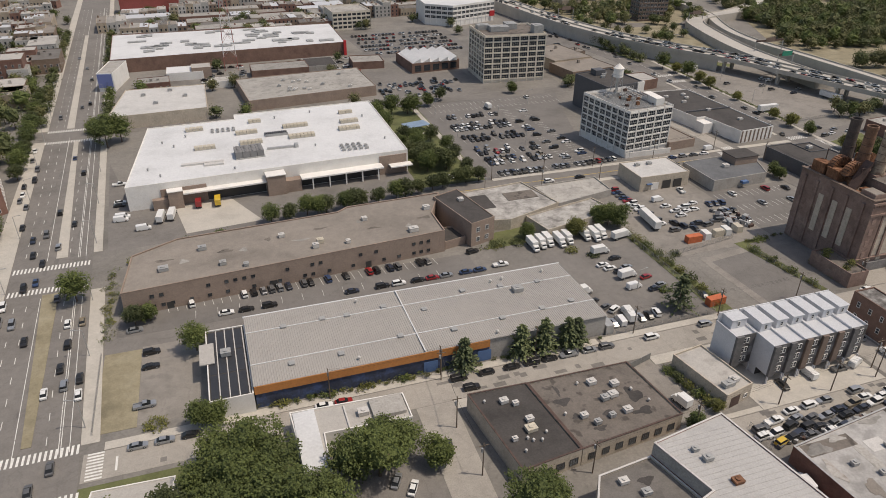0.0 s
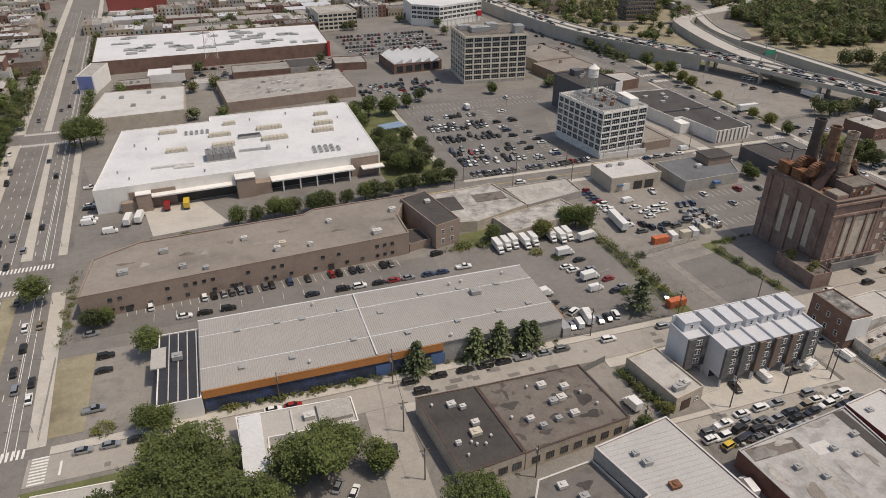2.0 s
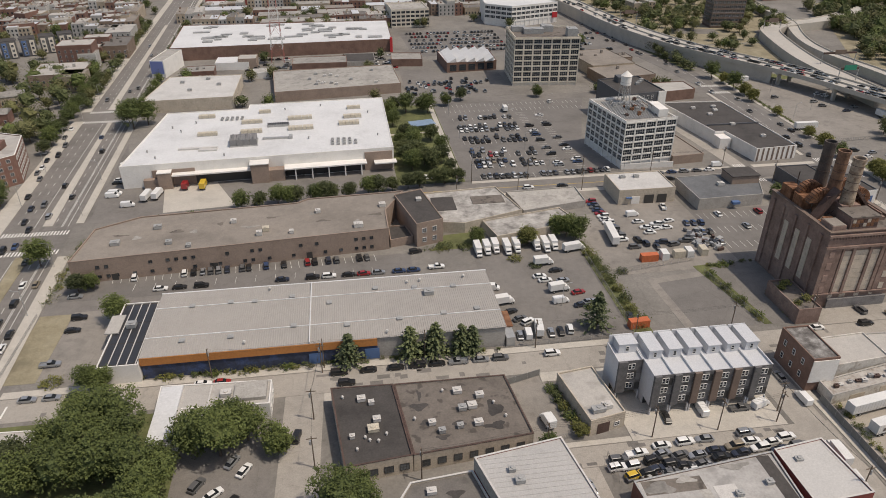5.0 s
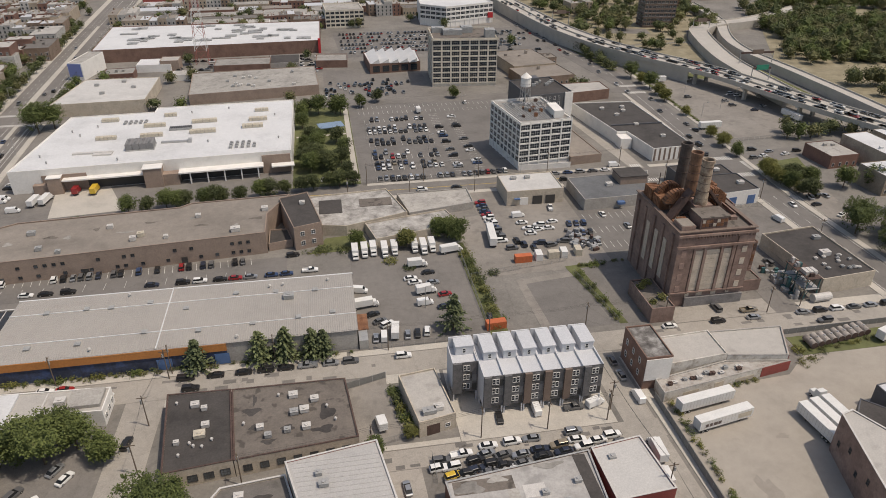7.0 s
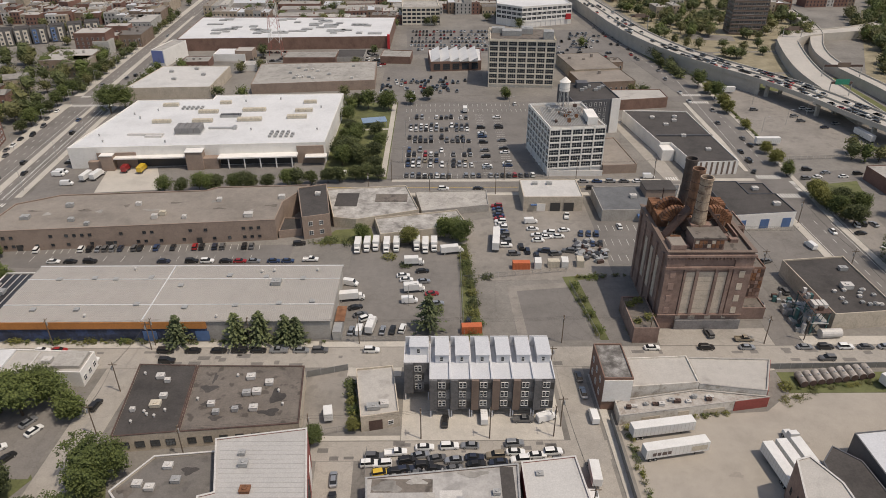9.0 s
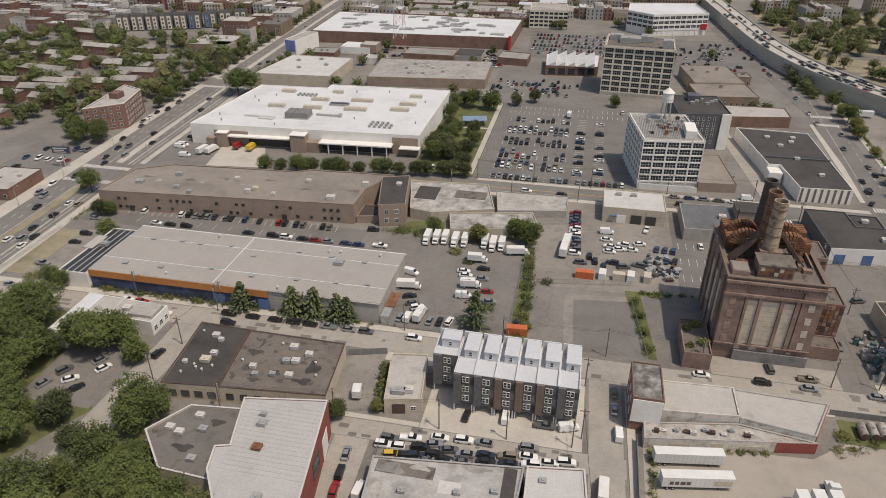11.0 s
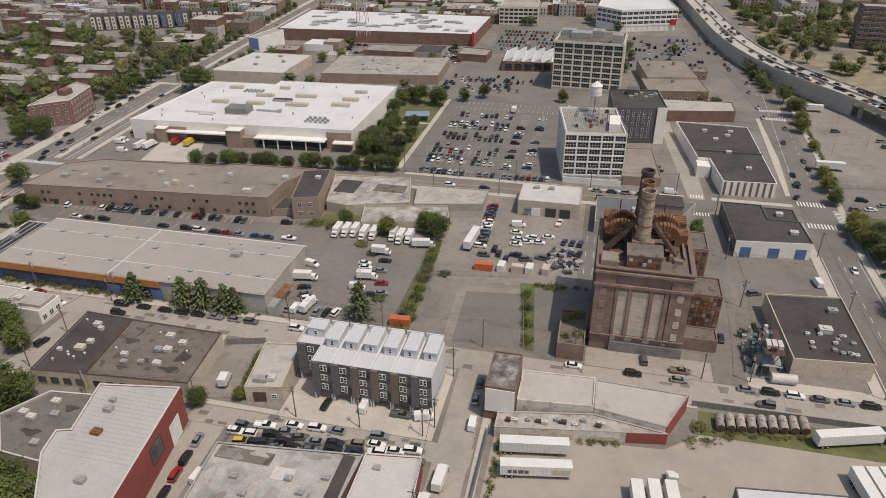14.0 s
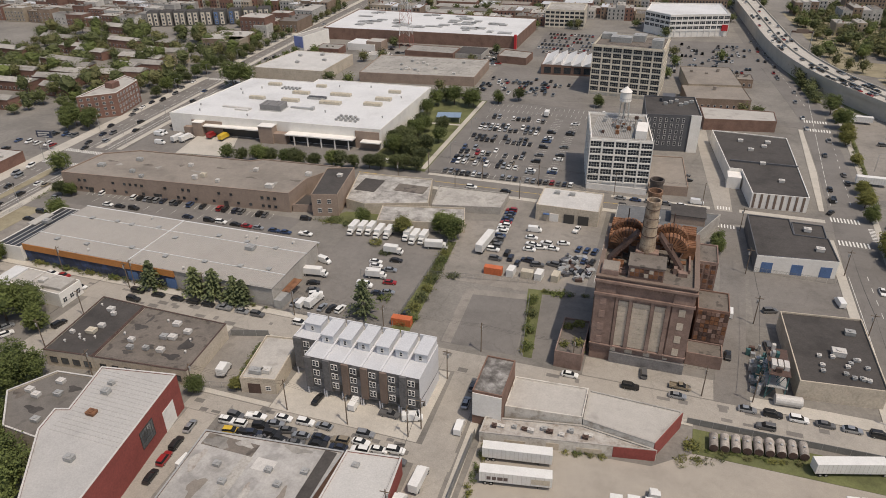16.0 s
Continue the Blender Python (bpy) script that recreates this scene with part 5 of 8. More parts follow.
roof_unit(126, 183, 5.5, 3.4, 2.4, 1.6, UNIT_WHITE, "white rooftop air unit")
roof_unit(130.5, 194, 5.5, 2.6, 1.8, 1.2, UNIT_GREY, "grey rooftop air unit")
for i in range(14):
    roof_unit(121 + rr.random() * 12, 172 + rr.random() * 10, 5.5, 1.1, 1.0, 0.7, UNIT_WHITE if i % 2 else UNIT_GREY, "small rooftop fan unit")
skid = thing("process_skid", "teal steel process frame with pipes and tanks", "machinery", (107.5, 166, 0))
for sx in (0, 4.4):
    for sy in (0, 5.5, 11):
        part("column", box(bmesh.new(), sx - 0.15, sx + 0.15, sy - 0.15, sy + 0.15, 0, 8), TEAL, skid)
for z in (4, 7.9):
    part("platform", box(bmesh.new(), -0.4, 4.8, -0.4, 11.4, z, z + 0.18), UNIT_GREY if z < 5 else RUST_DARK, skid)
for i in range(3):
    part("blower_unit", box(bmesh.new(), 0.3 + i * 1.5, 1.5 + i * 1.5, 2, 5, 8.09, 9.3), UNIT_WHITE, skid)
box_list = ((-2.4, 12, 2.2), (-0.6, 13.5, 1.6), (-2.6, 6, 1.4), (2, 13.8, 2.4))
for x, y, h in box_list:
    part("control_box", box(bmesh.new(), x - 0.9, x + 0.9, y - 0.8, y + 0.8, 0, h), UNIT_GREY, skid)
for i in range(5):
    part("vessel", tube(bmesh.new(), (-1.6 + (i % 2) * 1.2, 1 + i * 2.6, 0), (-1.6 + (i % 2) * 1.2, 1 + i * 2.6, 3.2 + (i % 3)), 0.65, seg=12), [UNIT_WHITE, STEEL, TEAL][i % 3], skid)
for i in range(6):
    part("pipe", tube(bmesh.new(), (-2, i * 2.1, 1.5 + i * 0.5), (4.6, 11 - i * 1.5, 6.5), 0.13, seg=6), TEAL if i % 2 else STEEL, skid)

for i in range(26):
    x, y = -4.5 + rr.random() * 6.5, rr.random() * 21
    z = 8.1 if 0 < x < 4 and y < 11 else 0.0
    part("pump_unit", box(bmesh.new(), x, x + rr.uniform(0.6, 1.6), y, y + rr.uniform(0.6, 1.4), z, z + rr.uniform(0.7, 2.2)), rr.choice((UNIT_WHITE, UNIT_GREY, TEAL, STEEL, RUST_DARK)), skid)
for i in range(8):
    y = i * 1.5
    part("rail", tube(bmesh.new(), (-0.3, y, 8.08), (-0.3, y, 9.2), 0.05, seg=5), TEAL, skid)
    part("brace", tube(bmesh.new(), (0, y, 0.2), (4.4, y + 1.2, 7.8), 0.1, seg=5), TEAL, skid)
part("tank", tube(bmesh.new(), (2.2, -1.6, 1.5), (8.6, -1.2, 1.5), 1.4, seg=14), UNIT_WHITE, skid, "white horizontal tank")

# ---- south row: red-walled shop, junk yard roof, dark flat roof ----
PALE_RIB = surface("pale_ribbed_roof", (0.4, 0.39, 0.375), 0.8, 0.08, 0.1, 3.0)
rs = building("red_wall_shop", [(-38, 70), (-27.5, 70), (-35, 116.8), (-55.2, 113.6), (-51.4, 98.6), (-54.6, 97.6), (-53, 91)], 11, WALL_RED, PALE_RIB, "red-walled shop with pale ribbed metal roof", 0.25, coping=UNIT_WHITE)
RM = face((-27.5, 70), (-35, 116.8))
put_window(rs, RM @ pose(29, -0.01, 3.5), 5.5, 5.0, 6, 3, FRAME_SHADE_DARK, GLASS_PALE)
for p, q in (((-55.2, 113.6), (-51.4, 98.6)), ((-54.6, 97.6), (-53, 91))):
    part("west_wall", box(bmesh.new(), 0.05, math.dist(p, q) - 0.05, -0.06, -0.01, 7.5, 10.9), WALL_GREY, rs, "pale grey rendered wall").matrix_basis = face(p, q)
part("roller_door", box(bmesh.new(), 38.5, 43.5, -0.12, -0.01, 0, 6.2), WALL_WHITE, rs).matrix_basis = RM
bm = bmesh.new()
for i in range(17):
    y = 92 + i * 1.3
    box(bm, -51 + max(0, y - 99) * -0.2, -31.4 - (y - 92) * 0.155, y, y + 0.1, 10.75, 10.83)
stuff(part("roof_rib", bm, PALE_RIB, rs))
roof_unit(-47, 106, 10.75, 2, 1.6, 1.1, UNIT_GREY, "weathered rooftop fan unit")
roof_unit(-45, 99, 10.75, 2.2, 1.8, 0.8, RUST, "orange-brown metal rooftop hatch")
roof_unit(-48, 109, 10.75, 1.4, 1.2, 1.0, UNIT_GREY, "small grey rooftop vent box")
roof_unit(-39, 86, 10.75, 2, 1.6, 1.2, UNIT_GREY, "weathered rooftop fan unit")
df = building("low_grey_roof_shop", [(-75.5, 102), (-66, 92), (-53.4, 91.2), (-54.9, 97.7), (-51.8, 98.8), (-55.5, 113.4), (-69.2, 112)], 7.4, WALL_BEIGE, DULL_TAR, "low shop with a dull tar roof", 0.5, coping=UNIT_WHITE)
for x, y in ((-67, 103), (-62, 105), (-65, 109), (-60, 96), (-70, 104)):
    roof_unit(x, y, 6.9, 2, 1.5, 1.0, UNIT_WHITE if x < -62 else UNIT_GREY, "weathered boxy rooftop air unit")
jb = building("junk_yard_shed", [(-19, 84), (12, 84), (13.6, 111.3), (-21, 107.5)], 5, WALL_BRICK, surface("streaked_grey_roof", (0.34, 0.328, 0.31), 0.85, 0.28, 0.06, 2.0, spots=0.35, light=(0.43, 0.415, 0.395)), "brick shed with a streaked grey roof", 0.3, coping=UNIT_GREY)
PALE_SHEET = surface("pale_sheet_roof", (0.47, 0.46, 0.44), 0.8, 0.06, 0.1, 3.0)
building("white_roof_shop", [(14.4, 96), (28.5, 97), (27, 113.2), (14.2, 111.5)], 5.4, WALL_RED, PALE_SHEET, "small red-walled shop with pale grey roof", 0.3, coping=UNIT_WHITE)
building("patched_white_shop", [(-4, 62), (28, 62), (27.5, 93), (16, 90), (-4, 83)], 6, WALL_RED, ROOF_PALE, "shop with patched white roofs", 0.4, coping=UNIT_WHITE)
for x, y in ((0, 101), (4, 98), (-8, 95), (-12, 99), (8, 103), (18, 108)):
    roof_unit(x, y, 4.75, 1.6, 1.3, 0.9, UNIT_GREY, "weathered rooftop vent box")
cw = building("white_corner_shop", [(-128, 134), (-122.5, 133), (-122, 145), (-101, 144), (-101, 153), (-129, 154.5)], 5, WALL_WHITE, ROOF_PALE, "white corner shop with patched roofs", 0.4)
CWM = face((-101, 144), (-101, 153))
for i in range(3):
    put_window(cw, CWM @ pose(0.8 + i * 2.8, -0.01, 1.2), 1.6, 1.7, 2, 2)
roof_unit(-112, 149, 4.6, 2.6, 2, 1.2, UNIT_WHITE, "boxy white rooftop air unit")

building("verge_shed", [(-174, 134), (-155.5, 138.2), (-155, 143.6), (-172, 144.5)], 4, WALL_WHITE, ROOF_PALE, "low shed with a pale roof among trees", 0.3)
part("strip_roof", box(bmesh.new(), -128.4, -123.2, 134.6, 153.6, 4.65, 5.25), ROOF_WHITE, cw, "long white roof strip")
part("front_roof", box(bmesh.new(), -110, -102, 146, 152.4, 4.65, 5.6), ROOF_MID, cw, "raised grey front roof")
part("roof_seam", box(bmesh.new(), -116.3, -115.9, 145.2, 153, 4.65, 5.0), UNIT_WHITE, cw)
part("tar_seam", box(bmesh.new(), 9.2, 12.2, 85, 110.5, 4.6, 4.74), ROOF_DARK, jb, "black tar strip on the roof")
part("tar_seam", box(bmesh.new(), -19.6, -6, 103.5, 107.2, 4.6, 4.735), ROOF_BROWN, jb, "sooty strip on the roof")
part("tar_seam", box(bmesh.new(), -8, -5.5, 86, 103.4, 4.6, 4.73), ROOF_MID, jb, "grey strip on the roof")
part("plate", box(bmesh.new(), -4.5, 0.5, 100.5, 104, 4.6, 4.74), UNIT_WHITE, jb, "pale patched roof sheet")

for i, (x, y, rx, ry) in enumerate(((-16, 105, 3.2, 1.6), (-17.5, 99, 1.2, 3.4), (-13, 92, 1.5, 3.0), (3, 108.6, 3.4, 0.8), (-2, 94, 0.8, 2.6), (6, 96, 0.7, 2.2), (-9.5, 106.5, 2.2, 1.0))):
    blot(jb, x, y, rx, ry, 4.76 + 0.003 * i, (ROOF_MID, STAINED_ROOF, ROOF_TAN)[i % 3], i + 60)
for i, (x, y, rx, ry) in enumerate(((-72, 103, 1.6, 2.0), (-64, 99, 2.4, 1.2), (-60, 108, 1.8, 1.1))):
    blot(df, x, y, rx, ry, 6.92 + 0.003 * i, ROOF_DARK if i else ROOF_BROWN, i + 80)

# ---- yard: barn, grey shed ----
barn = building("yard_barn", [(67, 83), (81, 85), (80.4, 99.5), (76.8, 107), (73.4, 106)], 11.5, WALL_PLANT, ROOF_PALE, "tall brick barn with a pale flat roof", 0.2, coping=UNIT_WHITE)
NM = face((73.4, 106), (67, 83))
for i in range(4):
    put_window(barn, NM @ pose(2.5 + i * 4.6, -0.01, 4 + (i % 2) * 2.5), 0.9, 1.5, 1, 2, FRAME_SHADE_DARK)
building("grey_metal_shed", [(94.4, 95), (118, 97), (117, 121), (94, 118.3)], 7, WALL_DARK, ROOF_SILVER, "dark-walled shed with ribbed pale metal roof", 0.2)
building("brown_metal_shed", [(82, 92), (93.8, 94), (92.5, 111), (87.8, 115.8), (83.3, 111)], 5.5, WALL_DARK, ROOF_DARK, "low dark shed with black metal roof", 0.2)

# ---- vehicles ----
TYRE = plain("tyre_rubber", (0.02, 0.02, 0.02), 0.9)
CAR_GLASS = plain("car_glass", (0.02, 0.022, 0.024), 0.15, spec=0.3)
CAR_PAINT = {
    "white": plain("white_car_paint", (0.72, 0.72, 0.7), 0.3, coat=0.5),
    "silver": plain("silver_car_paint", (0.36, 0.37, 0.38), 0.3, 0.5, coat=0.5),
    "grey": plain("grey_car_paint", (0.13, 0.13, 0.13), 0.35, 0.2, coat=0.3),
    "black": plain("black_car_paint", (0.022, 0.021, 0.021), 0.35, coat=0.2),
    "red": plain("red_car_paint", (0.28, 0.02, 0.022), 0.3, coat=0.5),
    "blue": plain("blue_car_paint", (0.03, 0.055, 0.12), 0.3, coat=0.5),
    "navy": plain("navy_car_paint", (0.026, 0.032, 0.05), 0.35, coat=0.2),
    "tan": plain("tan_car_paint", (0.3, 0.25, 0.18), 0.3, 0.3, coat=0.5),
    "yellow": plain("yellow_car_paint", (0.6, 0.4, 0.04), 0.35, coat=0.5),
    "green": plain("green_car_paint", (0.04, 0.11, 0.08), 0.35, coat=0.5),
}
TRUCK_WHITE = surface("truck_box_white", (0.66, 0.655, 0.63), 0.5, 0.08, 0.4, 3.0)


def wheel_mesh(r, w):
    bm = tube(bmesh.new(), (0, -w / 2, 0), (0, w / 2, 0), r, seg=10)
    tube(bm, (0, -w / 2 - 0.02, 0), (0, w / 2 + 0.02, 0), r * 0.55, seg=8, mat=1)
    me = bpy.data.meshes.new("wheel")
    bm.to_mesh(me)
    bm.free()
    me.materials.append(TYRE)
    me.materials.append(STEEL)
    return me


CAR_WHEEL, TRUCK_WHEEL = wheel_mesh(0.33, 0.24), wheel_mesh(0.5, 0.34)


def wheels(parent, me, xs, y, r):
    for x in xs:
        for s in (-1, 1):
            w = new("wheel", me)
            w.parent = parent
            w.matrix_basis = pose(x, s * y, r)


def axle_set(e, far, y):
    """Four wheels; far cars carry them as one running gear."""
    if not far:
        return wheels(e, CAR_WHEEL, (-1.4, 1.4), y, 0.33)
    bm = bmesh.new()
    for x in (-1.4, 1.4):
        tube(bm, (x, -y - 0.12, 0.33), (x, y + 0.12, 0.33), 0.33, seg=8)
    part("running_gear", bm, TYRE, e)


def loft_bm(sections):
    """Skin over cross sections (x, half-width low, z low, half-width high, z high)."""
    bm = bmesh.new()
    rings = []
    for x, w0, z0, w1, z1 in sections:
        rings.append([bm.verts.new(v) for v in ((x, -w0, z0), (x, w0, z0), (x, (w0 + w1) / 2 + 0.03, (z0 + z1) / 2), (x, w1, z1), (x, -w1, z1), (x, -(w0 + w1) / 2 - 0.03, (z0 + z1) / 2))])
    for a, b in zip(rings, rings[1:]):
        for i in range(6):
            bm.faces.new((a[i], b[i], b[(i + 1) % 6], a[(i + 1) % 6]))
    bm.faces.new(rings[0])
    bm.faces.new(rings[-1][::-1])
    bmesh.ops.recalc_face_normals(bm, faces=bm.faces)
    return bm


def make_car(style, colour, far=False):
    paint = CAR_PAINT[colour]
    name = {"sedan": "sedan", "suv": "suv", "pickup": "pickup_truck", "van": "van"}[style]
    label = {"sedan": "parked %s sedan car with dark windows", "suv": "parked %s sport utility car with dark windows", "pickup": "parked %s pickup truck with an open bed", "van": "parked %s panel van with dark windscreen"}[style] % colour
    e = thing(name, label, "car" if style in ("sedan", "suv") else style, (0, 0, -50), group="parked cars")
    if style == "sedan":
        part("body", loft_bm([(-2.3, .72, .35, .68, .78), (-2.05, .84, .26, .8, .92), (-1.2, .88, .24, .84, .95), (0.9, .88, .24, .84, .93), (1.9, .86, .26, .76, .82), (2.28, .74, .32, .66, .66)]), paint, e)
        part("glasshouse", loft_bm([(-1.85, .76, .93, .7, .95), (-1.1, .8, .93, .6, 1.4), (0.25, .8, .92, .6, 1.41), (1.1, .76, .9, .7, .94)]), CAR_GLASS, e)
        part("roof", loft_bm([(-1.2, .58, 1.39, .5, 1.44), (0.3, .58, 1.4, .5, 1.45)]), paint, e)
        axle_set(e, far, 0.78)
    elif style == "suv":
        part("body", loft_bm([(-2.3, .78, .42, .76, 1.02), (-2.1, .9, .32, .86, 1.06), (0.8, .92, .3, .88, 1.06), (1.9, .9, .32, .82, .98), (2.3, .8, .4, .72, .8)]), paint, e)
        part("glasshouse", loft_bm([(-2.15, .82, 1.06, .72, 1.55), (-1.9, .84, 1.05, .68, 1.68), (0.2, .84, 1.05, .68, 1.7), (1.05, .82, 1.04, .74, 1.08)]), CAR_GLASS, e)
        part("roof", loft_bm([(-2.0, .68, 1.66, .6, 1.73), (0.25, .68, 1.68, .6, 1.75)]), paint, e)
        axle_set(e, far, 0.82)
    elif style == "pickup":
        bm = loft_bm([(-0.45, .92, .4, .9, 1.1), (1.4, .92, .4, .86, 1.08), (2.3, .9, .42, .82, 1.0), (2.75, .82, .48, .74, .85)])
        box(bm, -2.75, -0.44, -0.92, 0.92, .45, .7)
        for y in (-0.92, 0.84):
            box(bm, -2.75, -0.44, y, y + 0.08, .7, 1.1)
        box(bm, -2.75, -2.67, -0.84, 0.84, .7, 1.1)
        part("body", bm, paint, e)
        part("glasshouse", loft_bm([(-0.5, .82, 1.08, .68, 1.6), (-0.2, .82, 1.08, .68, 1.72), (0.6, .82, 1.08, .68, 1.72), (1.45, .8, 1.05, .74, 1.1)]), CAR_GLASS, e)
        part("roof", loft_bm([(-0.4, .68, 1.7, .6, 1.77), (0.65, .68, 1.7, .6, 1.77)]), paint, e)
        wheels(e, CAR_WHEEL, (-1.75, 1.75), 0.84, 0.33)
    else:
        part("body", loft_bm([(-2.7, .9, .4, .86, 2.1), (-2.5, .96, .32, .9, 2.2), (1.0, .96, .32, .9, 2.2), (1.75, .94, .32, .86, 1.35), (2.6, .86, .38, .78, .95)]), paint, e)
        part("windscreen", loft_bm([(1.1, .84, 1.5, .8, 2.12), (1.68, .86, 1.35, .8, 1.45)]), CAR_GLASS, e)
        wheels(e, CAR_WHEEL, (-1.7, 1.7), 0.86, 0.33)
    return e


CARS = {}


def car(x, y, turn, style=None, colour=None, z=0.04):
    style = style or crng.choices(("sedan", "suv"), (6, 4))[0]
    colour = colour or crng.choices(("white", "silver", "grey", "black", "red", "blue", "navy", "tan", "green"), (22, 20, 18, 26, 4, 3, 5, 2, 1))[0]
    far = y > 275 or y < -1
    key = (style, colour, far and style in ("sedan", "suv"))
    m = pose(x, y, z, 0, 0, turn)
    if key not in CARS:
        CARS[key] = make_car(style, colour, key[2])
        CARS[key].matrix_basis = m
        return CARS[key]
    return copy_thing(CARS[key], m)


def box_truck(x, y, turn, length=7.0, colour="white"):
    e = thing("box_truck", "white box truck with a plain cargo box" if colour == "white" else "%s delivery truck with a plain box" % colour, "truck", (x, y, 0.04), turn, group="parked trucks")
    p = CAR_PAINT.get(colour, TRUCK_WHITE) if colour != "white" else TRUCK_WHITE
    L = length
    bm = box(bmesh.new(), -L / 2, L / 2 - 2.0, -1.15, 1.15, 1.0, 3.3)
    bmesh.ops.bevel(bm, geom=bm.edges[:], offset=0.06, segments=1, affect="EDGES")
    part("cargo_box", bm, p, e)
    part("cab", loft_bm([(L / 2 - 1.9, 1.0, .6, .95, 2.25), (L / 2 - 0.9, 1.02, .55, .92, 2.2), (L / 2 - 0.5, 1.0, .55, .95, 1.35), (L / 2, .92, .6, .86, 1.15)]), p, e)
    part("windscreen", loft_bm([(L / 2 - 0.88, .86, 1.45, .82, 2.1), (L / 2 - 0.48, .88, 1.35, .84, 1.42)]), CAR_GLASS, e)
    part("chassis", box(bmesh.new(), -L / 2 + 0.2, L / 2 - 0.3, -0.5, 0.5, 0.55, 0.98), FRAME_SHADE_DARK, e)
    wheels(e, TRUCK_WHEEL, (-L / 2 + 1.4, L / 2 - 0.9), 0.9, 0.5)
    return e


def trailer(x, y, turn, length=16.0, label="long white semi-trailer parked on its wheels", mat=None):
    e = thing("semi_trailer", label, "trailer", (x, y, 0.03), turn, group="trailers")
    bm = box(bmesh.new(), -length / 2, length / 2, -1.3, 1.3, 1.2, 4.05)
    part("box", bm, mat or TRUCK_WHITE, e)
    bm = bmesh.new()
    for i in range(int(length / 1.0)):
        box(bm, -length / 2 + i + 0.45, -length / 2 + i + 0.55, -1.32, 1.32, 1.25, 4.0)
    stuff(part("side_post", bm, UNIT_WHITE, e))
    part("chassis", box(bmesh.new(), -length / 2 + 0.3, length / 2 - 0.5, -0.5, 0.5, 0.9, 1.18), FRAME_SHADE_DARK, e)
    wheels(e, TRUCK_WHEEL, (-length / 2 + 1.4, -length / 2 + 2.7), 1.0, 0.5)
    for s in (-0.7, 0.7):
        part("landing_leg", box(bmesh.new(), length / 2 - 3.2, length / 2 - 3.0, s - 0.08, s + 0.08, 0.0, 1.0), FRAME_SHADE_DARK, e)
    return e


def tractor(x, y, turn):
    e = thing("tractor_unit", "white truck tractor with sleeper cab", "truck", (x, y, 0.04), turn)
    part("cab", loft_bm([(-0.6, 1.15, .8, 1.1, 3.5), (1.0, 1.15, .8, 1.05, 3.3), (1.4, 1.1, .8, 1.0, 2.0), (3.0, 1.0, .8, .85, 1.7)]), TRUCK_WHITE, e)
    part("windscreen", loft_bm([(1.02, 1.0, 2.1, .98, 3.1), (1.36, 1.0, 2.0, .95, 2.1)]), CAR_GLASS, e)
    part("chassis", box(bmesh.new(), -3.2, 2.8, -0.5, 0.5, 0.6, 0.95), FRAME_SHADE_DARK, e)
    wheels(e, TRUCK_WHEEL, (-2.6, -1.3, 2.1), 0.95, 0.5)
    return e


crng = random.Random(11)
# big lot: six double-sided rows and loose cars
for k, y in enumerate(LOT_ROWS):
    for x in np.arange(-18.6, 13.5, 2.7):
        if crng.random() < (0.86 if 0 < k < 5 else 0.7):
            car(x + crng.uniform(-0.2, 0.2), y + crng.uniform(-0.4, 0.4), 90 if crng.random() < 0.5 else -90)
        if k in (1, 2, 3, 4) and crng.random() < 0.55:
            car(x + crng.uniform(-0.2, 0.2), y + 5.1 + crng.uniform(-0.3, 0.3), 90 if crng.random() < 0.5 else -90)
for x in np.arange(16, 58, 2.7):
    if crng.random() < 0.05:
        car(x, 386, 90)
for y in np.arange(287.4, 368, 2.7):
    if crng.random() < 0.3:
        car(18.5, y, 0 if crng.random() < 0.5 else 180)
    if crng.random() < 0.28:
        car(28, y, 0 if crng.random() < 0.5 else 180)
for x in np.arange(-13, 40, 2.7):
    if crng.random() < 0.75:
        car(x, 283.6 + (x + 13) * 0.02, 90)
box_truck(11, 374, 90, 6.5)
for x in (-50, -47, -44, -41, -36):
    car(x, 287.5, 90, None, "white")
# warehouse strip
for x in (-151, -135, -132, -129, -126.4, -123.8, -121, -116, -113.8, -108, -102, -94, -91.5, -86.8, -84, -76, -73.4):
    car(x, 217.6 + (x + 170) * 0.03, 97)
for x, c in ((-102, "navy"), (-92, "black"), (-86.5, "white"), (-80, "black"), (-75, "red"), (-70, "silver"), (-141, "white"), (-135, "black"), (-128, "black"), (-63, "blue"), (-58, "blue")):
    car(x, 209.6, 2, None, c)
car(-50, 210.5, 0, "pickup", "white")
car(-56, 222, 10, "suv", "black")
# front street
for x, c in ((-84, "black"), (-76, "black"), (-68.5, "black"), (-62.5, "black"), (-57, "black"), (-44.5, "silver"), (-39, "grey")):
    car(x, 158.7, 0 if crng.random() < 0.5 else 180, None, c)
car(-51, 158.7, 180, "pickup", "silver")
car(-24, 158.6, 0, "suv", "white")
car(-82, 154.2, 0, "suv", "black")
car(-104, 155, 0, "sedan", "white")
for x, c in ((-164, "silver"), (-158, "silver"), (-152, "black"), (-115, "red"), (-120, "white"), (-5, "silver"), (2, "black"), (58, "white"), (74, "black"), (86, "silver"), (103, "silver"), (109, "black"), (115, "white"), (121, "grey"), (127, "silver"), (133, "black")):
    car(x, 159.2, 0, None, c)
car(107, 154, 180, "suv", "grey")
car(77, 165.8, 95, "suv", "grey", 0.1)
car(86.5, 163, 0, "pickup", "tan", 0.1)
for y, c in ((146.5, "grey"), (140, "silver")):
    car(34.2, y, 92, None, c)
car(35.2, 131, 92, "van", "white")
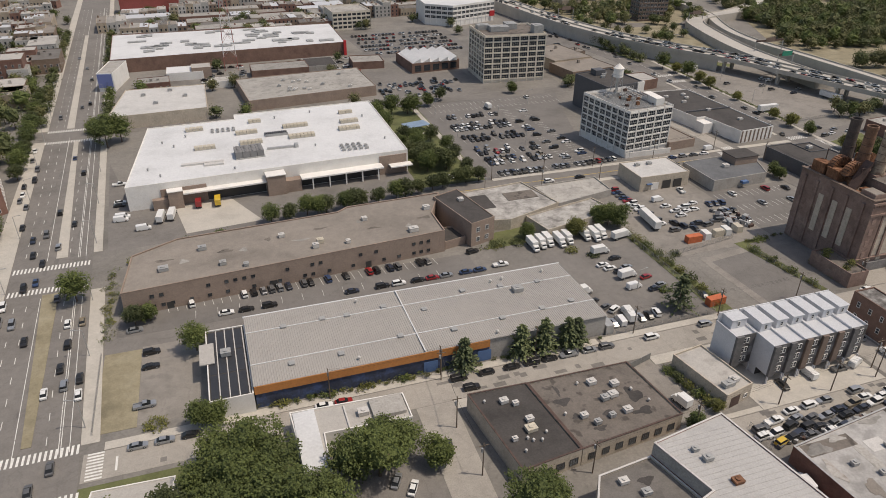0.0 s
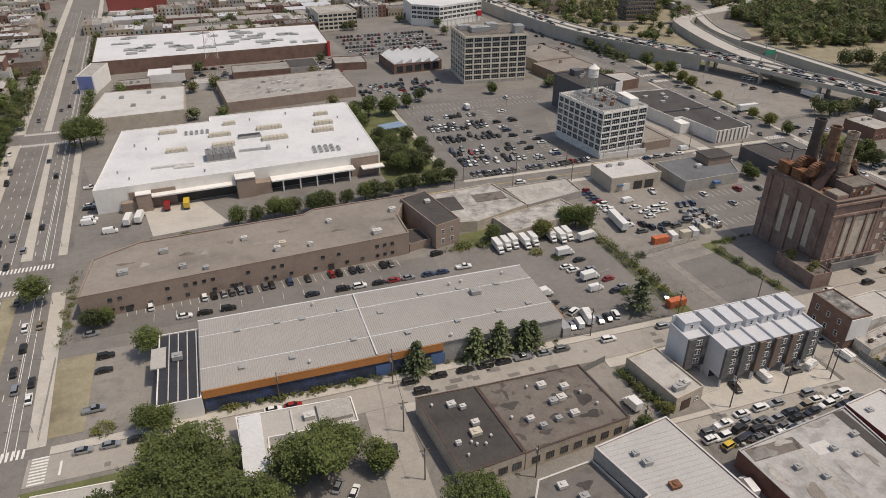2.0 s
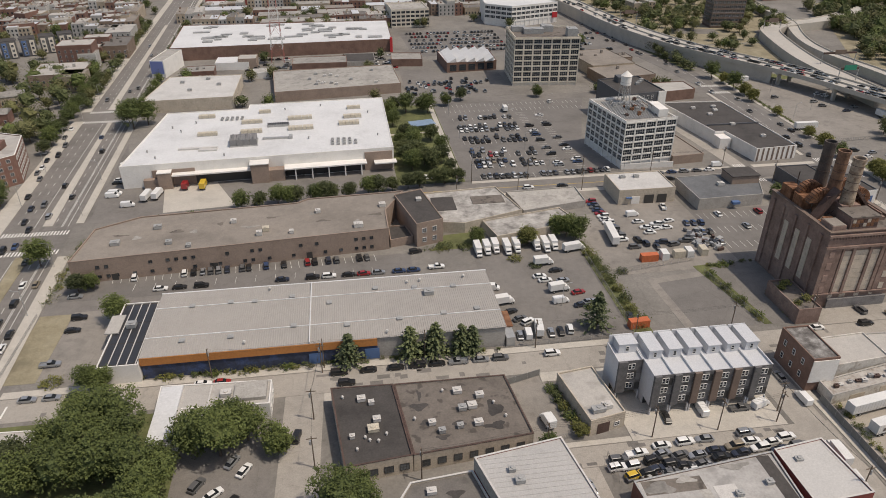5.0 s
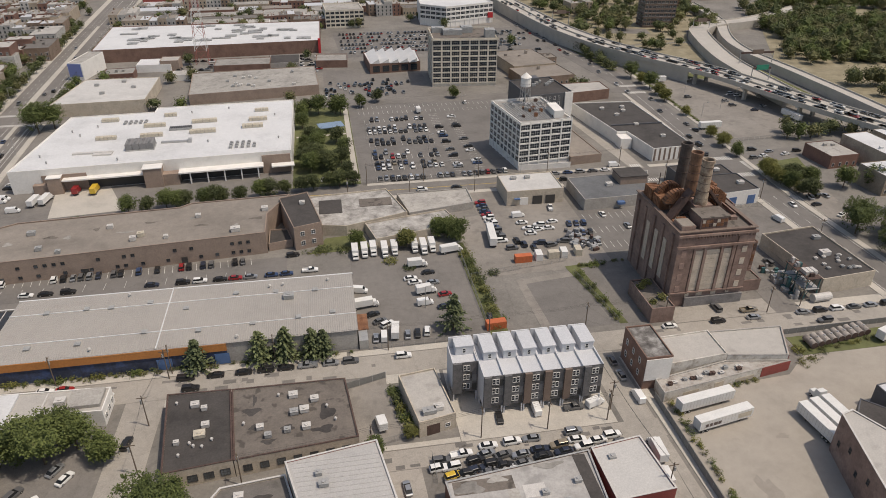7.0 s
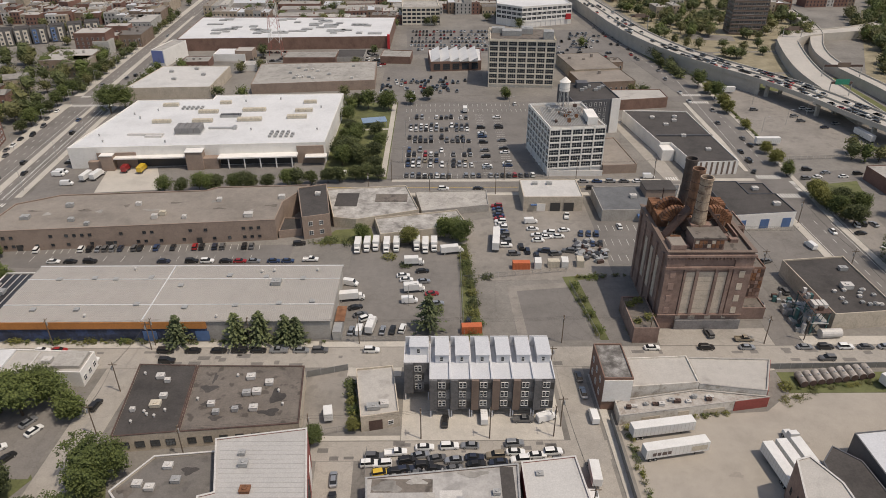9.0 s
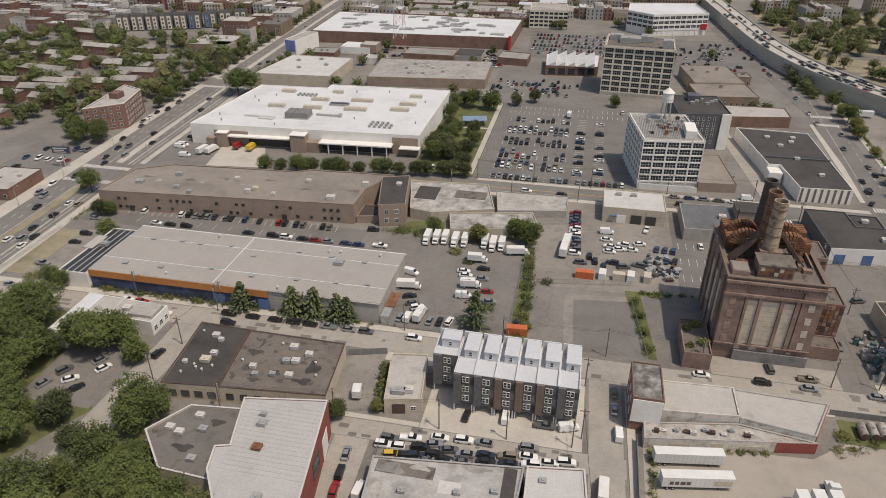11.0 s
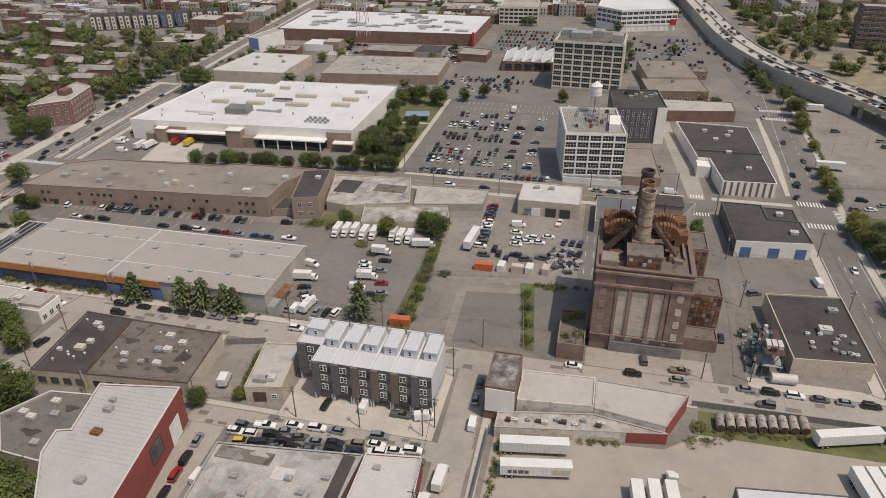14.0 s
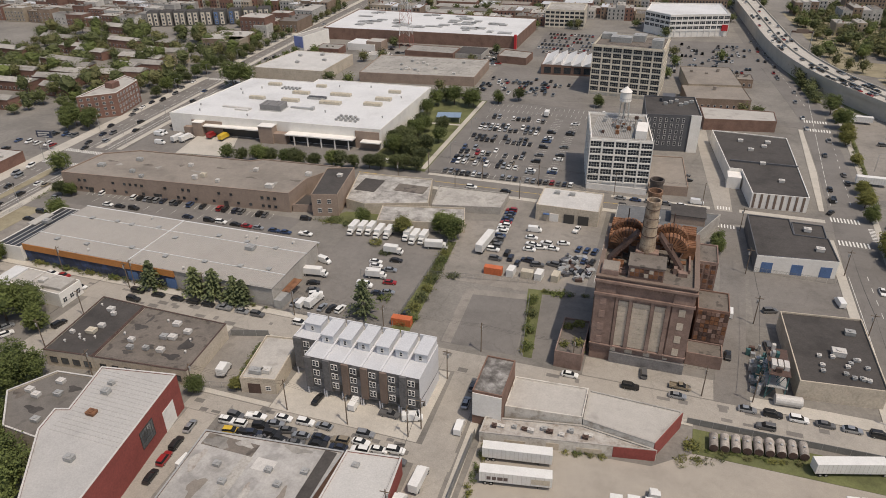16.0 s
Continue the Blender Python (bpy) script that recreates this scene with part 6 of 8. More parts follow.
for y, c in ((111, "silver"), (105, "black"), (100, "red"), (94.5, "black")):
    car(-29 + (111 - y) * 0.08, y, 95, None, c)
car(-22.5, 101, 85, "van", "white")
car(-94.5, 136, 80, "suv", "black")
for x, y, a, s, c in ((-3, 129.5, 85, "sedan", "black"), (7, 131, 90, "van", "white"), (17, 130, 0, "pickup", "grey"), (23, 130.5, 20, "van", "white")):
    car(x, y, a, s, c, 0.1)
# salvage yard
for x, y, c in ((-20, 117.8, "grey"), (-21, 115.6, "white"), (-18, 115.5, "white"), (-12, 116.6, "black"), (-18, 112.7, "yellow"), (-12.5, 113.6, "navy"), (-1, 116.6, "silver"), (4, 117.4, "navy"), (9, 118, "tan"), (14, 119, "white"), (4.3, 115.3, "black"), (9.5, 115.8, "navy"), (14.8, 116.6, "white"), (19, 118, "white"), (23, 119, "white"), (-1, 114, "grey"), (-5.5, 114, "black"), (19.2, 115.4, "navy"), (-8, 115, "black")):
    car(x, y, crng.choice((5, 185, 0, 12)), None, c)
car(-15, 119, 5, "pickup", "white")
car(-2, 121, 3, "suv", "white")
car(14, 121.8, 3, "suv", "silver")
box_truck(-33, 132, 100, 5.5)
box_truck(31.5, 112, 88, 8)
box_truck(29.5, 104, 88, 6.5)
car(-8, 120.7, 2, "sedan", "white")
car(3, 121.2, 178, "sedan", "silver")
for x, y, c in ((-5, 117.2, "grey"), (-9, 118.2, "silver"), (-15.6, 112.9, "black"), (-9.5, 112.4, "grey"), (0.5, 112.5, "navy"), (24.5, 116, "grey"), (-3.5, 112.2, "white")):
    car(x, y, crng.choice((5, 185, 0, 12)), None, c)
scrap_rnd = random.Random(17)
bm = bmesh.new()
for i in range(90):
    w = scrap_rnd.uniform(0.25, 0.9)
    box(bm, -w, w, -w * 0.6, w * 0.6, 0, scrap_rnd.uniform(0.3, 1.1), scrap_rnd.randrange(4), pose(scrap_rnd.uniform(-20, 13), scrap_rnd.uniform(111.6, 113.6), 0.02, scrap_rnd.uniform(-12, 12), scrap_rnd.uniform(-12, 12), scrap_rnd.uniform(0, 180)))
tagged(part("scrap_heap", bm, [UNIT_GREY, RUST_DARK, STEEL, WALL_DARK]), "loose car parts heaped along a salvage yard", "scrap", kind="stuff")
# truck yard
for i, x in enumerate((-34, -30.6, -27.4, -23.4, -19.8, -12.4, -9.2, -6)):
    box_truck(x, 218.6 + (i % 3) * 0.7, -90, 7.2 if i % 3 else 8.0)
box_truck(0.5, 215.5, 10, 8.5)
box_truck(-13, 207.5, 3, 7)
box_truck(-33, 185.5, 8, 9)
box_truck(-25, 170, 82, 8)
box_truck(-12.5, 190.4, 8, 7)
for x, y, a, s, c in ((-34, 194.5, -15, "van", "white"), (-31, 180.5, 20, "sedan", "black"), (-29, 176.5, 20, "sedan", "grey"), (-27, 174.5, 30, "suv", "white"), (-16.5, 199.5, 5, "sedan", "white"), (-15.3, 196.8, 5, "sedan", "white"), (-10, 202.4, 5, "sedan", "black"), (-9.5, 195.8, 8, "sedan", "silver"), (-13, 194, 5, "sedan", "black"), (-6.7, 188.2, 10, "sedan", "red"), (-13.8, 184, 5, "van", "white"), (-8, 181, 5, "sedan", "navy"), (-5, 182.5, 10, "sedan", "silver"), (-28.5, 168.5, 85, "van", "white"), (-31, 168.2, 85, "sedan", "silver"), (-21.5, 168.3, 85, "sedan", "silver"), (-18.5, 168.5, 85, "sedan", "black"), (-15.5, 169, 80, "suv", "white"), (4.8, 173, 80, "sedan", "navy")):
    car(x, y, a, s, c)
trailer(17, 222, 84, 13)
# garage yard
for i, y in enumerate(np.arange(220, 254, 2.75)):
    car(20.6 - (y - 220) * 0.03, y, crng.choice((0, 180)), None, crng.choice(("white", "silver", "blue", "red", "white", "grey")))
for x, y in ((32, 233), (33, 228), (38, 230), (33, 224), (44, 232), (36.5, 226.5), (41, 227)):
    car(x, y, crng.choice((0, 10, 170)), None, "white")
car(32, 239, 5, "van", "white")
car(47, 244, 80, "pickup", "white")
for x, y in ((23, 214), (28, 216), (34, 216), (38, 214), (31, 213), (26, 219), (43, 216)):
    car(x, y, crng.choice((0, 10, 170, 90)), None, crng.choice(("black", "grey", "white", "navy")))
for i in range(9):
    car(50 + (i % 3) * 2.9, 213 + (i // 3) * 8 + crng.random(), 80, None, crng.choice(("grey", "blue", "black", "silver")))
for x, y in ((66, 235), (83, 235), (72, 224), (86, 223), (78, 212), (88, 211.5), (92, 233)):
    car(x, y, 90, None, crng.choice(("black", "white", "silver", "red")))
# avenue traffic and kerbside
for x, y in ((-203, 246), (-206, 243), (-210, 233), (-205.5, 222), (-209.5, 224), (-200.5, 212), (-195, 234), (-190, 218), (-186, 218), (-188.5, 207), (-189, 196), (-187, 188), (-183.5, 190), (-191.5, 186), (-183, 183), (-186, 158), (-189.5, 152), (-184, 146), (-207, 266), (-203, 259), (-209, 278), (-205, 281), (-214.5, 290), (-218, 337), (-219, 350), (-207.5, 447), (-201, 415), (-211, 441), (-219.5, 424), (-216.5, 309), (-199.5, 270), (-196.5, 288), (-203, 300), (-221, 331), (-220, 316), (-220, 322), (-223, 362), (-224, 375), (-212, 500), (-218, 530), (-226, 560), (-205, 360), (-199, 340)):
    car(x + 3.4 + (y - 150) * 0.008, y, 94 if x > -192 - 0.075 * (y - 150) else -86, None, None, 0.07)
for x, y, a, s, c in ((-167, 208.5, 5, "sedan", "silver"), (-162, 196, 5, "suv", "black"), (-162, 189.4, 5, "sedan", "black"), (-163, 173.5, 3, "pickup", "silver"), (-175.5, 286, 0, "van", "white"), (-175, 288.5, 0, "van", "white"), (-167, 276, 5, "van", "white"), (-177, 300, 3, "sedan", "black"), (-177, 303, 3, "sedan", "white"), (-178.5, 322, 3, "pickup", "white"), (-118, 118, 70, "sedan", "silver"), (-112, 121, 40, "sedan", "white"), (-108, 118, 60, "sedan", "black"), (-106, 127, 60, "sedan", "white"), (-109, 130, 60, "sedan", "silver"), (-116, 124, 60, "suv", "grey")):
    car(x, y, a, s, c)
box_truck(-147, 291, 88, 6, "red")
box_truck(-139.6, 291, 88, 7.5, "yellow")
box_truck(-161, 283, 82, 9)
box_truck(-157, 284, 82, 9)
for x, y, a in ((175, 375, 5), (193, 364, 10), (193, 356, 0), (204, 377, 0), (206, 373, 0), (201, 346, 5), (210, 352, 10)):
    car(x, y, a)
trailer(160, 322, 0, 12)
trailer(213, 330, 95, 14)
trailer(170, 408, 0, 12)
for x, y, a, s, c in ((133, 219, 100, "van", "white"), (112, 208, 20, "suv", "grey"), (100, 203, 88, "van", "white"), (99, 181, 88, "sedan", "black"), (110, 189, 95, "suv", "grey"), (140, 288, 60, "sedan", "black"), (144, 168, 90, "sedan", "white"), (147, 230, -90, "sedan", "white"), (142, 300, 92, "suv", "black"), (151, 330, 92, "sedan", "grey"), (90, 281.9, 0, "van", "white"), (84, 300, 40, "sedan", "red"), (86, 304, 40, "sedan", "black"), (85, 309, 40, "sedan", "grey"), (165, 290, 0, "suv", "black"), (178, 282, 10, "sedan", "white"), (186, 285, 8, "suv", "black"), (172, 286.2, 10, "sedan", "silver"), (160, 280, 10, "suv", "grey"), (166, 281.5, 10, "sedan", "white"), (159, 235.5, 80, "suv", "white"), (162, 236.4, 80, "suv", "black"), (157, 228.7, 8, "sedan", "black"), (166, 236, 100, "sedan", "silver"), (166.5, 222, 85, "suv", "black"), (161, 218.5, 30, "sedan", "white")):
    car(x, y, a, s, c)
for i, x in enumerate((60, 66, 72, 78, 84)):
    car(x, 279.0 - 1.6, 0, None, None, 0.055)
for x, c in ((-2, "white"), (13, "black"), (38, "grey"), (62, "black")):
    car(x, 270, 0, None, c, 0.06)
for i, (x, y) in enumerate(((-217, 272), (-220, 272.4), (-223.2, 272), (-229, 271.6), (-232, 272), (-218, 258), (-221, 258), (-227, 257.6), (-233, 258), (-238, 270), (-240, 258), (-236, 247))):
    car(x, y, 92 if i % 2 else -88, None, None)
# dirt yard trailers
trailer(51.0, 125.3, 9, 16.2, "white semi-trailer beside a shed in a dirt yard")
acme = trailer(52.2, 118.4, 10, 16.2, "white semi-trailer with faded lettering in a dirt yard")
for i, x in enumerate((-6.4, -5.2, -4.0, -2.6)):
    part("lettering_bar", box(bmesh.new(), x, x + (1.2 if i == 2 else 0.9), -1.35, -1.331, 1.9, 2.9), plain("lettering_paint", (0.12, 0.09, 0.08), 0.7), acme, "dark faded lettering bar")
part("logo_patch", box(bmesh.new(), 3.5, 7.6, -1.35, -1.331, 1.8, 3.3), UNIT_TAN, acme, "faded brown picture patch")
trailer(123.5, 144.3, 17, 16, "white semi-trailer hitched to a tractor")
tractor(133.6, 147.4, 17)
for i in range(3):
    trailer(123.4 + i * 3.1, 125.4 + i * 0.6, -80, 16)
trailer(74.8, 112.8, 96, 12)
trailer(78.4, 113.6, 96, 12)
trailer(82.0, 114.6, 96, 11)
tractor(82.2, 122.0, 96)
# storage tanks
tank = thing("storage_tank", "weathered white horizontal storage tank on cradles", "tank", (94.6, 144.0, 0.08), group="row of storage tanks")
part("shell", tube(bmesh.new(), (0, -2.2, 1.35), (0, 2.2, 1.35), 1.05, seg=18), surface("tank_paint", (0.33, 0.295, 0.26), 0.7, 0.5, 0.8, 4.0, rand=0.2), tank, smooth=False)
for y in (-2.25, 2.2):
    part("end_cap", tube(bmesh.new(), (0, y, 1.35), (0, y + 0.05, 1.35), 0.98, seg=18), RUST_DARK, tank)
for y in (-1.6, 1.6):
    part("cradle", box(bmesh.new(), -0.9, 0.9, y - 0.15, y + 0.15, 0, 0.6), RUST_DARK, tank)
part("manhole", tube(bmesh.new(), (0, 0, 2.3), (0, 0, 2.65), 0.3, seg=8), STEEL, tank)
for i in range(1, 9):
    copy_thing(tank, pose(94.6 + i * 2.5, 144.0 + i * 0.42, 0.08))


def container(x, y, turn, mat, label, L=6.1):
    e = thing("shipping_container", label, "container", (x, y, 0.03), turn, group="containers")
    bm = bmesh.new()
    n = int(L / 0.25)
    edge = [(-L / 2 + i * L / n, -1.2 + 0.04 * (i % 2)) for i in range(n + 1)]
    prism(bm, edge + [(-x, -y) for x, y in edge], 0, 2.6)
    part("box", bm, mat, e)
    part("door", box(bmesh.new(), L / 2 + 0.002, L / 2 + 0.05, -1.1, 1.1, 0.1, 2.5), mat, e)


container(24.5, 205, 0, ORANGE_BOX, "orange steel container in a yard")
container(5.5, 168, 3, ORANGE_BOX, "orange steel container beside a hedge")
container(30.5, 206, 85, TRUCK_WHITE, "white steel container in a yard", 4)
container(40, 206.5, 85, TRUCK_WHITE, "white steel container in a yard", 4)
container(45.5, 207, 85, UNIT_TAN, "tan steel container in a yard", 4)
container(36, 206, 0, UNIT_TAN, "tan steel container in a yard", 4)
# scrap beside the striped lot
bm = bmesh.new()
for i in range(70):
    s = crng.uniform(0.4, 1.5)
    box(bm, -s, s, -s * 0.6, s * 0.6, 0, crng.uniform(0.4, 1.6), m=pose(crng.uniform(46, 56), crng.uniform(208, 224), 0.02, crng.uniform(-10, 10), crng.uniform(-10, 10), crng.uniform(0, 180)), mat=i % 4)
tagged(part("scrap_heap", bm, [UNIT_GREY, RUST_DARK, STEEL, WALL_DARK]), "heap of scrap metal and parts beside a yard", "scrap", kind="stuff")

# ---- trees ----
def leaf_cloud(bm, rnd, centre, radii, clumps, leaves, size, squash=0.75, mat=0):
    """Many small leaves in clumps on and within an uneven crown."""
    cx, cy, cz = centre
    for _ in range(clumps):
        u, v = rnd.uniform(-1, 1), rnd.uniform(0, 2 * math.pi)
        rr = rnd.uniform(0.55, 1.0) ** 0.6
        s = math.sqrt(1 - u * u)
        wob = 1 + 0.28 * noise.noise(Vector((s * math.cos(v) * 1.7 + cx, s * math.sin(v) * 1.7 + cy, u * 1.7 + cz)))
        px, py, pz = cx + radii[0] * rr * wob * s * math.cos(v), cy + radii[1] * rr * wob * s * math.sin(v), cz + radii[2] * rr * wob * u
        cr = size * rnd.uniform(1.3, 2.5)
        for _ in range(leaves):
            q = Vector((px + rnd.gauss(0, cr * 0.5), py + rnd.gauss(0, cr * 0.5), pz + rnd.gauss(0, cr * 0.4)))
            m = Euler((rnd.uniform(-0.9, 0.9), rnd.uniform(-0.9, 0.9), rnd.uniform(0, 6.3))).to_matrix()
            a = size * rnd.uniform(0.6, 1.3)
            vs = [bm.verts.new(q + m @ Vector((dx * a, dy * a * squash, dz * a))) for dx, dy, dz in ((-0.5, -0.2, 0), (0.1, -0.5, 0.08), (0.55, 0.15, 0), (-0.1, 0.5, 0.08))]
            bm.faces.new(vs).material_index = mat


def crown_core(bm, centre, radii, mat=0, n=7):
    """The dense inner foliage of a crown: a lumpy, uneven mass under the leaves."""
    c = Vector(centre)
    rings = []
    for i in range(1, n):
        th = math.pi * i / n
        ring = []
        for j in range(n + 2):
            ph = math.tau * (j + 0.5 * (i % 2)) / (n + 2)
            d = Vector((math.sin(th) * math.cos(ph), math.sin(th) * math.sin(ph), math.cos(th)))
            k = 0.8 + 0.45 * noise.noise(d * 2.3 + c)
            ring.append(bm.verts.new(c + Vector((d.x * radii[0], d.y * radii[1], d.z * radii[2])) * k))
        rings.append(ring)
    top, low = bm.verts.new(c + Vector((0, 0, radii[2] * 0.8))), bm.verts.new(c - Vector((0, 0, radii[2] * 0.7)))
    m = n + 2
    for j in range(m):
        bm.faces.new((top, rings[0][j], rings[0][(j + 1) % m])).material_index = mat
        bm.faces.new((low, rings[-1][(j + 1) % m], rings[-1][j])).material_index = mat
        for a, b in zip(rings, rings[1:]):
            bm.faces.new((a[j], b[j], b[(j + 1) % m], a[(j + 1) % m])).material_index = mat


def make_tree(seed, h, r, mat, label):
    rnd = random.Random(seed)
    e = thing("tree", label, "tree", (0, 0, -60), group="broadleaf trees")
    bm = bmesh.new()
    th = h * 0.42
    tube(bm, (0, 0, -0.1), (0, 0, th), 0.045 * h * 0.6, 0.03 * h * 0.5, seg=7)
    for i in range(5):
        a = i * 1.26 + rnd.random()
        tube(bm, (0, 0, th * rnd.uniform(0.7, 1.0)), (math.cos(a) * r * 0.55, math.sin(a) * r * 0.55, h * rnd.uniform(0.55, 0.8)), 0.02 * h * 0.5, 0.008 * h, seg=5)
    part("trunk", bm, BARK, e)
    bm = bmesh.new()
    for i in range(6):
        a = i * 1.05 + rnd.random()
        d = r * rnd.uniform(0.25, 0.5)
        leaf_cloud(bm, rnd, (math.cos(a) * d, math.sin(a) * d, h * rnd.uniform(0.42, 0.74)), (r * 0.66, r * 0.66, h * 0.3), 40, 15, 0.42)
    leaf_cloud(bm, rnd, (0, 0, h * 0.72), (r * 0.7, r * 0.7, h * 0.26), 50, 15, 0.42)
    crown_core(bm, (0, 0, h * 0.6), (r * 0.72, r * 0.72, h * 0.3), n=9)
    part("crown", bm, mat, e)
    return e


TREES = [
    make_tree(1, 9, 4.2, LEAF, "broad green street tree with dense crown"),
    make_tree(2, 8, 3.4, LEAF_DARK, "dark green street tree with dense crown"),
    make_tree(3, 11, 5.6, LEAF, "large spreading green tree"),
    make_tree(4, 6, 2.8, LEAF_LIGHT, "small light green tree"),
    make_tree(5, 7, 3.0, LEAF, "small green tree with uneven crown"),
]
trng = random.Random(21)
USED = set()


def tree(x, y, kind, s=1.0, z=0.05):
    m = pose(x, y, z, 0, 0, trng.uniform(0, 360)) @ Matrix.Scale(s * 1.22 * trng.uniform(0.9, 1.12), 4)
    src = TREES[kind]
    if kind not in USED:
        USED.add(kind)
        src.matrix_basis = m
        return
    ob = copy_thing(src, Matrix.Identity(4))
    ob.matrix_basis = m


FAR_CROWNS = bmesh.new()
far_rnd = random.Random(5)


def far_tree(x, y, s=1.0):
    """One of the countless far trees, joined into a single canopy."""
    h = 9.5 * s * far_rnd.uniform(0.85, 1.25)
    r = 4.4 * s * far_rnd.uniform(0.85, 1.2)
    tube(FAR_CROWNS, (x, y, 0), (x, y, h * 0.5), 0.25, 0.15, seg=5, mat=1)
    leaf_cloud(FAR_CROWNS, far_rnd, (x, y, h * 0.6), (r, r, h * 0.4), 62, 7, 0.8, mat=(k := far_rnd.choice((0, 2, 2, 2, 3, 3))))
    crown_core(FAR_CROWNS, (x, y, h * 0.6), (r * 0.86, r * 0.86, h * 0.36), k)


def bush(x, y, r, h, mat=None, label="rounded green shrub beside a fence", z=0.02):
    rnd = random.Random(int(x * 31 + y * 17))
    bm = bmesh.new()
    leaf_cloud(bm, rnd, (0, 0, h * 0.5), (r, r, h * 0.5), int(18 + r * 14), 8, 0.45)
    ob = part("shrub", bm, mat or LEAF)
    ob.matrix_basis = pose(x, y, z)
    tagged(ob, label, "shrub", "shrubs")


def fir(x, y, h, seed):
    rnd = random.Random(seed)
    e = thing("fir_tree", "tall conical green conifer", "tree", (x, y, 0), group="conifers")
    part("trunk", tube(bmesh.new(), (0, 0, -0.1), (0, 0, h * 0.95), 0.22, 0.05, seg=7), BARK, e)
    bm = bmesh.new()
    k = 0
    z = h * 0.14
    while z < h * 0.97:
        f = 1 - (z - h * 0.14) / (h * 0.86)
        rad = h * 0.4 * f ** 0.8 + 0.2
        for i in range(11):
            a = i * 0.571 + k * 0.43 + rnd.uniform(-0.35, 0.35)
            rl = rad * rnd.uniform(0.5, 1.2)
            rise = rnd.uniform(-0.45, 0.45)
            for j in range(7):
                d = rl * (0.25 + 0.75 * j / 6)
                q = Vector((math.cos(a) * d, math.sin(a) * d, z + rise - d * rnd.uniform(0.1, 0.26)))
                m = Euler((rnd.uniform(-0.9, 0.9), rnd.uniform(-0.5, 0.7), a + rnd.uniform(-0.6, 0.6))).to_matrix()
                s = 0.6 * rnd.uniform(0.55, 1.3)
                bm.faces.new([bm.verts.new(q + m @ Vector((dx * s, dy * s, dz * s))) for dx, dy, dz in ((-0.6, -0.5, 0), (0.5, -0.35, -0.1), (0.7, 0.3, -0.15), (-0.4, 0.55, 0))])
        z += h * 0.052
        k += 1
    part("crown", bm, LEAF_FIR, e)


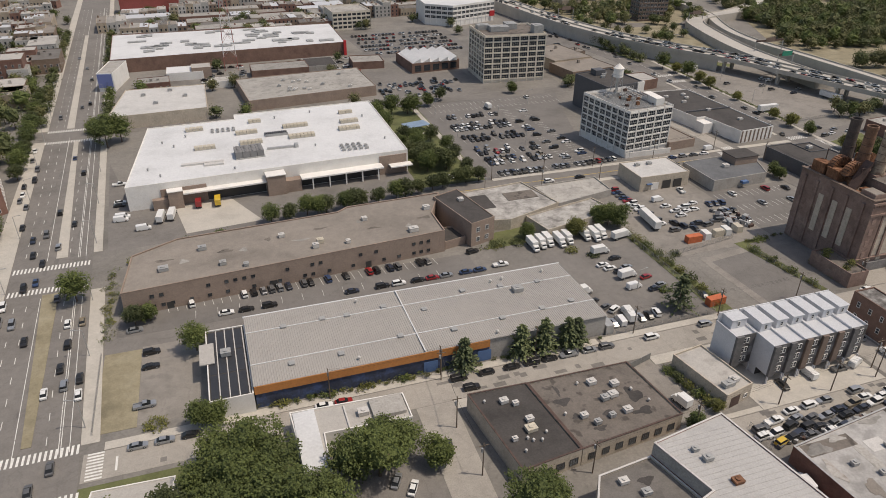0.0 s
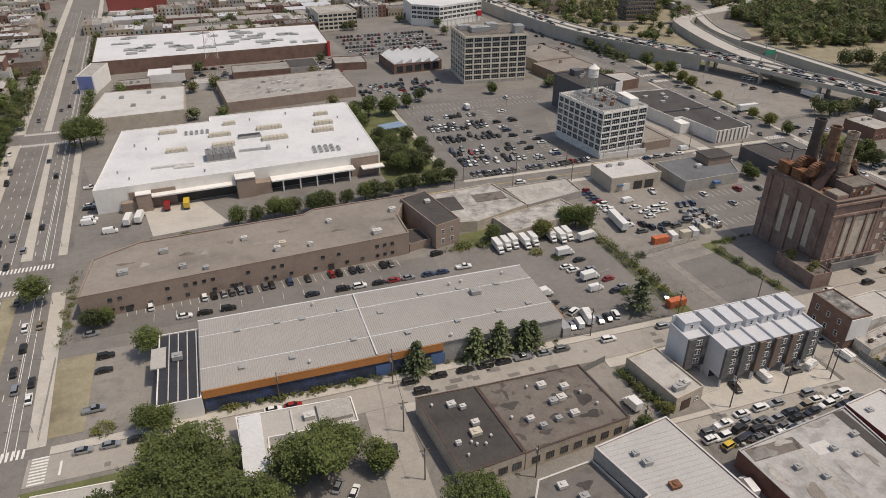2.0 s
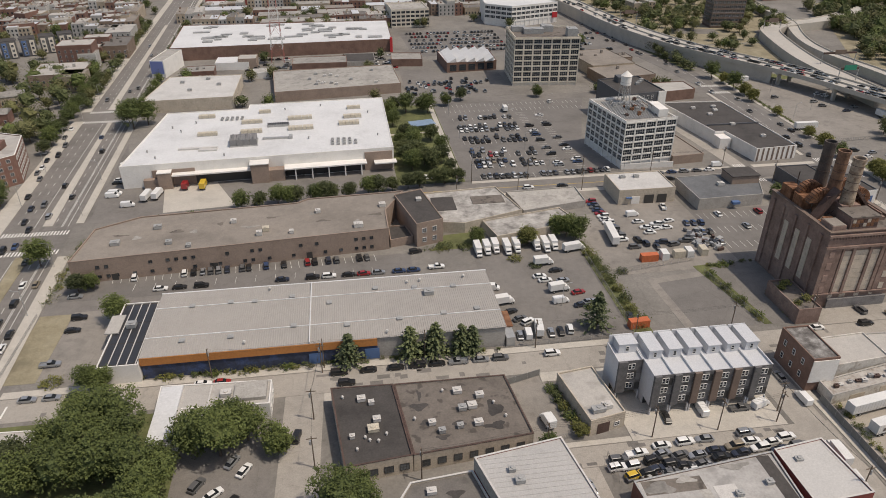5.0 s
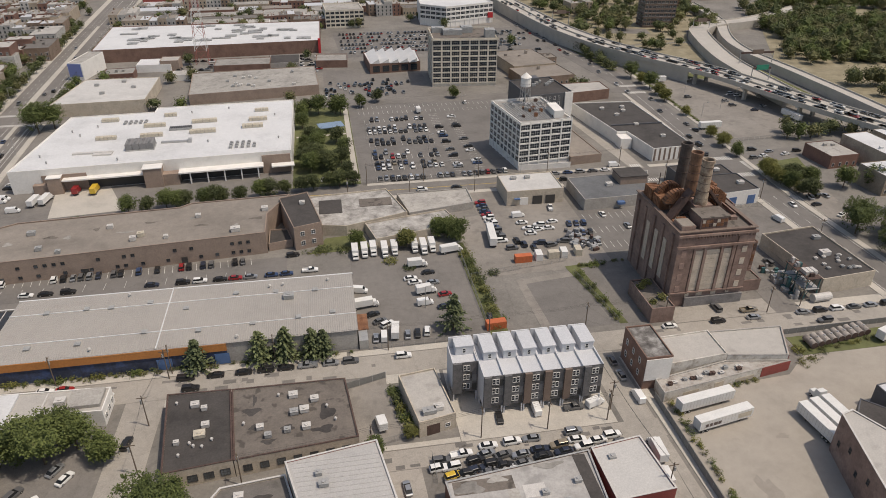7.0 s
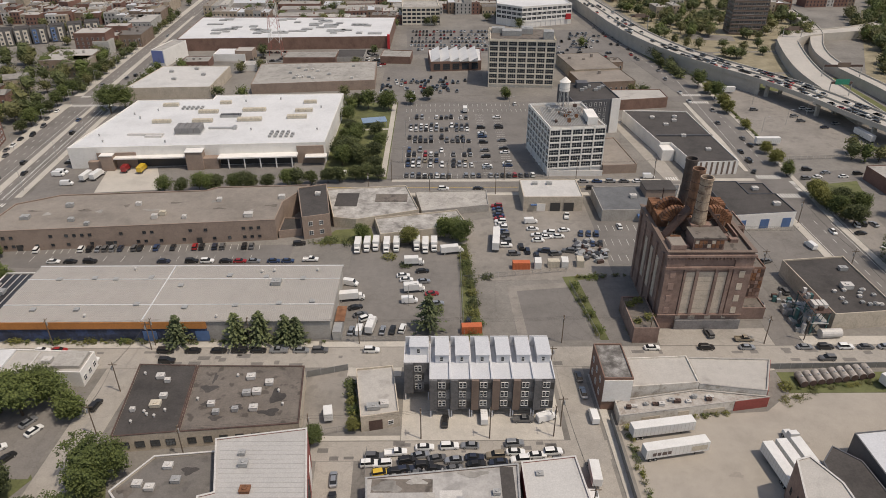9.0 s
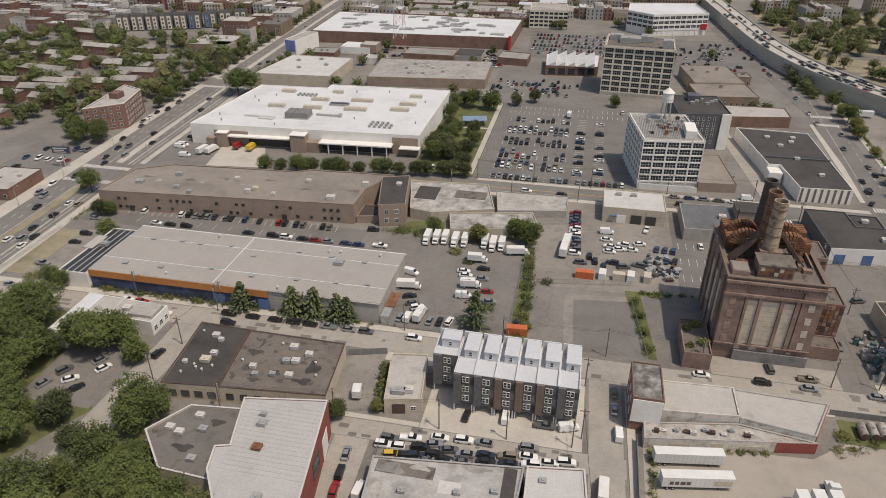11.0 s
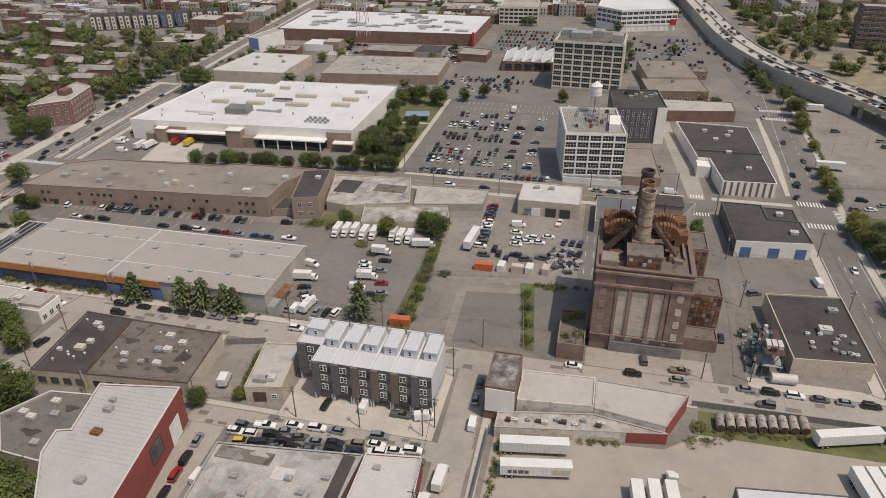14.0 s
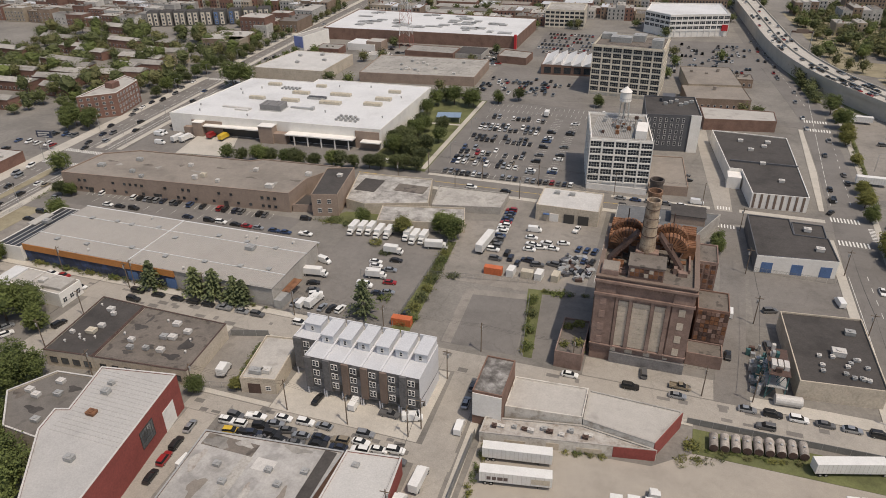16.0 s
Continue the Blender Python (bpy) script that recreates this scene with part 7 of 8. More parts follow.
for i, (x, y, h) in enumerate(((-81, 162.3, 11), (-64, 162.6, 11.5), (-57, 162.7, 12), (-49.5, 162.8, 10.5), (-46.5, 163, 9.5), (-7.5, 169, 13.5))):
    fir(x, y, h, 40 + i)
for x, y, k, s in (
    (-187, 372, 2, 1.15), (-181, 378, 2, 1.0), (-191, 380, 0, 1.0), (-185, 231, 0, 0.95), (-167, 212, 1, 0.75), (-163, 213, 4, 0.7), (-150, 193.5, 0, 0.9), (-149.5, 162.4, 4, 0.9), (-146, 161.8, 4, 0.85),
    (-139, 144, 2, 1.0), (-142, 137, 2, 1.0), (-135, 138, 2, 0.95), (-150, 138, 0, 1.0), (-131, 128, 2, 1.0), (-146, 146, 0, 0.9), (-137, 128, 0, 1.1), (-145, 128, 2, 0.9), (-152, 130, 1, 1.0), (-158, 134, 4, 1.0),
    (-112, 133, 2, 1.1), (-106, 137, 0, 1.0), (-118, 134, 0, 1.0), (-110, 139.5, 0, 0.9), (-98.5, 132, 4, 0.9), (-125, 120, 2, 0.9), (-129, 116, 0, 1.0), (-123, 110, 2, 0.9), (-84, 111, 2, 0.95), (-80, 113, 0, 0.9), (-83, 107, 0, 1.0), (-110, 96, 2, 0.9), (-104, 106, 1, 0.9), (-84, 96, 0, 1.0), (-92, 82, 2, 0.9), (-77, 92, 4, 1.0), (-71, 90, 0, 0.95), (-53, 80, 2, 1.0), (-50, 74, 2, 1.05), (-59, 76, 2, 1.0), (-66, 86, 2, 0.85), (-60, 85, 0, 0.9), (-75, 96.5, 0, 0.8), (-77, 85, 0, 0.9), (-84, 75, 2, 0.9), (-97, 80, 0, 0.9), (-93, 98, 1, 0.8), (-116, 104, 2, 0.9), (-120, 98, 0, 0.9), (-112, 88, 2, 0.9), (-103, 72, 0, 1.0), (-72, 76, 2, 0.8), (-66, 79, 0, 0.9), (-88, 88, 0, 0.8), (-134, 110, 2, 1.0), (-128, 100, 0, 1.0),
    (-35.5, 122.6, 4, 0.6), (-26, 127, 3, 0.5),
    (-45, 307, 1, 0.95), (-35, 304, 1, 0.9), (-46, 323, 0, 0.9), (-44, 379, 0, 0.95), (-35, 378, 1, 0.9), (-32, 377, 0, 1.0), (-47, 314, 1, 0.85), (-49, 337, 1, 0.9), (-45, 331, 0, 0.9), (-36, 333, 1, 0.8), (-53, 357, 0, 0.8), (-10, 396.5, 1, 0.75), (-20, 388, 4, 0.9), (-51, 305, 1, 0.9), (-33, 318, 0, 0.8), (-52, 330, 4, 0.8), (-49, 297, 0, 0.9), (-40, 297, 1, 0.95), (-33, 291, 1, 0.8), (-52, 316, 1, 0.85), (-43, 302, 1, 1.0), (-50, 383, 1, 0.9), (-53, 374, 0, 0.8), (36, 397, 4, 0.9),
    (-15, 226 - 4, 3, 0.9), (-33, 226, 4, 0.7), (1, 226, 0, 0.8), (-2, 231.5 - 3.5, 4, 0.9), (4, 224, 4, 1.0),
    (156, 204, 2, 0.9), (160, 208, 2, 1.0), (158, 236, 1, 1.0), (156, 186, 2, 0.9), (165, 196, 0, 1.0), (170, 203, 2, 0.9), (163, 178, 0, 1.0), (172, 186, 2, 1.0), (180, 196, 0, 1.0),
    (154.5, 250, 3, 0.95), (156, 246, 4, 0.9), (154, 256, 3, 1.0), (160, 251, 1, 0.9), (166, 253, 4, 0.8), (157, 240.5, 3, 0.7), (167, 248, 4, 1.0), (180, 243, 0, 1.0), (192, 240, 0, 1.0), (212, 243, 2, 0.9), (187, 216, 2, 0.9), (206, 229, 0, 1.0), (199, 217, 0, 1.0), (155, 262, 3, 1.0), (220, 232, 0, 1.0),
    (153.2, 284, 4, 0.8), (153.5, 297, 3, 0.9), (154.5, 311, 3, 0.8), (158, 345, 3, 0.7), (158, 371, 3, 0.95), (160, 383, 3, 0.95), (160, 396, 0, 0.9), (160, 408, 3, 0.9),  (158, 420, 0, 0.9), (97, 246, 4, 0.7), (97, 242, 4, 0.6),  
):
    tree(x, y, k, s)
for x, y in ((-121, 268), (-114, 269), (-107, 271), (-99.5, 271), (-92, 271), (-85, 272.5), (-78, 273), (-70, 275), (-66, 275), (-53, 279), (-48, 280), (-41, 281.5), (-37, 281.5), (-31, 281.8), (-103, 270), (-88, 272), (-60, 277)):
    tree(x, y - 1.5, trng.choice((0, 1, 1)), 0.78)
for x, y, r, h in ((6, 200, 2, 2), (5.5, 206, 2.2, 2.4), (5, 212, 2, 2), (6.5, 194, 2, 2.2), (7, 188, 1.8, 2), (7.2, 182, 2, 2.6), (6.8, 176, 1.8, 2), (8, 171, 1.6, 1.8), (41, 192, 1.4, 1.8), (42, 184, 1.5, 2), (43, 176, 1.5, 2), (44.5, 168, 1.3, 1.6), (54.5, 178, 1.6, 1.6), (58.5, 170, 1.2, 1.5), (-160, 165.4, 3, 1.2), (-130, 164, 2, 1.4), (-118, 163.9, 2.2, 1.4), (-108, 163.8, 2, 1.3), (-98, 163.6, 1.8, 1.2), (-140, 262, 2.6, 2.2), (-152, 260, 2.2, 2), (-169, 251, 2.4, 2.0), (-28, 140, 1.3, 2.4), (-28.6, 143.4, 1.3, 2.2), (-27.3, 136.5, 1.3, 2.4), (-26.4, 133, 1.2, 2.2), (-26, 130, 1.2, 2), (-22, 212, 2.4, 1.6), (-16, 206.6, 2, 1), (-5, 179.5, 2.2, 0.9), (48, 198, 2, 1.2), (-45, 224.6, 3, 1.2), (-38, 223, 2.6, 1.2), (90, 142, 2, 1), (-175, 140, 3, 2), (12, 198.6, 2, 1.0)):
    bush(x, y, r, h, trng.choice((LEAF, LEAF_LIGHT, LEAF_DARK)))

for x, y, r, h in ((58.6, 167.5, 1.2, 1.5), (54.6, 174.5, 1.1, 1.2), (57.5, 176.5, 1.4, 1.0), (55, 166, 0.8, 0.8)):
    bush(x, y, r, h, LEAF_LIGHT, "self-sown shrub growing on a flat roof", 4.85)


bank_rnd = random.Random(14)
for x0, x1, y0, y1, n in ((-133, -104, 62, 108, 20), (-88, -73, 62, 94, 9), (-172, -140, 100, 134, 12), (-130, -123, 112, 130, 4)):
    for _ in range(n):
        tree(bank_rnd.uniform(x0, x1), bank_rnd.uniform(y0, y1), bank_rnd.choice((0, 2, 1, 4)), bank_rnd.uniform(0.75, 1.0))

# ---- weeds along walls and fences ----
weed_rnd = random.Random(91)


def weeds(p, q, width, h, label, mats):
    """A ragged strip of tall weeds."""
    bm = bmesh.new()
    p, q = Vector(p), Vector(q)
    n = int((q - p).length / 1.3) + 1
    for i in range(n):
        c = p.lerp(q, (i + weed_rnd.uniform(-0.6, 0.6)) / n)
        if weed_rnd.random() < 0.12:
            continue
        s = weed_rnd.uniform(0.45, 1.15)
        leaf_cloud(bm, weed_rnd, (c.x + weed_rnd.gauss(0, width * 0.25), c.y + weed_rnd.gauss(0, width * 0.25), 0.1 + h * s * 0.42), (width * 0.5 * s, width * 0.5 * s, h * 0.5 * s), 16, 9, 0.24, mat=weed_rnd.randrange(len(mats)))
    tagged(part("weed_strip", bm, mats), label, "weeds", kind="stuff")


GREENS = [LEAF, LEAF_LIGHT, LEAF_OLIVE]
weeds((-136, 163.3), (-75, 163.1), 1.6, 1.5, "tall weeds along a painted warehouse wall", GREENS)
weeds((-72, 163.2), (-38, 163.2), 1.2, 1.0, "low weeds before a warehouse wall", GREENS)
weeds((5.6, 165), (5.4, 221), 3.6, 2.6, "tall weeds along a truck yard fence", GREENS)
weeds((43.5, 165), (40.5, 197), 1.8, 1.7, "weeds along an empty lot", GREENS)
weeds((41, 198), (60, 200), 1.6, 1.2, "weeds along a lot edge", GREENS)
weeds((53.5, 165), (59, 180), 3.0, 0.9, "weeds between lot and plant", GREENS)
weeds((42.6, 90), (43, 129), 1.4, 1.6, "weeds along a board fence", GREENS)
weeds((60, 130.6), (73, 132.6), 1.6, 0.8, "grass tufts behind parked trailers", GREENS)
weeds((86, 137), (97, 141), 3.2, 0.8, "grass tufts beside storage tanks", GREENS)
weeds((94, 141.5), (124, 144.5), 1.6, 0.7, "grass tufts round storage tanks", GREENS)
weeds((100, 118.5), (128, 124), 4.0, 0.7, "grass tufts on packed dirt", GREENS)
weeds((-174, 206), (-176, 248), 4.0, 1.6, "green weeds beside a tan warehouse", GREENS)
weeds((-136, 198.3), (-40, 204.0), 1.4, 1.0, "weeds along a narrow alley", GREENS)
weeds((-27, 129), (-29, 146), 1.4, 2.4, "ivy along a low shop wall", [LEAF_DARK, LEAF])
weeds((158, 304), (163, 400), 2.4, 1.2, "weeds along a roadside", GREENS)
weeds((-52, 222.8), (-38, 224.0), 3.6, 0.8, "rough weeds before a low building", GREENS)

# ---- poles, wires, fences, lamps ----
def pole(x, y, h=10.0, turn=0):
    e = thing("utility_pole", "weathered wooden utility pole with a crossarm", "pole", (x, y, 0), turn, group="utility poles")
    part("shaft", tube(bmesh.new(), (0, 0, 0), (0, 0, h), 0.17, 0.12, seg=7), WOOD_POLE, e)
    part("crossarm", box(bmesh.new(), -1.2, 1.2, -0.07, 0.07, h - 0.9, h - 0.72), WOOD_POLE, e)
    part("transformer", tube(bmesh.new(), (0.35, 0, h - 2.6), (0.35, 0, h - 1.5), 0.28, seg=8), UNIT_GREY, e)
    return e


def wire_run(pts, h=9.2):
    bm = bmesh.new()
    for (x0, y0), (x1, y1) in zip(pts, pts[1:]):
        for off in (-1.0, 0.0, 1.0):
            last = None
            for k in range(9):
                f = k / 8
                p = Vector((x0 + (x1 - x0) * f, y0 + (y1 - y0) * f + off * 0.5, h - 0.8 * 4 * f * (1 - f) + 0.05 * off))
                if last is not None:
                    tube(bm, last, p, 0.022, seg=3, caps=False)
                last = p
    stuff(tagged(part("overhead_wire", bm, FRAME_SHADE_DARK), "thin black overhead wires between poles", "wires"))


RUNS = (
    [(-118, 161.8), (-88, 161.9), (-60, 162), (-28, 162.2), (2, 162.2), (32, 162.4), (58, 163), (92, 161.5)],
    [(-90, 126), (-90.5, 142), (-88.5, 160)],
    [(-66, 118.8), (-36, 122.3), (-9, 124), (8, 124), (24, 124.6)],
    [(26.5, 148), (26.2, 128), (28.6, 100), (29.4, 76)],
    [(104.5, 163), (106.8, 200), (106, 230), (105.5, 262)],
    [(-25, 280), (0, 279.8), (25, 280), (57, 280), (92, 281)],
    [(137.2, 163), (137.2, 200), (137.2, 238)],
    [(20, 265.3), (-8, 265.3), (-34, 265.6)],
)
for run in RUNS:
    for i, (x, y) in enumerate(run):
        a, b = run[max(0, i - 1)], run[min(len(run) - 1, i + 1)]
        pole(x, y, 10, math.degrees(math.atan2(b[1] - a[1], b[0] - a[0])) + 90)
    wire_run(run)


def street_lamp(x, y, turn, h=9):
    e = thing("street_lamp", "grey steel street lamp with a curved arm", "lamp post", (x, y, 0), turn, group="street lamps")
    part("post", tube(bmesh.new(), (0, 0, 0), (0, 0, h), 0.12, 0.08, seg=7), STEEL, e)
    part("arm", tube(bmesh.new(), (0, 0, h), (2.2, 0, h + 0.4), 0.07, seg=5), STEEL, e)
    part("lamp_head", box(bmesh.new(), 1.9, 2.7, -0.18, 0.18, h + 0.3, h + 0.5), UNIT_GREY, e)


for y in (170, 200, 230, 270, 305, 340, 375, 415, 455, 500):
    street_lamp(av(y) + 13.4, y, 180)
    street_lamp(av(y) - 13.4, y + 12, 0)
for x, y in ((-21, 300), (-21, 335), (-21, 372), (8, 316), (8, 352), (36, 375), (165, 340), (183, 352), (178, 385), (200, 365), (-14, 182), (10, 281.5), (45, 281.5)):
    street_lamp(x, y, 0, 8)


def fence(p, q, h=1.9, solid=False, label="grey chain-link fence with steel posts"):
    p, q = Vector(p), Vector(q)
    L = (q - p).length
    e = thing("fence", label, "fence", (p.x, p.y, 0), math.degrees(math.atan2(q.y - p.y, q.x - p.x)))
    n = max(1, int(L / 3))
    bm = bmesh.new()
    for i in range(n + 1):
        tube(bm, (L * i / n, 0, 0), (L * i / n, 0, h), 0.05, seg=5)
    stuff(part("post", bm, STEEL, e))
    bm = bmesh.new()
    if solid:
        first = part("panel", box(bm, 0.05, L / n - 0.05, -0.04, 0.04, 0.08, h - 0.05), FENCE, e)
        for i in range(1, n):
            ob = new("panel", first.data)
            ob.parent = e
            ob.matrix_basis = pose(L * i / n, 0, 0)
    else:
        k = int(L / 0.45)
        for i in range(k):
            for s in (-1, 1):
                x0 = L * (i + 0.5) / k
                box(bm, -0.012, 0.012, -0.012, 0.012, -h * 0.55, h * 0.55, m=Matrix.Translation((x0, 0, h / 2)) @ Matrix.Rotation(s * 0.5, 4, "Y"))
        box(bm, 0, L, -0.03, 0.03, h - 0.06, h)
        stuff(part("mesh", bm, FENCE, e))


fence((39.2, 60), (39.4, 130), 2.4, True, "dark solid fence beside a lane")
fence((88.5, 150), (137.4, 150.6), 2.0, True, "grey panel fence along a verge")
fence((-33, 163.4), (2, 163.6))
fence((3.2, 166), (3.4, 220))
fence((-41, 147.4), (-30, 150.4), 2.2, True, "pale block fence wall of a yard")
fence((-40, 124.2), (-26.5, 127), 2.0)
fence((43.5, 164), (39.5, 194), 1.9)
fence((106.5, 232), (134, 231.4), 1.9)
fence((-175.2, 199), (-174.6, 166.5), 1.3)
fence((-22, 111.8), (-22, 119.5), 2.0)
fence((4, 197), (40, 202.5), 2.0)
fence((-25.5, 281), (43, 283.6), 1.2)
fence((156, 302), (214, 305.5), 1.8)

board = thing("roadside_billboard", "roadside billboard on a steel post beside an avenue", "billboard", (-214, 252, 0), 8)
part("post", tube(bmesh.new(), (0, 0, 0), (0, 0, 7.0), 0.35, seg=8), STEEL, board)
part("panel", box(bmesh.new(), -4.2, 4.2, -0.3, 0.3, 7.0, 10.4), WALL_DARK, board, "dark blue and grey advertising panel")
part("poster", box(bmesh.new(), -4.0, 4.0, -0.36, -0.301, 7.2, 10.2), BLUE_WALL, board)
for i, (x0, x1, z0, z1) in enumerate(((-3.4, 3.2, 9.2, 9.8), (-3.4, 1.5, 8.3, 8.8), (-3.4, 2.4, 7.5, 7.9))):
    part("writing_bar", box(bmesh.new(), x0, x1, -0.39, -0.361, z0, z1), UNIT_WHITE, board)

# patches and tar seams in the streets
prng = random.Random(91)
bm = bmesh.new()
for _ in range(60):
    x, y = prng.uniform(-170, 135), prng.uniform(152.5, 159.5)
    w, d = prng.uniform(0.8, 4), prng.uniform(0.6, 1.8)
    box(bm, x - w / 2, x + w / 2, y - d / 2, y + d / 2, 0.05, 0.056 + 0.0001 * prng.random())
stuff(part("road_patch", bm, ASPHALT, front))
bm = bmesh.new()
for _ in range(26):
    x, y = prng.uniform(-33, 26), prng.uniform(117.6, 122.6)
    w, d = prng.uniform(0.8, 3), prng.uniform(0.6, 1.6)
    box(bm, x - w / 2, x + w / 2, y - d / 2, y + d / 2, 0.045, 0.051 + 0.0001 * prng.random())
stuff(part("road_patch", bm, ASPHALT_DARK, south))
bm = bmesh.new()
for _ in range(90):
    y = prng.uniform(100, 480)
    x = av(y) + prng.uniform(-11, 11)
    w, d = prng.uniform(0.5, 2.2), prng.uniform(1, 7)
    box(bm, x - w / 2, x + w / 2, y - d / 2, y + d / 2, 0.06, 0.066 + 0.0001 * prng.random())
stuff(part("road_patch", bm, ASPHALT_DARK, avenue))

# ---- far city ----
frng = random.Random(33)
BRICKS = [surface("far_brick_%s" % n, c, 0.9, 0.25, 0.2, 2.0, rand=0.2) for n, c in (("red", (0.2, 0.11, 0.085)), ("brown", (0.22, 0.16, 0.12)), ("tan", (0.36, 0.3, 0.23)), ("grey", (0.36, 0.35, 0.33)), ("white", (0.47, 0.45, 0.42)))]
FROOFS = [ROOF_MID, ROOF_PALE, ROOF_MID, ROOF_MID, ROOF_SILVER, ROOF_TAN, DULL_TAR]
WORDS = ["red brick", "brown brick", "tan brick", "grey block", "white painted"]


FAR_BLOCKS = bmesh.new()


def far_block(x, y, w, d, h, turn, k):
    """A house of the distant city, split into narrow fronts and joined with its neighbours."""
    base = pose(x, y, 0, 0, 0, turn)
    n = max(1, int(w / 6.5)) if 7 <= h < 13 else 1
    for i in range(n):
        x0, x1 = -w / 2 + i * w / n, -w / 2 + (i + 1) * w / n - 0.05
        hh = h * frng.uniform(0.85, 1.15)
        dd = d * frng.uniform(0.8, 1.1)
        kk = k if frng.random() < 0.5 else frng.randrange(5)
        box(FAR_BLOCKS, x0, x1, -d / 2, -d / 2 + dd, 0, hh, kk, base)
        box(FAR_BLOCKS, x0 + 0.3, x1 - 0.3, -d / 2 + 0.3, -d / 2 + dd - 0.3, hh + 0.004, hh + 0.15, 5 + frng.randrange(len(FROOFS)), base)
        for _ in range(2):
            cx, cy = frng.uniform(x0 + 1.2, x1 - 1.2), frng.uniform(-d / 2 + 1, -d / 2 + dd - 1)
            box(FAR_BLOCKS, cx - 0.6, cx + 0.6, cy - 0.5, cy + 0.5, hh + 0.155, hh + frng.uniform(0.8, 2.2), frng.randrange(5), base)
        m = max(2, int((x1 - x0) / 2.6))
        for f in range(max(1, int(hh / 3.2))):
            for j in range(m):
                wx = x0 + (j + 0.5) * (x1 - x0) / m
                box(FAR_BLOCKS, wx - 0.55, wx + 0.55, -d / 2 - 0.08, -d / 2 - 0.01, 1.1 + f * 3.1, 2.8 + f * 3.1, 5 + len(FROOFS), base)


def far_house(x, y, w, d, h, turn=0, k=None, roof=None, gable=False, windows=True, group="far houses"):
    k = frng.choice((0, 0, 1, 2, 3, 4)) if k is None else k
    if y > 590 and not gable:
        far_block(x, y, w, d, h, turn, k)
        return None
    e = thing("house", "%s %s house with a %s roof" % ("low" if h < 8 else "tall", WORDS[k], "grey pitched" if gable else "flat"), "house", (x, y, 0), turn, group)
    part("wall", prism(bmesh.new(), rect(-w / 2, w / 2, -d / 2, d / 2), 0, h), BRICKS[k], e)
    if gable:
        bm = bmesh.new()
        a = [bm.verts.new(v) for v in ((-w / 2 - 0.3, -d / 2 - 0.3, h), (w / 2 + 0.3, -d / 2 - 0.3, h), (w / 2 + 0.3, d / 2 + 0.3, h), (-w / 2 - 0.3, d / 2 + 0.3, h), (-w / 2 - 0.3, 0, h + d * 0.2), (w / 2 + 0.3, 0, h + d * 0.2))]
        for f in ((0, 1, 5, 4), (2, 3, 4, 5), (0, 4, 3), (1, 2, 5), (0, 3, 2, 1)):
            bm.faces.new([a[j] for j in f])
        part("roof", bm, ROOF_MID, e)
    else:
        bm = prism(bmesh.new(), rect(-w / 2 + 0.25, w / 2 - 0.25, -d / 2 + 0.25, d / 2 - 0.25), h + 0.004, h + 0.12)
        for _ in range(frng.randint(1, 3)):
            bx, by = frng.uniform(-w / 3, w / 3), frng.uniform(-d / 3, d / 3)
            box(bm, bx - 0.8, bx + 0.8, by - 0.6, by + 0.6, h + 0.125, h + 0.125 + frng.uniform(0.6, 2.2))
        part("roof", bm, roof or frng.choice(FROOFS), e)
        part("parapet", prism(bmesh.new(), rect(-w / 2 - 0.05, w / 2 + 0.05, -d / 2 - 0.05, d / 2 + 0.05), h - 0.3, h + 0.35, cap=False), BRICKS[k], e)
    if windows:
        n = max(1, int(w / 3.2))
        bm = bmesh.new()
        for f in range(max(1, int(h / 3.2))):
            for i in range(n):
                x0, z0 = -w / 2 + (i + 0.5) * w / n - 0.6, 1.1 + f * 3.1
                box(bm, x0, x0 + 1.2, -d / 2 - 0.1, -d / 2 - 0.01, z0, z0 + 1.7, 0)
                box(bm, x0 + 0.1, x0 + 1.1, -d / 2 - 0.13, -d / 2 - 0.101, z0 + 0.1, z0 + 1.6, 1)
        stuff(part("window", bm, [FRAME_WHITE, GLASS], e))
    return e


# residential quarter west of the avenue: brick rows among trees
for x, y, w, d in ((-288, 425, 26, 9), (-282, 405, 34, 9), (-330, 384, 38, 9), (-300, 360, 30, 9), (-340, 355, 30, 9), (-320, 332, 30, 9), (-285, 330, 18, 9), (-372, 486, 24, 10), (-330, 410, 26, 9), (-360, 420, 30, 9), (-395, 400, 30, 9), (-390, 440, 30, 9), (-330, 445, 28, 9), (-300, 448, 24, 9), (-275, 384, 16, 9), (-380, 365, 30, 9), (-300, 300, 26, 9), (-345, 310, 26, 9)):
    far_house(x, y, w, d, 6, frng.choice((0, 3, -4)), 0, None, True)
far_house(-261, 416, 13, 10, 8.5, 20, 2, None, True)
apt = thing("brick_apartment_block", "five-storey dark brick apartment block with white roof trim", "building")
shell([(-233, 294), (-217.8, 307), (-224, 332), (-238, 338)], 13, BRICKS[0], ROOF_PALE, apt, 0.4, coping=WALL_WHITE)
AM = face((-217.8, 307), (-224, 332))
for f in range(4):
    for i in range(7):
        put_window(apt, AM @ pose(1 + i * 3.5, -0.01, 1.2 + f * 3), 1.6, 1.6, 2, 1)
part("roof_block", box(bmesh.new(), -231, -226, 314, 320, 12.6, 15.6), BRICKS[0], apt)
AF = face((-233, 294), (-217.8, 307))
for f in range(4):
    for i in range(5):
        put_window(apt, AF @ pose(1.2 + i * 3.7, -0.01, 1.2 + f * 3), 1.6, 1.6, 2, 1)
far_house(-222, 226, 18, 22, 5, 4, 0, ROOF_PALE)
far_house(-251, 467, 30, 30, 9, 4, 1, ROOF_PALE)
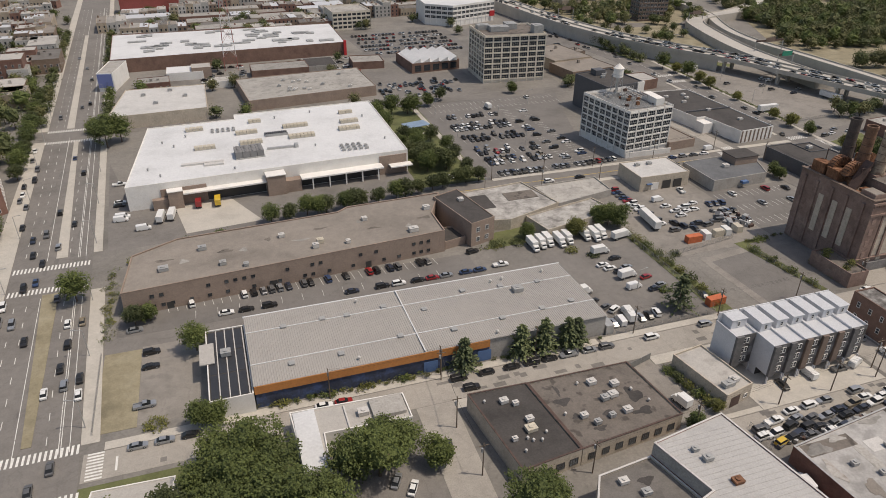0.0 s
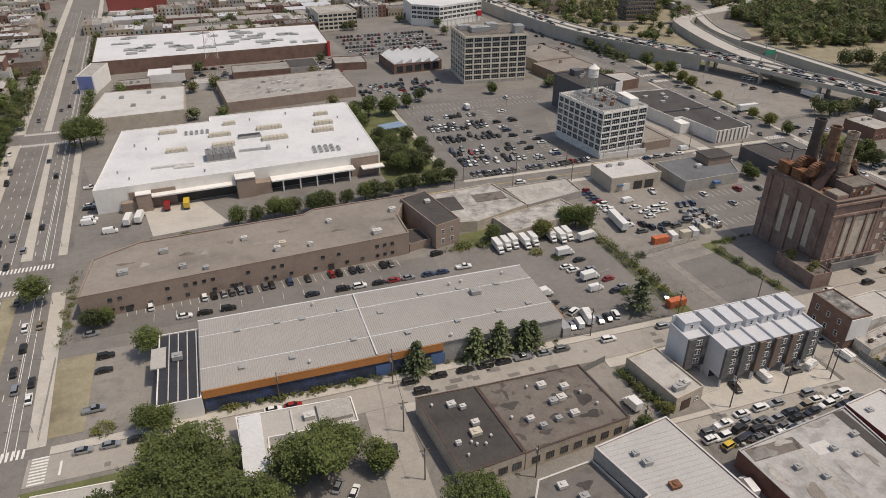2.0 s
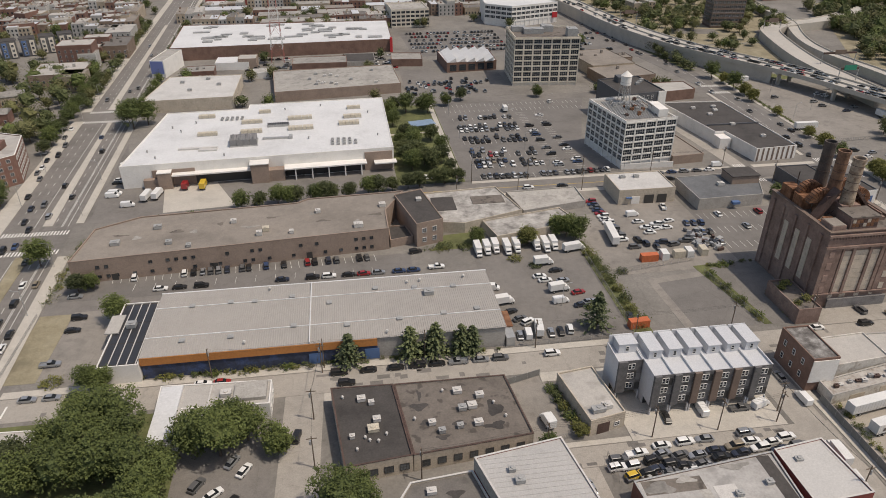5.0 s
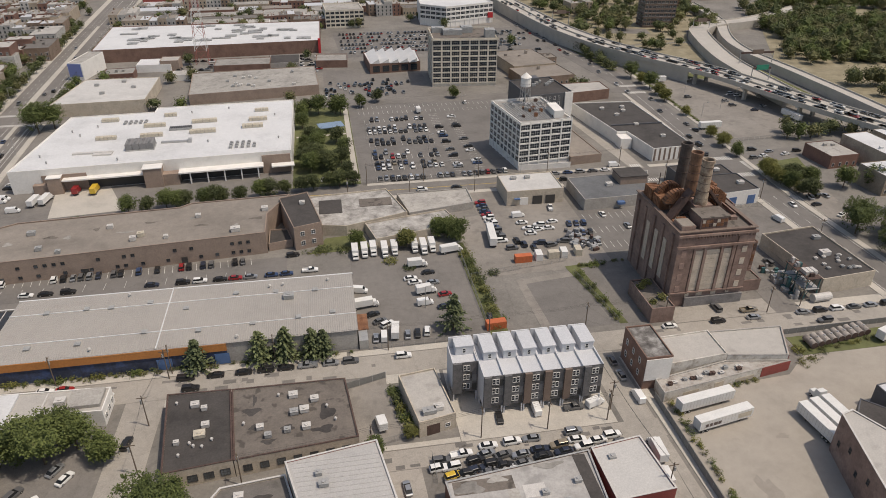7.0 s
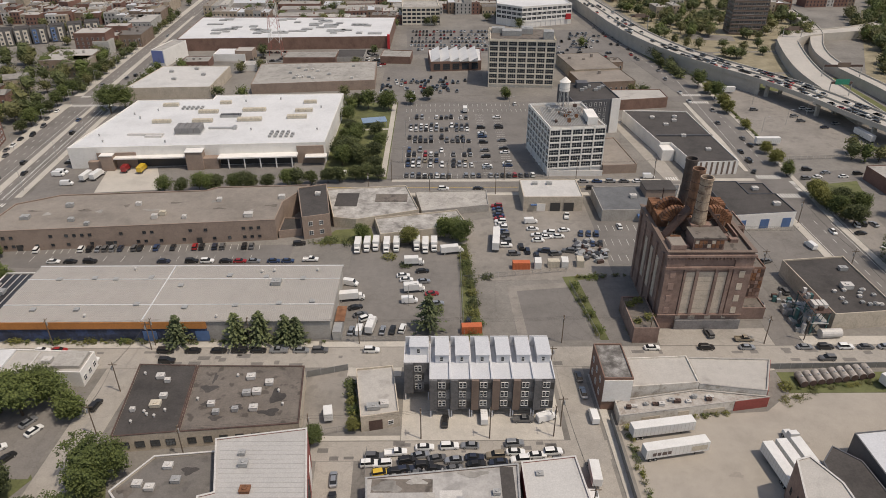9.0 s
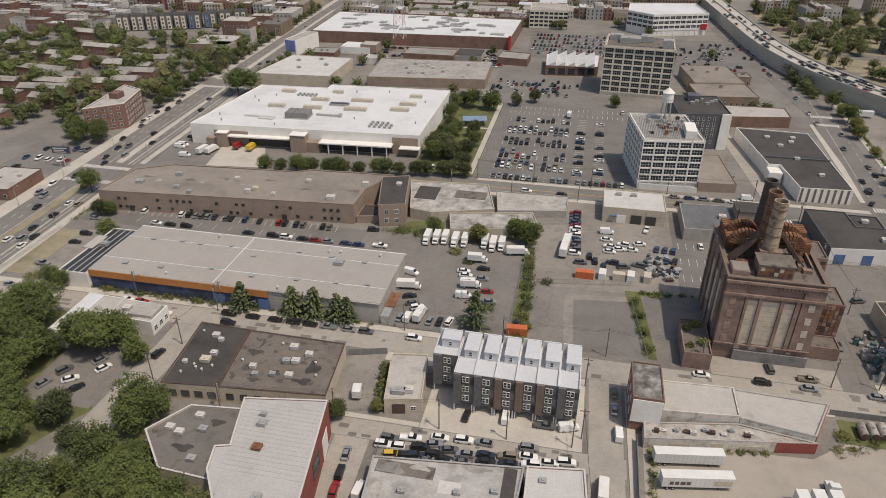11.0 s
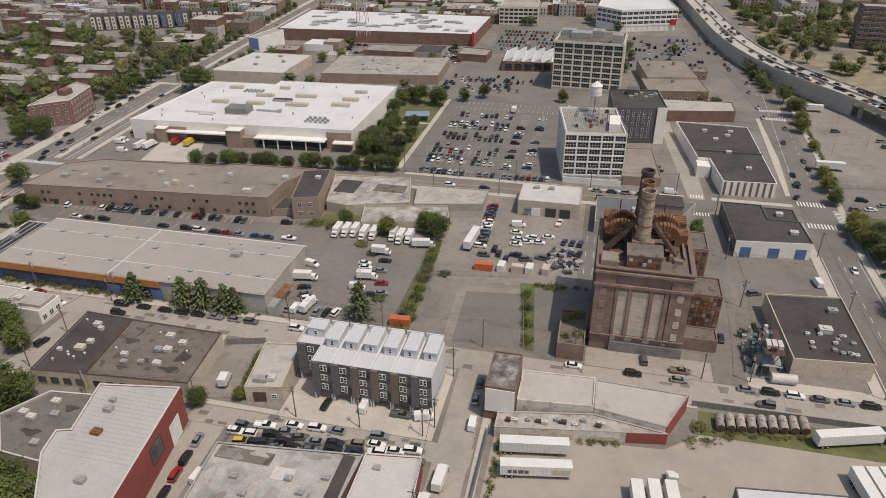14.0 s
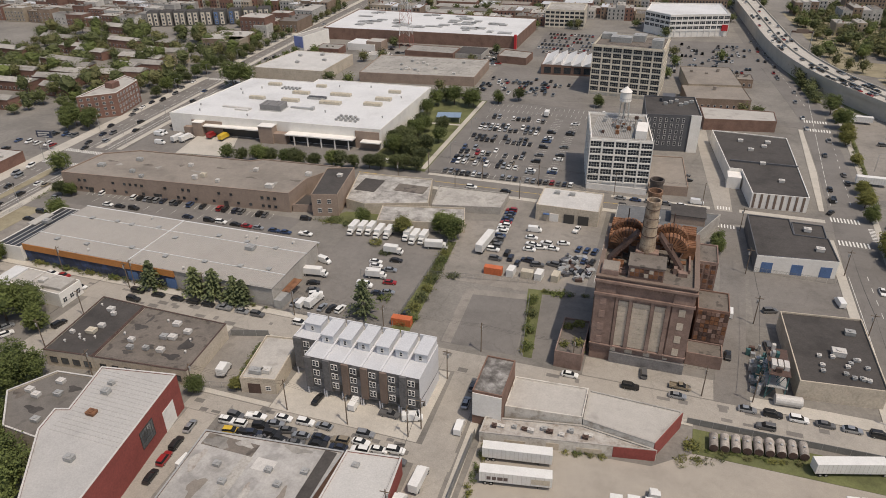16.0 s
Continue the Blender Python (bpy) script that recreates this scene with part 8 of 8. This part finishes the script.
far_house(-254, 512, 22, 18, 15, 4, 0, ROOF_PALE)
# dark and cream apartment row
for i in range(9):
    e = thing("apartment_house", "charcoal and cream four-storey apartment house", "house", (-362 + i * 10.5, 520 + i * 4.2 if i < 5 else 541 + (i - 5) * 7, 0), 22, group="apartment row")
    part("wall", box(bmesh.new(), -5, 5, -6, 6, 0, 12), CLAD_DARK, e)
    part("bay", box(bmesh.new(), -4, -1, -6.8, -6.01, 1, 11), WALL_CREAM if i not in (5, 6) else BLUE_DOOR, e)
    part("bay", box(bmesh.new(), 1, 4, -6.8, -6.01, 1, 11), WALL_CREAM, e)
    part("roof", box(bmesh.new(), -4.8, 4.8, -5.8, 5.8, 12.005, 12.3), ROOF_DARK, e)
    for f in range(3):
        for s in (-3.3, 1.7):
            put_window(e, pose(s, -6.81, 1.8 + f * 3.1), 1.6, 1.8, 2, 1)
for _ in range(215):
    x, y = frng.uniform(-420, -228), frng.uniform(290, 500)
    if x > av(y) - 20 or (-243 < x < -210 and 288 < y < 344):
        continue
    far_tree(x, y, frng.uniform(0.7, 1.35))
for y in np.arange(341, 470, 11):
    tree(av(y) - 19.5, y, frng.choice((0, 1)), 0.8)
for x, y in ((-222, 290), (-229, 286), (-236, 287), (-218, 283), (-241, 296), (-228, 279)):
    tree(x, y, 0, 0.85)
for y in np.arange(408, 640, 13):
    far_tree(av(y) + 15.5 + frng.uniform(-1, 1), y, 0.6)
    far_tree(av(y) - 16.5 + frng.uniform(-1, 1), y + 5, 0.65)
for x, y, w, turn in ((-299, 347, 30, 8), (-284, 363, 26, 8), (-266, 391, 24, 8), (-284, 409, 30, 8), (-312, 372, 28, 8), (-262, 372, 16, 8)):
    far_house(x, y, w, 10, 6, turn, 0, None, True)
# dense row-house quarter beyond
for row, y in enumerate(np.arange(505, 920, 21)):
    x = -246.0 - (y - 505) * 0.1
    while x > -700:
        w = frng.uniform(11, 22)
        if not (-372 < x < -262 and y < 600):
            far_house(x, y + frng.uniform(-2, 2), w * 0.96, frng.uniform(10, 13), frng.choice((7, 9, 9.5, 10, 12)), 4, windows=y < 620)
            if frng.random() < 0.22:
                far_tree(x + w * 0.6, y - 9.5, 0.8)
        x -= w + (8 if frng.random() < 0.12 else 0.6)
for _ in range(170):
    x, y = frng.uniform(-640, -262), frng.uniform(600, 900)
    far_house(x, y, frng.uniform(7, 18), frng.uniform(8, 16), frng.choice((5, 6, 8, 11, 13)), frng.uniform(-25, 25))
# east of the avenue, far side
for y in np.arange(612, 860, 22):
    x = av(y) + 22
    while x < (-42 if y < 645 else 44):
        w = frng.uniform(18, 52)
        far_house(x + w / 2, y, w * 0.94, frng.uniform(13, 20), frng.choice((4, 5, 5, 6, 7, 11)), 2 + frng.uniform(-2, 2), windows=y < 700, group="far blocks")
        x += w + frng.choice((1, 2, 3, 9))
        if frng.random() < 0.35:
            far_tree(x, y - 12, 0.9)
b = building("white_roof_store", [(-188, 397), (-139, 400), (-139, 446), (-182, 446)], 7, WALL_BEIGE, ROOF_OFFWHITE, "low store with a flat white roof", 0.3)
for x, y in ((-165, 415), (-150, 425), (-172, 432), (-158, 438)):
    roof_unit(x, y, 6.7, 2.4, 2, 1.2, UNIT_GREY, "boxy grey rooftop air unit")
building("grey_roof_depot", [(-117, 408), (-43, 417), (-45, 461), (-121, 455)], 6, WALL_TAN, ROOF_MID, "low depot with a patched grey roof", 0.4)
for i in range(14):
    roof_unit(-108 + frng.random() * 56, 415 + frng.random() * 34, 5.6, 2, 1.6, 1.0, frng.choice((UNIT_GREY, UNIT_WHITE)), "weathered boxy rooftop unit")
fw = building("long_white_roof_warehouse", [(-195, 513), (-40, 521), (-39, 590), (-199, 591)], 9, WALL_BRICK, ROOF_WHITE, "long brick warehouse with a white roof", 0.4)
for i in range(40):
    roof_unit(-185 + frng.random() * 135, 530 + frng.random() * 54, 8.6, frng.uniform(4, 14), frng.uniform(3, 6), 0.6, UNIT_GREY, "large flat grey rooftop panel unit")
pyl = part("red_pylon", box(bmesh.new(), -41.6, -39.8, 518.6, 520.4, 0, 10.5), SIGN_RED)
tagged(pyl, "tall red sign pylon beside a warehouse", "sign")
building("red_brick_depot", [(-44, 478), (-23, 476), (-22, 494), (-43, 497)], 5, WALL_BRICK, ROOF_MID, "small red brick depot")
for x, y, w, d, h, wall, roof in ((-150, 492, 22, 16, 5, WALL_WHITE, ROOF_WHITE), (-140, 505 - 14, 12, 12, 7, WALL_TAN, ROOF_PALE), (-92, 480, 36, 18, 6, WALL_BRICK, ROOF_MID), (-65, 487, 20, 22, 5, WALL_GREY, ROOF_DARK), (-128, 465, 14, 10, 4, WALL_WHITE, ROOF_PALE), (-165, 610, 46, 16, 5, WALL_GREY, ROOF_DARK), (-100, 612, 40, 16, 6, WALL_WHITE, ROOF_PALE), (-178, 735, 50, 18, 16, WALL_RED, ROOF_MID)):
    building("low_depot", rect(x - w / 2, x + w / 2, y - d / 2, y + d / 2), h, wall, roof, "low flat-roofed depot among parking lots", 0.3)
bb = building("billboard_house", [(-199, 472), (-190, 470), (-184, 500), (-194, 502)], 11, WALL_WHITE, ROOF_MID, "white corner house with a painted billboard wall", 0.4)
part("billboard", box(bmesh.new(), 0.3, 8.6, -0.2, -0.01, 2.5, 10.5), plain("billboard_blue", (0.16, 0.2, 0.42), 0.6), bb, "blue and pink painted billboard").matrix_basis = face((-199, 472), (-190, 470))
bill = bpy.data.objects[bb.name].children[-1]
for i, (x0, z0, c) in enumerate(((1, 5, (0.7, 0.6, 0.65)), (3.5, 3.5, (0.5, 0.12, 0.25)), (5.5, 6.5, (0.75, 0.7, 0.72)), (2, 8, (0.4, 0.1, 0.3)))):
    part("colour_patch", box(bmesh.new(), x0, x0 + 2.2, -0.24, -0.201, z0, z0 + 1.8), plain("billboard_patch", c, 0.6), bill)
# radio mast
mast = thing("radio_mast", "tall red and white lattice radio mast", "mast", (-121, 503, 0))
MAST_RED, MAST_WHITE = plain("mast_red", (0.34, 0.11, 0.09), 0.6), plain("mast_white", (0.65, 0.65, 0.63), 0.5)
for s in range(9):
    bm = bmesh.new()
    z0, z1 = s * 9.0, (s + 1) * 9.0
    r0, r1 = 6.2 * (1 - z0 / 92), 6.2 * (1 - z1 / 92)
    for k in range(4):
        a0, a1 = math.pi / 4 + k * math.pi / 2, math.pi / 4 + (k + 1) * math.pi / 2
        p0, p1 = (r0 * math.cos(a0), r0 * math.sin(a0), z0), (r1 * math.cos(a0), r1 * math.sin(a0), z1)
        q0, q1 = (r0 * math.cos(a1), r0 * math.sin(a1), z0), (r1 * math.cos(a1), r1 * math.sin(a1), z1)
        tube(bm, p0, p1, 0.14, seg=5)
        tube(bm, p0, q1, 0.06, seg=4)
        tube(bm, q0, p1, 0.06, seg=4)
        tube(bm, p1, q1, 0.06, seg=4)
    part("lattice_section", bm, MAST_RED if s % 2 == 0 else MAST_WHITE, mast)
# offices far off
of1 = loft("grey_office", [(-34, 600), (-2, 602), (-4, 634), (-36, 632)], 15, 1, 4, {0: 8, 1: 8}, WALL_CREAM, "four-storey pale office block", 0.8, FRAME_SHADE_DARK, GLASS, 2, ROOF_MID)
of2 = loft("white_office", [(66, 590), (110, 606), (104, 650), (48, 640), (46, 606)], 17, 5, 3, {0: 10, 4: 5}, WALL_WHITE, "white office block with ribbon windows", 0.6, FRAME_WHITE, GLASS, 3, ROOF_WHITE)
part("red_sign", box(bmesh.new(), 105, 109.5, 603.5, 604.2, 4.5, 9), SIGN_RED, of2, "red entrance sign")
far_house(95, 456, 30, 40, 7, 8, 2, ROOF_TAN)
far_house(98, 424, 34, 26, 6, 8, 1, ROOF_TAN)
building("brown_long_shed", [(92, 375), (127, 381), (127, 397), (90, 396)], 6, WALL_BRICK, ROOF_PALE, "long brick shed with a pale roof", 0.4)
# low blocks and trees filling the far edges
for x, y, w, d, h in ((112, 466, 16, 12, 5), (-168, 470, 18, 14, 5), (-176, 500 - 48, 10, 10, 4), (-20, 655, 30, 18, 10), (20, 660, 30, 18, 9), (-240, 455, 14, 18, 9), (-236, 540, 18, 30, 9), (-243, 580, 18, 30, 10), (-250, 625, 18, 34, 10), (-258, 670, 18, 34, 11), (-187, 550 + 62, 14, 24, 8), (-205, 660, 22, 30, 8)):
    far_house(x, y, w, d, h, 4, None, None, False, True, "far blocks")
for _ in range(90):
    x, y = frng.uniform(-245, 150), frng.uniform(600, 800)
    if abs(x - av(y)) > 18:
        far_tree(x, y, frng.uniform(0.5, 0.9))
for _ in range(150):
    far_tree(frng.uniform(-640, -250), frng.uniform(500, 860), frng.uniform(0.6, 1.0))
for x, y in ((75, 400), (80, 404), (112, 402), (120, 405), (70, 470), (74, 500), (104, 522), (72, 530), (-135, 455), (-122, 458), (-60, 470), (-50, 500), (-130, 500), (-175, 458), (-180, 520), (-60, 400), (-120, 398), (-135, 402), (-195, 395), (-70, 600), (-40, 590), (60, 560), (64, 590)):
    far_tree(x, y, 0.75)
# far car parks
LOT2 = slab("far_parking_lot", [(-26, 502), (52, 508), (58, 585), (-30, 585)], 0, 0.02, ASPHALT_DARK, "far asphalt parking lot full of cars", "parking lot")
slab("near_depot_lot", [(-40, 405), (25, 404), (25, 455), (-12, 455), (-20, 470), (-40, 470)], 0, 0.02, ASPHALT, "asphalt lot with scattered cars", "parking lot")
bm = bmesh.new()
for y in (515, 527, 539, 551, 563, 575):
    for x in np.arange(-24, 48, 2.8):
        if frng.random() < 0.8:
            mi = frng.choice((0, 1, 1, 2, 2, 3, 3, 3, 4))
            box(bm, x - 0.85, x + 0.85, y - 2.2, y + 2.2, 0.35, 0.95, mi)
            box(bm, x - 0.7, x + 0.7, y - 1.2, y + 0.9, 0.95, 1.4, 5)
for i in range(60):
    x, y = frng.uniform(-42, 14), frng.uniform(408, 442)
    mi = frng.choice((0, 0, 1, 1, 2, 2, 3, 3, 3, 3, 4))
    box(bm, x - 0.85, x + 0.85, y - 2.2, y + 2.2, 0.3, 0.95, mi)
    box(bm, x - 0.7, x + 0.7, y - 1.2, y + 0.9, 0.95, 1.4, 5)
for i in range(70):
    x, y = frng.uniform(74, 130), 486 + 9 * frng.randrange(10)
    mi = frng.choice((0, 0, 1, 1, 2, 2, 3, 3, 3, 3, 4))
    box(bm, x - 0.85, x + 0.85, y - 2.2, y + 2.2, 0.3, 0.95, mi)
    box(bm, x - 0.7, x + 0.7, y - 1.2, y + 0.9, 0.95, 1.4, 5)
for i in range(22):
    y = frng.uniform(300, 600)
    x = 142.5 - max(0, y - 430) * 0.105 + frng.choice((0.5, 4.0, 8.5))
    mi = frng.choice((0, 0, 1, 1, 2, 2, 3, 3, 3, 3, 4))
    box(bm, x - 0.85, x + 0.85, y - 2.2, y + 2.2, 0.35, 0.98, mi)
    box(bm, x - 0.7, x + 0.7, y - 1.2, y + 0.9, 0.98, 1.45, 5)
for i in range(110):
    x, y = frng.uniform(-140, -40), frng.uniform(460, 512)
    if -114 < x < -80 and y > 465:
        continue
    mi = frng.choice((0, 0, 1, 1, 2, 2, 3, 3, 3, 3, 4))
    box(bm, x - 2.2, x + 2.2, y - 0.85, y + 0.85, 0.3, 0.95, mi)
    box(bm, x - 1.2, x + 0.9, y - 0.7, y + 0.7, 0.95, 1.4, 5)
tagged(part("far_parked_cars", bm, [CAR_PAINT[c] for c in ("white", "silver", "grey", "black", "red")] + [CAR_GLASS]), "many far parked cars in mixed colours", "cars", kind="stuff")

# ---- elevated motorway ----
def ribbon(pts, half, z0, z1, lift=None):
    """A slab along a smooth line of points."""
    bm = bmesh.new()
    P = [Vector(p) for p in pts]
    for _ in range(3):
        Q = [P[0]]
        for a, b in zip(P, P[1:]):
            Q += [a * 0.75 + b * 0.25, a * 0.25 + b * 0.75]
        P = Q + [P[-1]]
    rings = []
    for i, p in enumerate(P):
        d = (P[min(i + 1, len(P) - 1)] - P[max(i - 1, 0)]).normalized()
        nrm = Vector((d.y, -d.x))
        f = i / (len(P) - 1)
        dz = lift(f) if lift else 0.0
        rings.append((p, nrm, dz))
    return bm, rings


def sweep(bm, rings, off0, off1, z0, z1, mat=0):
    rows = []
    for p, n, dz in rings:
        a, b = p + n * off0, p + n * off1
        rows.append([bm.verts.new((a.x, a.y, z0 + dz)), bm.verts.new((b.x, b.y, z0 + dz)), bm.verts.new((b.x, b.y, z1 + dz)), bm.verts.new((a.x, a.y, z1 + dz))])
    for r, s in zip(rows, rows[1:]):
        for i in range(4):
            bm.faces.new((r[i], s[i], s[(i + 1) % 4], r[(i + 1) % 4])).material_index = mat
    bm.faces.new(rows[0])
    bm.faces.new(rows[-1][::-1])
    return bm


MW = thing("elevated_motorway", "elevated concrete motorway with piers and parapets", "motorway", kind="structure")
MW_PTS = [(95, 1100), (121, 800), (137, 625), (144, 541), (160, 478), (178, 440), (196, 410), (209, 378), (218, 345), (228, 313), (240, 284), (264, 230), (310, 150)]
bm, rings = ribbon(MW_PTS, 8.6, 0, 0)
MW_ASPHALT = surface("motorway_concrete", (0.42, 0.395, 0.355), 0.9, 0.12, 0.06, 2.0)
part("deck", sweep(bm, rings, -8.6, 8.6, 7.6, 9.0), MW_ASPHALT, MW)
for a, b in ((-9.0, -8.6), (8.6, 9.0), (-0.3, 0.3)):
    part("parapet", sweep(bmesh.new(), rings, a, b, 7.4 if abs(a) > 1 else 9.002, 10.0), CONCRETE, MW)
bm = bmesh.new()
for off in (-4.6, 4.6):
    for i in range(0, len(rings) - 1):
        p, n, _ = rings[i]
        q, m2, _ = rings[i + 1]
        L = (q - p).length
        k = max(1, int(L / 10))
        for j in range(k):
            a = p.lerp(q, j / k) + n * off
            b = p.lerp(q, min(1, (j + 0.35) / k)) + n * off
            w = n * 0.09
            bm.faces.new([bm.verts.new((v.x, v.y, 9.02)) for v in (a - w, a + w, b + w, b - w)])
stuff(part("lane_dash", bm, PAINT, MW))
bm = bmesh.new()
sub = [r for r in rings if r[0].y > 405]
part("retaining_wall", sweep(bm, sub, 7.6, 8.3, 0, 7.59), CONCRETE, MW, "stained concrete retaining wall")
for p, n, _ in [r for r in rings if r[0].y <= 405][::9]:
    for off in (-6, 6):
        c = p + n * off
        part("pier", box(bmesh.new(), c.x - 0.9, c.x + 0.9, c.y - 0.9, c.y + 0.9, 0, 6.6), CONCRETE, MW)
    ang = math.degrees(math.atan2(n.y, n.x))
    part("crosshead", box(bmesh.new(), -9.2, 9.2, -1, 1, 6.61, 7.59), CONCRETE, MW).matrix_basis = pose(p.x, p.y, 0, 0, 0, ang)
bm = bmesh.new()
for i in range(250):
    k = frng.randrange(0, len(rings) - 1)
    p, n, _ = rings[k]
    q, _, _ = rings[k + 1]
    off = frng.choice((-6.5, -2.6, 2.6, 6.5))
    c = p.lerp(q, frng.random()) + n * off
    d = (q - p).normalized()
    m = Matrix.Translation((c.x, c.y, 9.0)) @ Matrix.Rotation(math.atan2(d.y, d.x), 4, "Z")
    mi = frng.choice((0, 0, 1, 1, 2, 2, 3, 3, 3, 4))
    if frng.random() < 0.025:
        box(bm, -6, 6, -1.25, 1.25, 0.6, 3.8, 0, m)
    else:
        box(bm, -2.2, 2.2, -0.88, 0.88, 0.3, 0.95, mi, m)
        box(bm, -1.3, 0.9, -0.72, 0.72, 0.95, 1.4, 5, m)
tagged(part("motorway_traffic", bm, [CAR_PAINT[c] for c in ("white", "silver", "grey", "black", "red")] + [CAR_GLASS]), "far cars and trucks on the motorway", "cars", kind="stuff")
# slip roads
for nm, pts, half, z in (("loop_ramp", [(228, 350), (230, 398), (233, 433), (241, 467), (250, 498), (260, 528), (282, 545), (330, 556), (400, 600)], 7.0, 5.6), ("slip_road", [(262, 250), (262, 318), (263, 352), (262.5, 376), (262.5, 406), (261, 430), (260, 452), (264, 480), (275, 512), (300, 560), (312, 640)], 4.0, 5.2)):
    R_ = thing(nm, "curving concrete slip road with low parapets", "road", kind="structure")
    bm, rg = ribbon(pts, half, 0, 0)
    part("deck", sweep(bm, rg, -half, half, 0.0, z), MW_ASPHALT, R_)
    for a, b in ((-half - 0.4, -half), (half, half + 0.4)):
        part("parapet", sweep(bmesh.new(), rg, a, b, 0.0, z + 0.9), CONCRETE, R_)
for x, y, w, z in ((248, 424, 24, 13), (226, 384, 12, 14), (156, 560, 14, 16), (266, 532, 14, 12)):
    g = thing("sign_gantry", "steel gantry over the motorway with sign boards", "gantry", (x, y, 0))
    for s in (-w / 2, w / 2):
        part("post", tube(bmesh.new(), (s, 0, 0), (s, 0, z), 0.3, seg=6), STEEL, g)
    part("truss", box(bmesh.new(), -w / 2, w / 2, -0.4, 0.4, z - 1.2, z), RUST_DARK, g)
    part("sign_board", box(bmesh.new(), -4, 4, -0.7, -0.45, z - 1.5, z + 1.5), SIGN_GREEN if w == 12 else CLAD_BROWN, g)
# woods and far east side
bm = bmesh.new()
wr = random.Random(77)
for i in range(1900):
    x, y = wr.uniform(268, 620), wr.uniform(300, 680)
    edge = 280 + wr.uniform(0, 12) + max(0, y - 440) * 0.42
    gap = noise.noise(Vector((x * 0.016, y * 0.016, 3.0)))
    if x < edge or gap < -0.22 or (y > 570 and gap < -0.02) or (y < 335 and gap < -0.1):
        continue
    h = wr.uniform(7, 16) * (0.8 if x < edge + 8 else 1.0)
    r = wr.uniform(3.6, 6.6)
    leaf_cloud(bm, wr, (x, y, h * 0.56), (r, r, h * 0.44), 58, 6, 1.05, mat=(k := wr.choice((0, 0, 1, 1, 2, 2, 2, 3))))
    crown_core(bm, (x, y, h * 0.56), (r * 0.86, r * 0.86, h * 0.4), k)
tagged(part("far_woods", bm, [LEAF, LEAF_DARK, LEAF_OLIVE, LEAF]), "dense green woods beside the motorway", "woods", kind="stuff")
slab("woods_floor", [(274, 300), (640, 300), (640, 660), (390, 660), (280, 450)], 0, 0.05, GRASS_DRY, "dry weedy ground among the woods", "lawn")
for y in np.arange(452, 760, 9):
    if y > 560:
        far_tree(200 + frng.uniform(-6, 10), y + 20, 0.8)
for x, y in ((197, 300), (210, 302), (218, 304), (204, 300), (225, 298), (233, 276), (240, 300), (196, 310), (246, 262), (230, 258), (192, 302)):
    far_tree(x, y, frng.uniform(0.6, 0.9))
for y in np.arange(440, 640, 8):
    far_tree(155 - max(0, y - 440) * 0.105 + frng.uniform(-3, 2), y, frng.uniform(0.55, 0.85))
for _ in range(170):
    far_tree(frng.uniform(166, 310), frng.uniform(540, 720), frng.uniform(0.7, 1.1))
for x, y in ((205, 492), (208, 488), (212, 490), (202, 496), (232, 500), (236, 520), (190, 516), (182, 520), (176, 530), (222, 512), (210, 520)):
    far_tree(x, y, 0.8)
at = loft("slab_apartments", [(231, 565), (258, 562), (259, 578), (232, 581)], 30, 1, 8, {0: 8, 3: 4}, CLAD_BROWN, "ten-storey slab apartment block far off", 0.5, FRAME_WHITE, GLASS, 2, ROOF_MID)
part("red_sign", box(bmesh.new(), 246, 256, 563.0, 563.5, 30.3, 33), SIGN_RED, at)
for x, y, w, d, h in ((215, 690, 30, 20, 12), (320, 700, 40, 16, 12), (300, 650, 30, 16, 10), (370, 690, 50, 18, 12), (440, 700, 40, 18, 14), (200, 640, 22, 16, 9), (230, 740, 40, 18, 16), (290, 745, 40, 18, 14), (350, 745, 40, 18, 14), (180, 720, 26, 18, 12), (420, 750, 60, 20, 12), (90, 700, 40, 20, 18), (130, 760, 30, 20, 14), (60, 730, 40, 20, 12)):
    far_house(x, y, w, d, h, 6, None, None, False, True, "far blocks")
# apartments east of the road
for x, y, w, d, h, k in ((194, 272, 15, 18, 6, 0), (214, 264, 14, 36, 9, 2), (232, 268, 12, 34, 9, 2), (196, 240, 14, 15, 9, 2), (225, 215, 40, 14, 8, 2), (250, 240, 14, 40, 9, 0)):
    far_house(x, y, w, d, h, 4, k, ROOF_WHITE if k else ROOF_MID)
tagged(part("far_blocks", FAR_BLOCKS, BRICKS + FROOFS + [GLASS]), "countless far brick row houses with flat roofs", "houses", kind="stuff")
tagged(part("far_canopy", FAR_CROWNS, [LEAF, BARK, LEAF_DARK, LEAF_OLIVE, LEAF_LIGHT]), "countless far green trees among houses", "trees", kind="stuff")
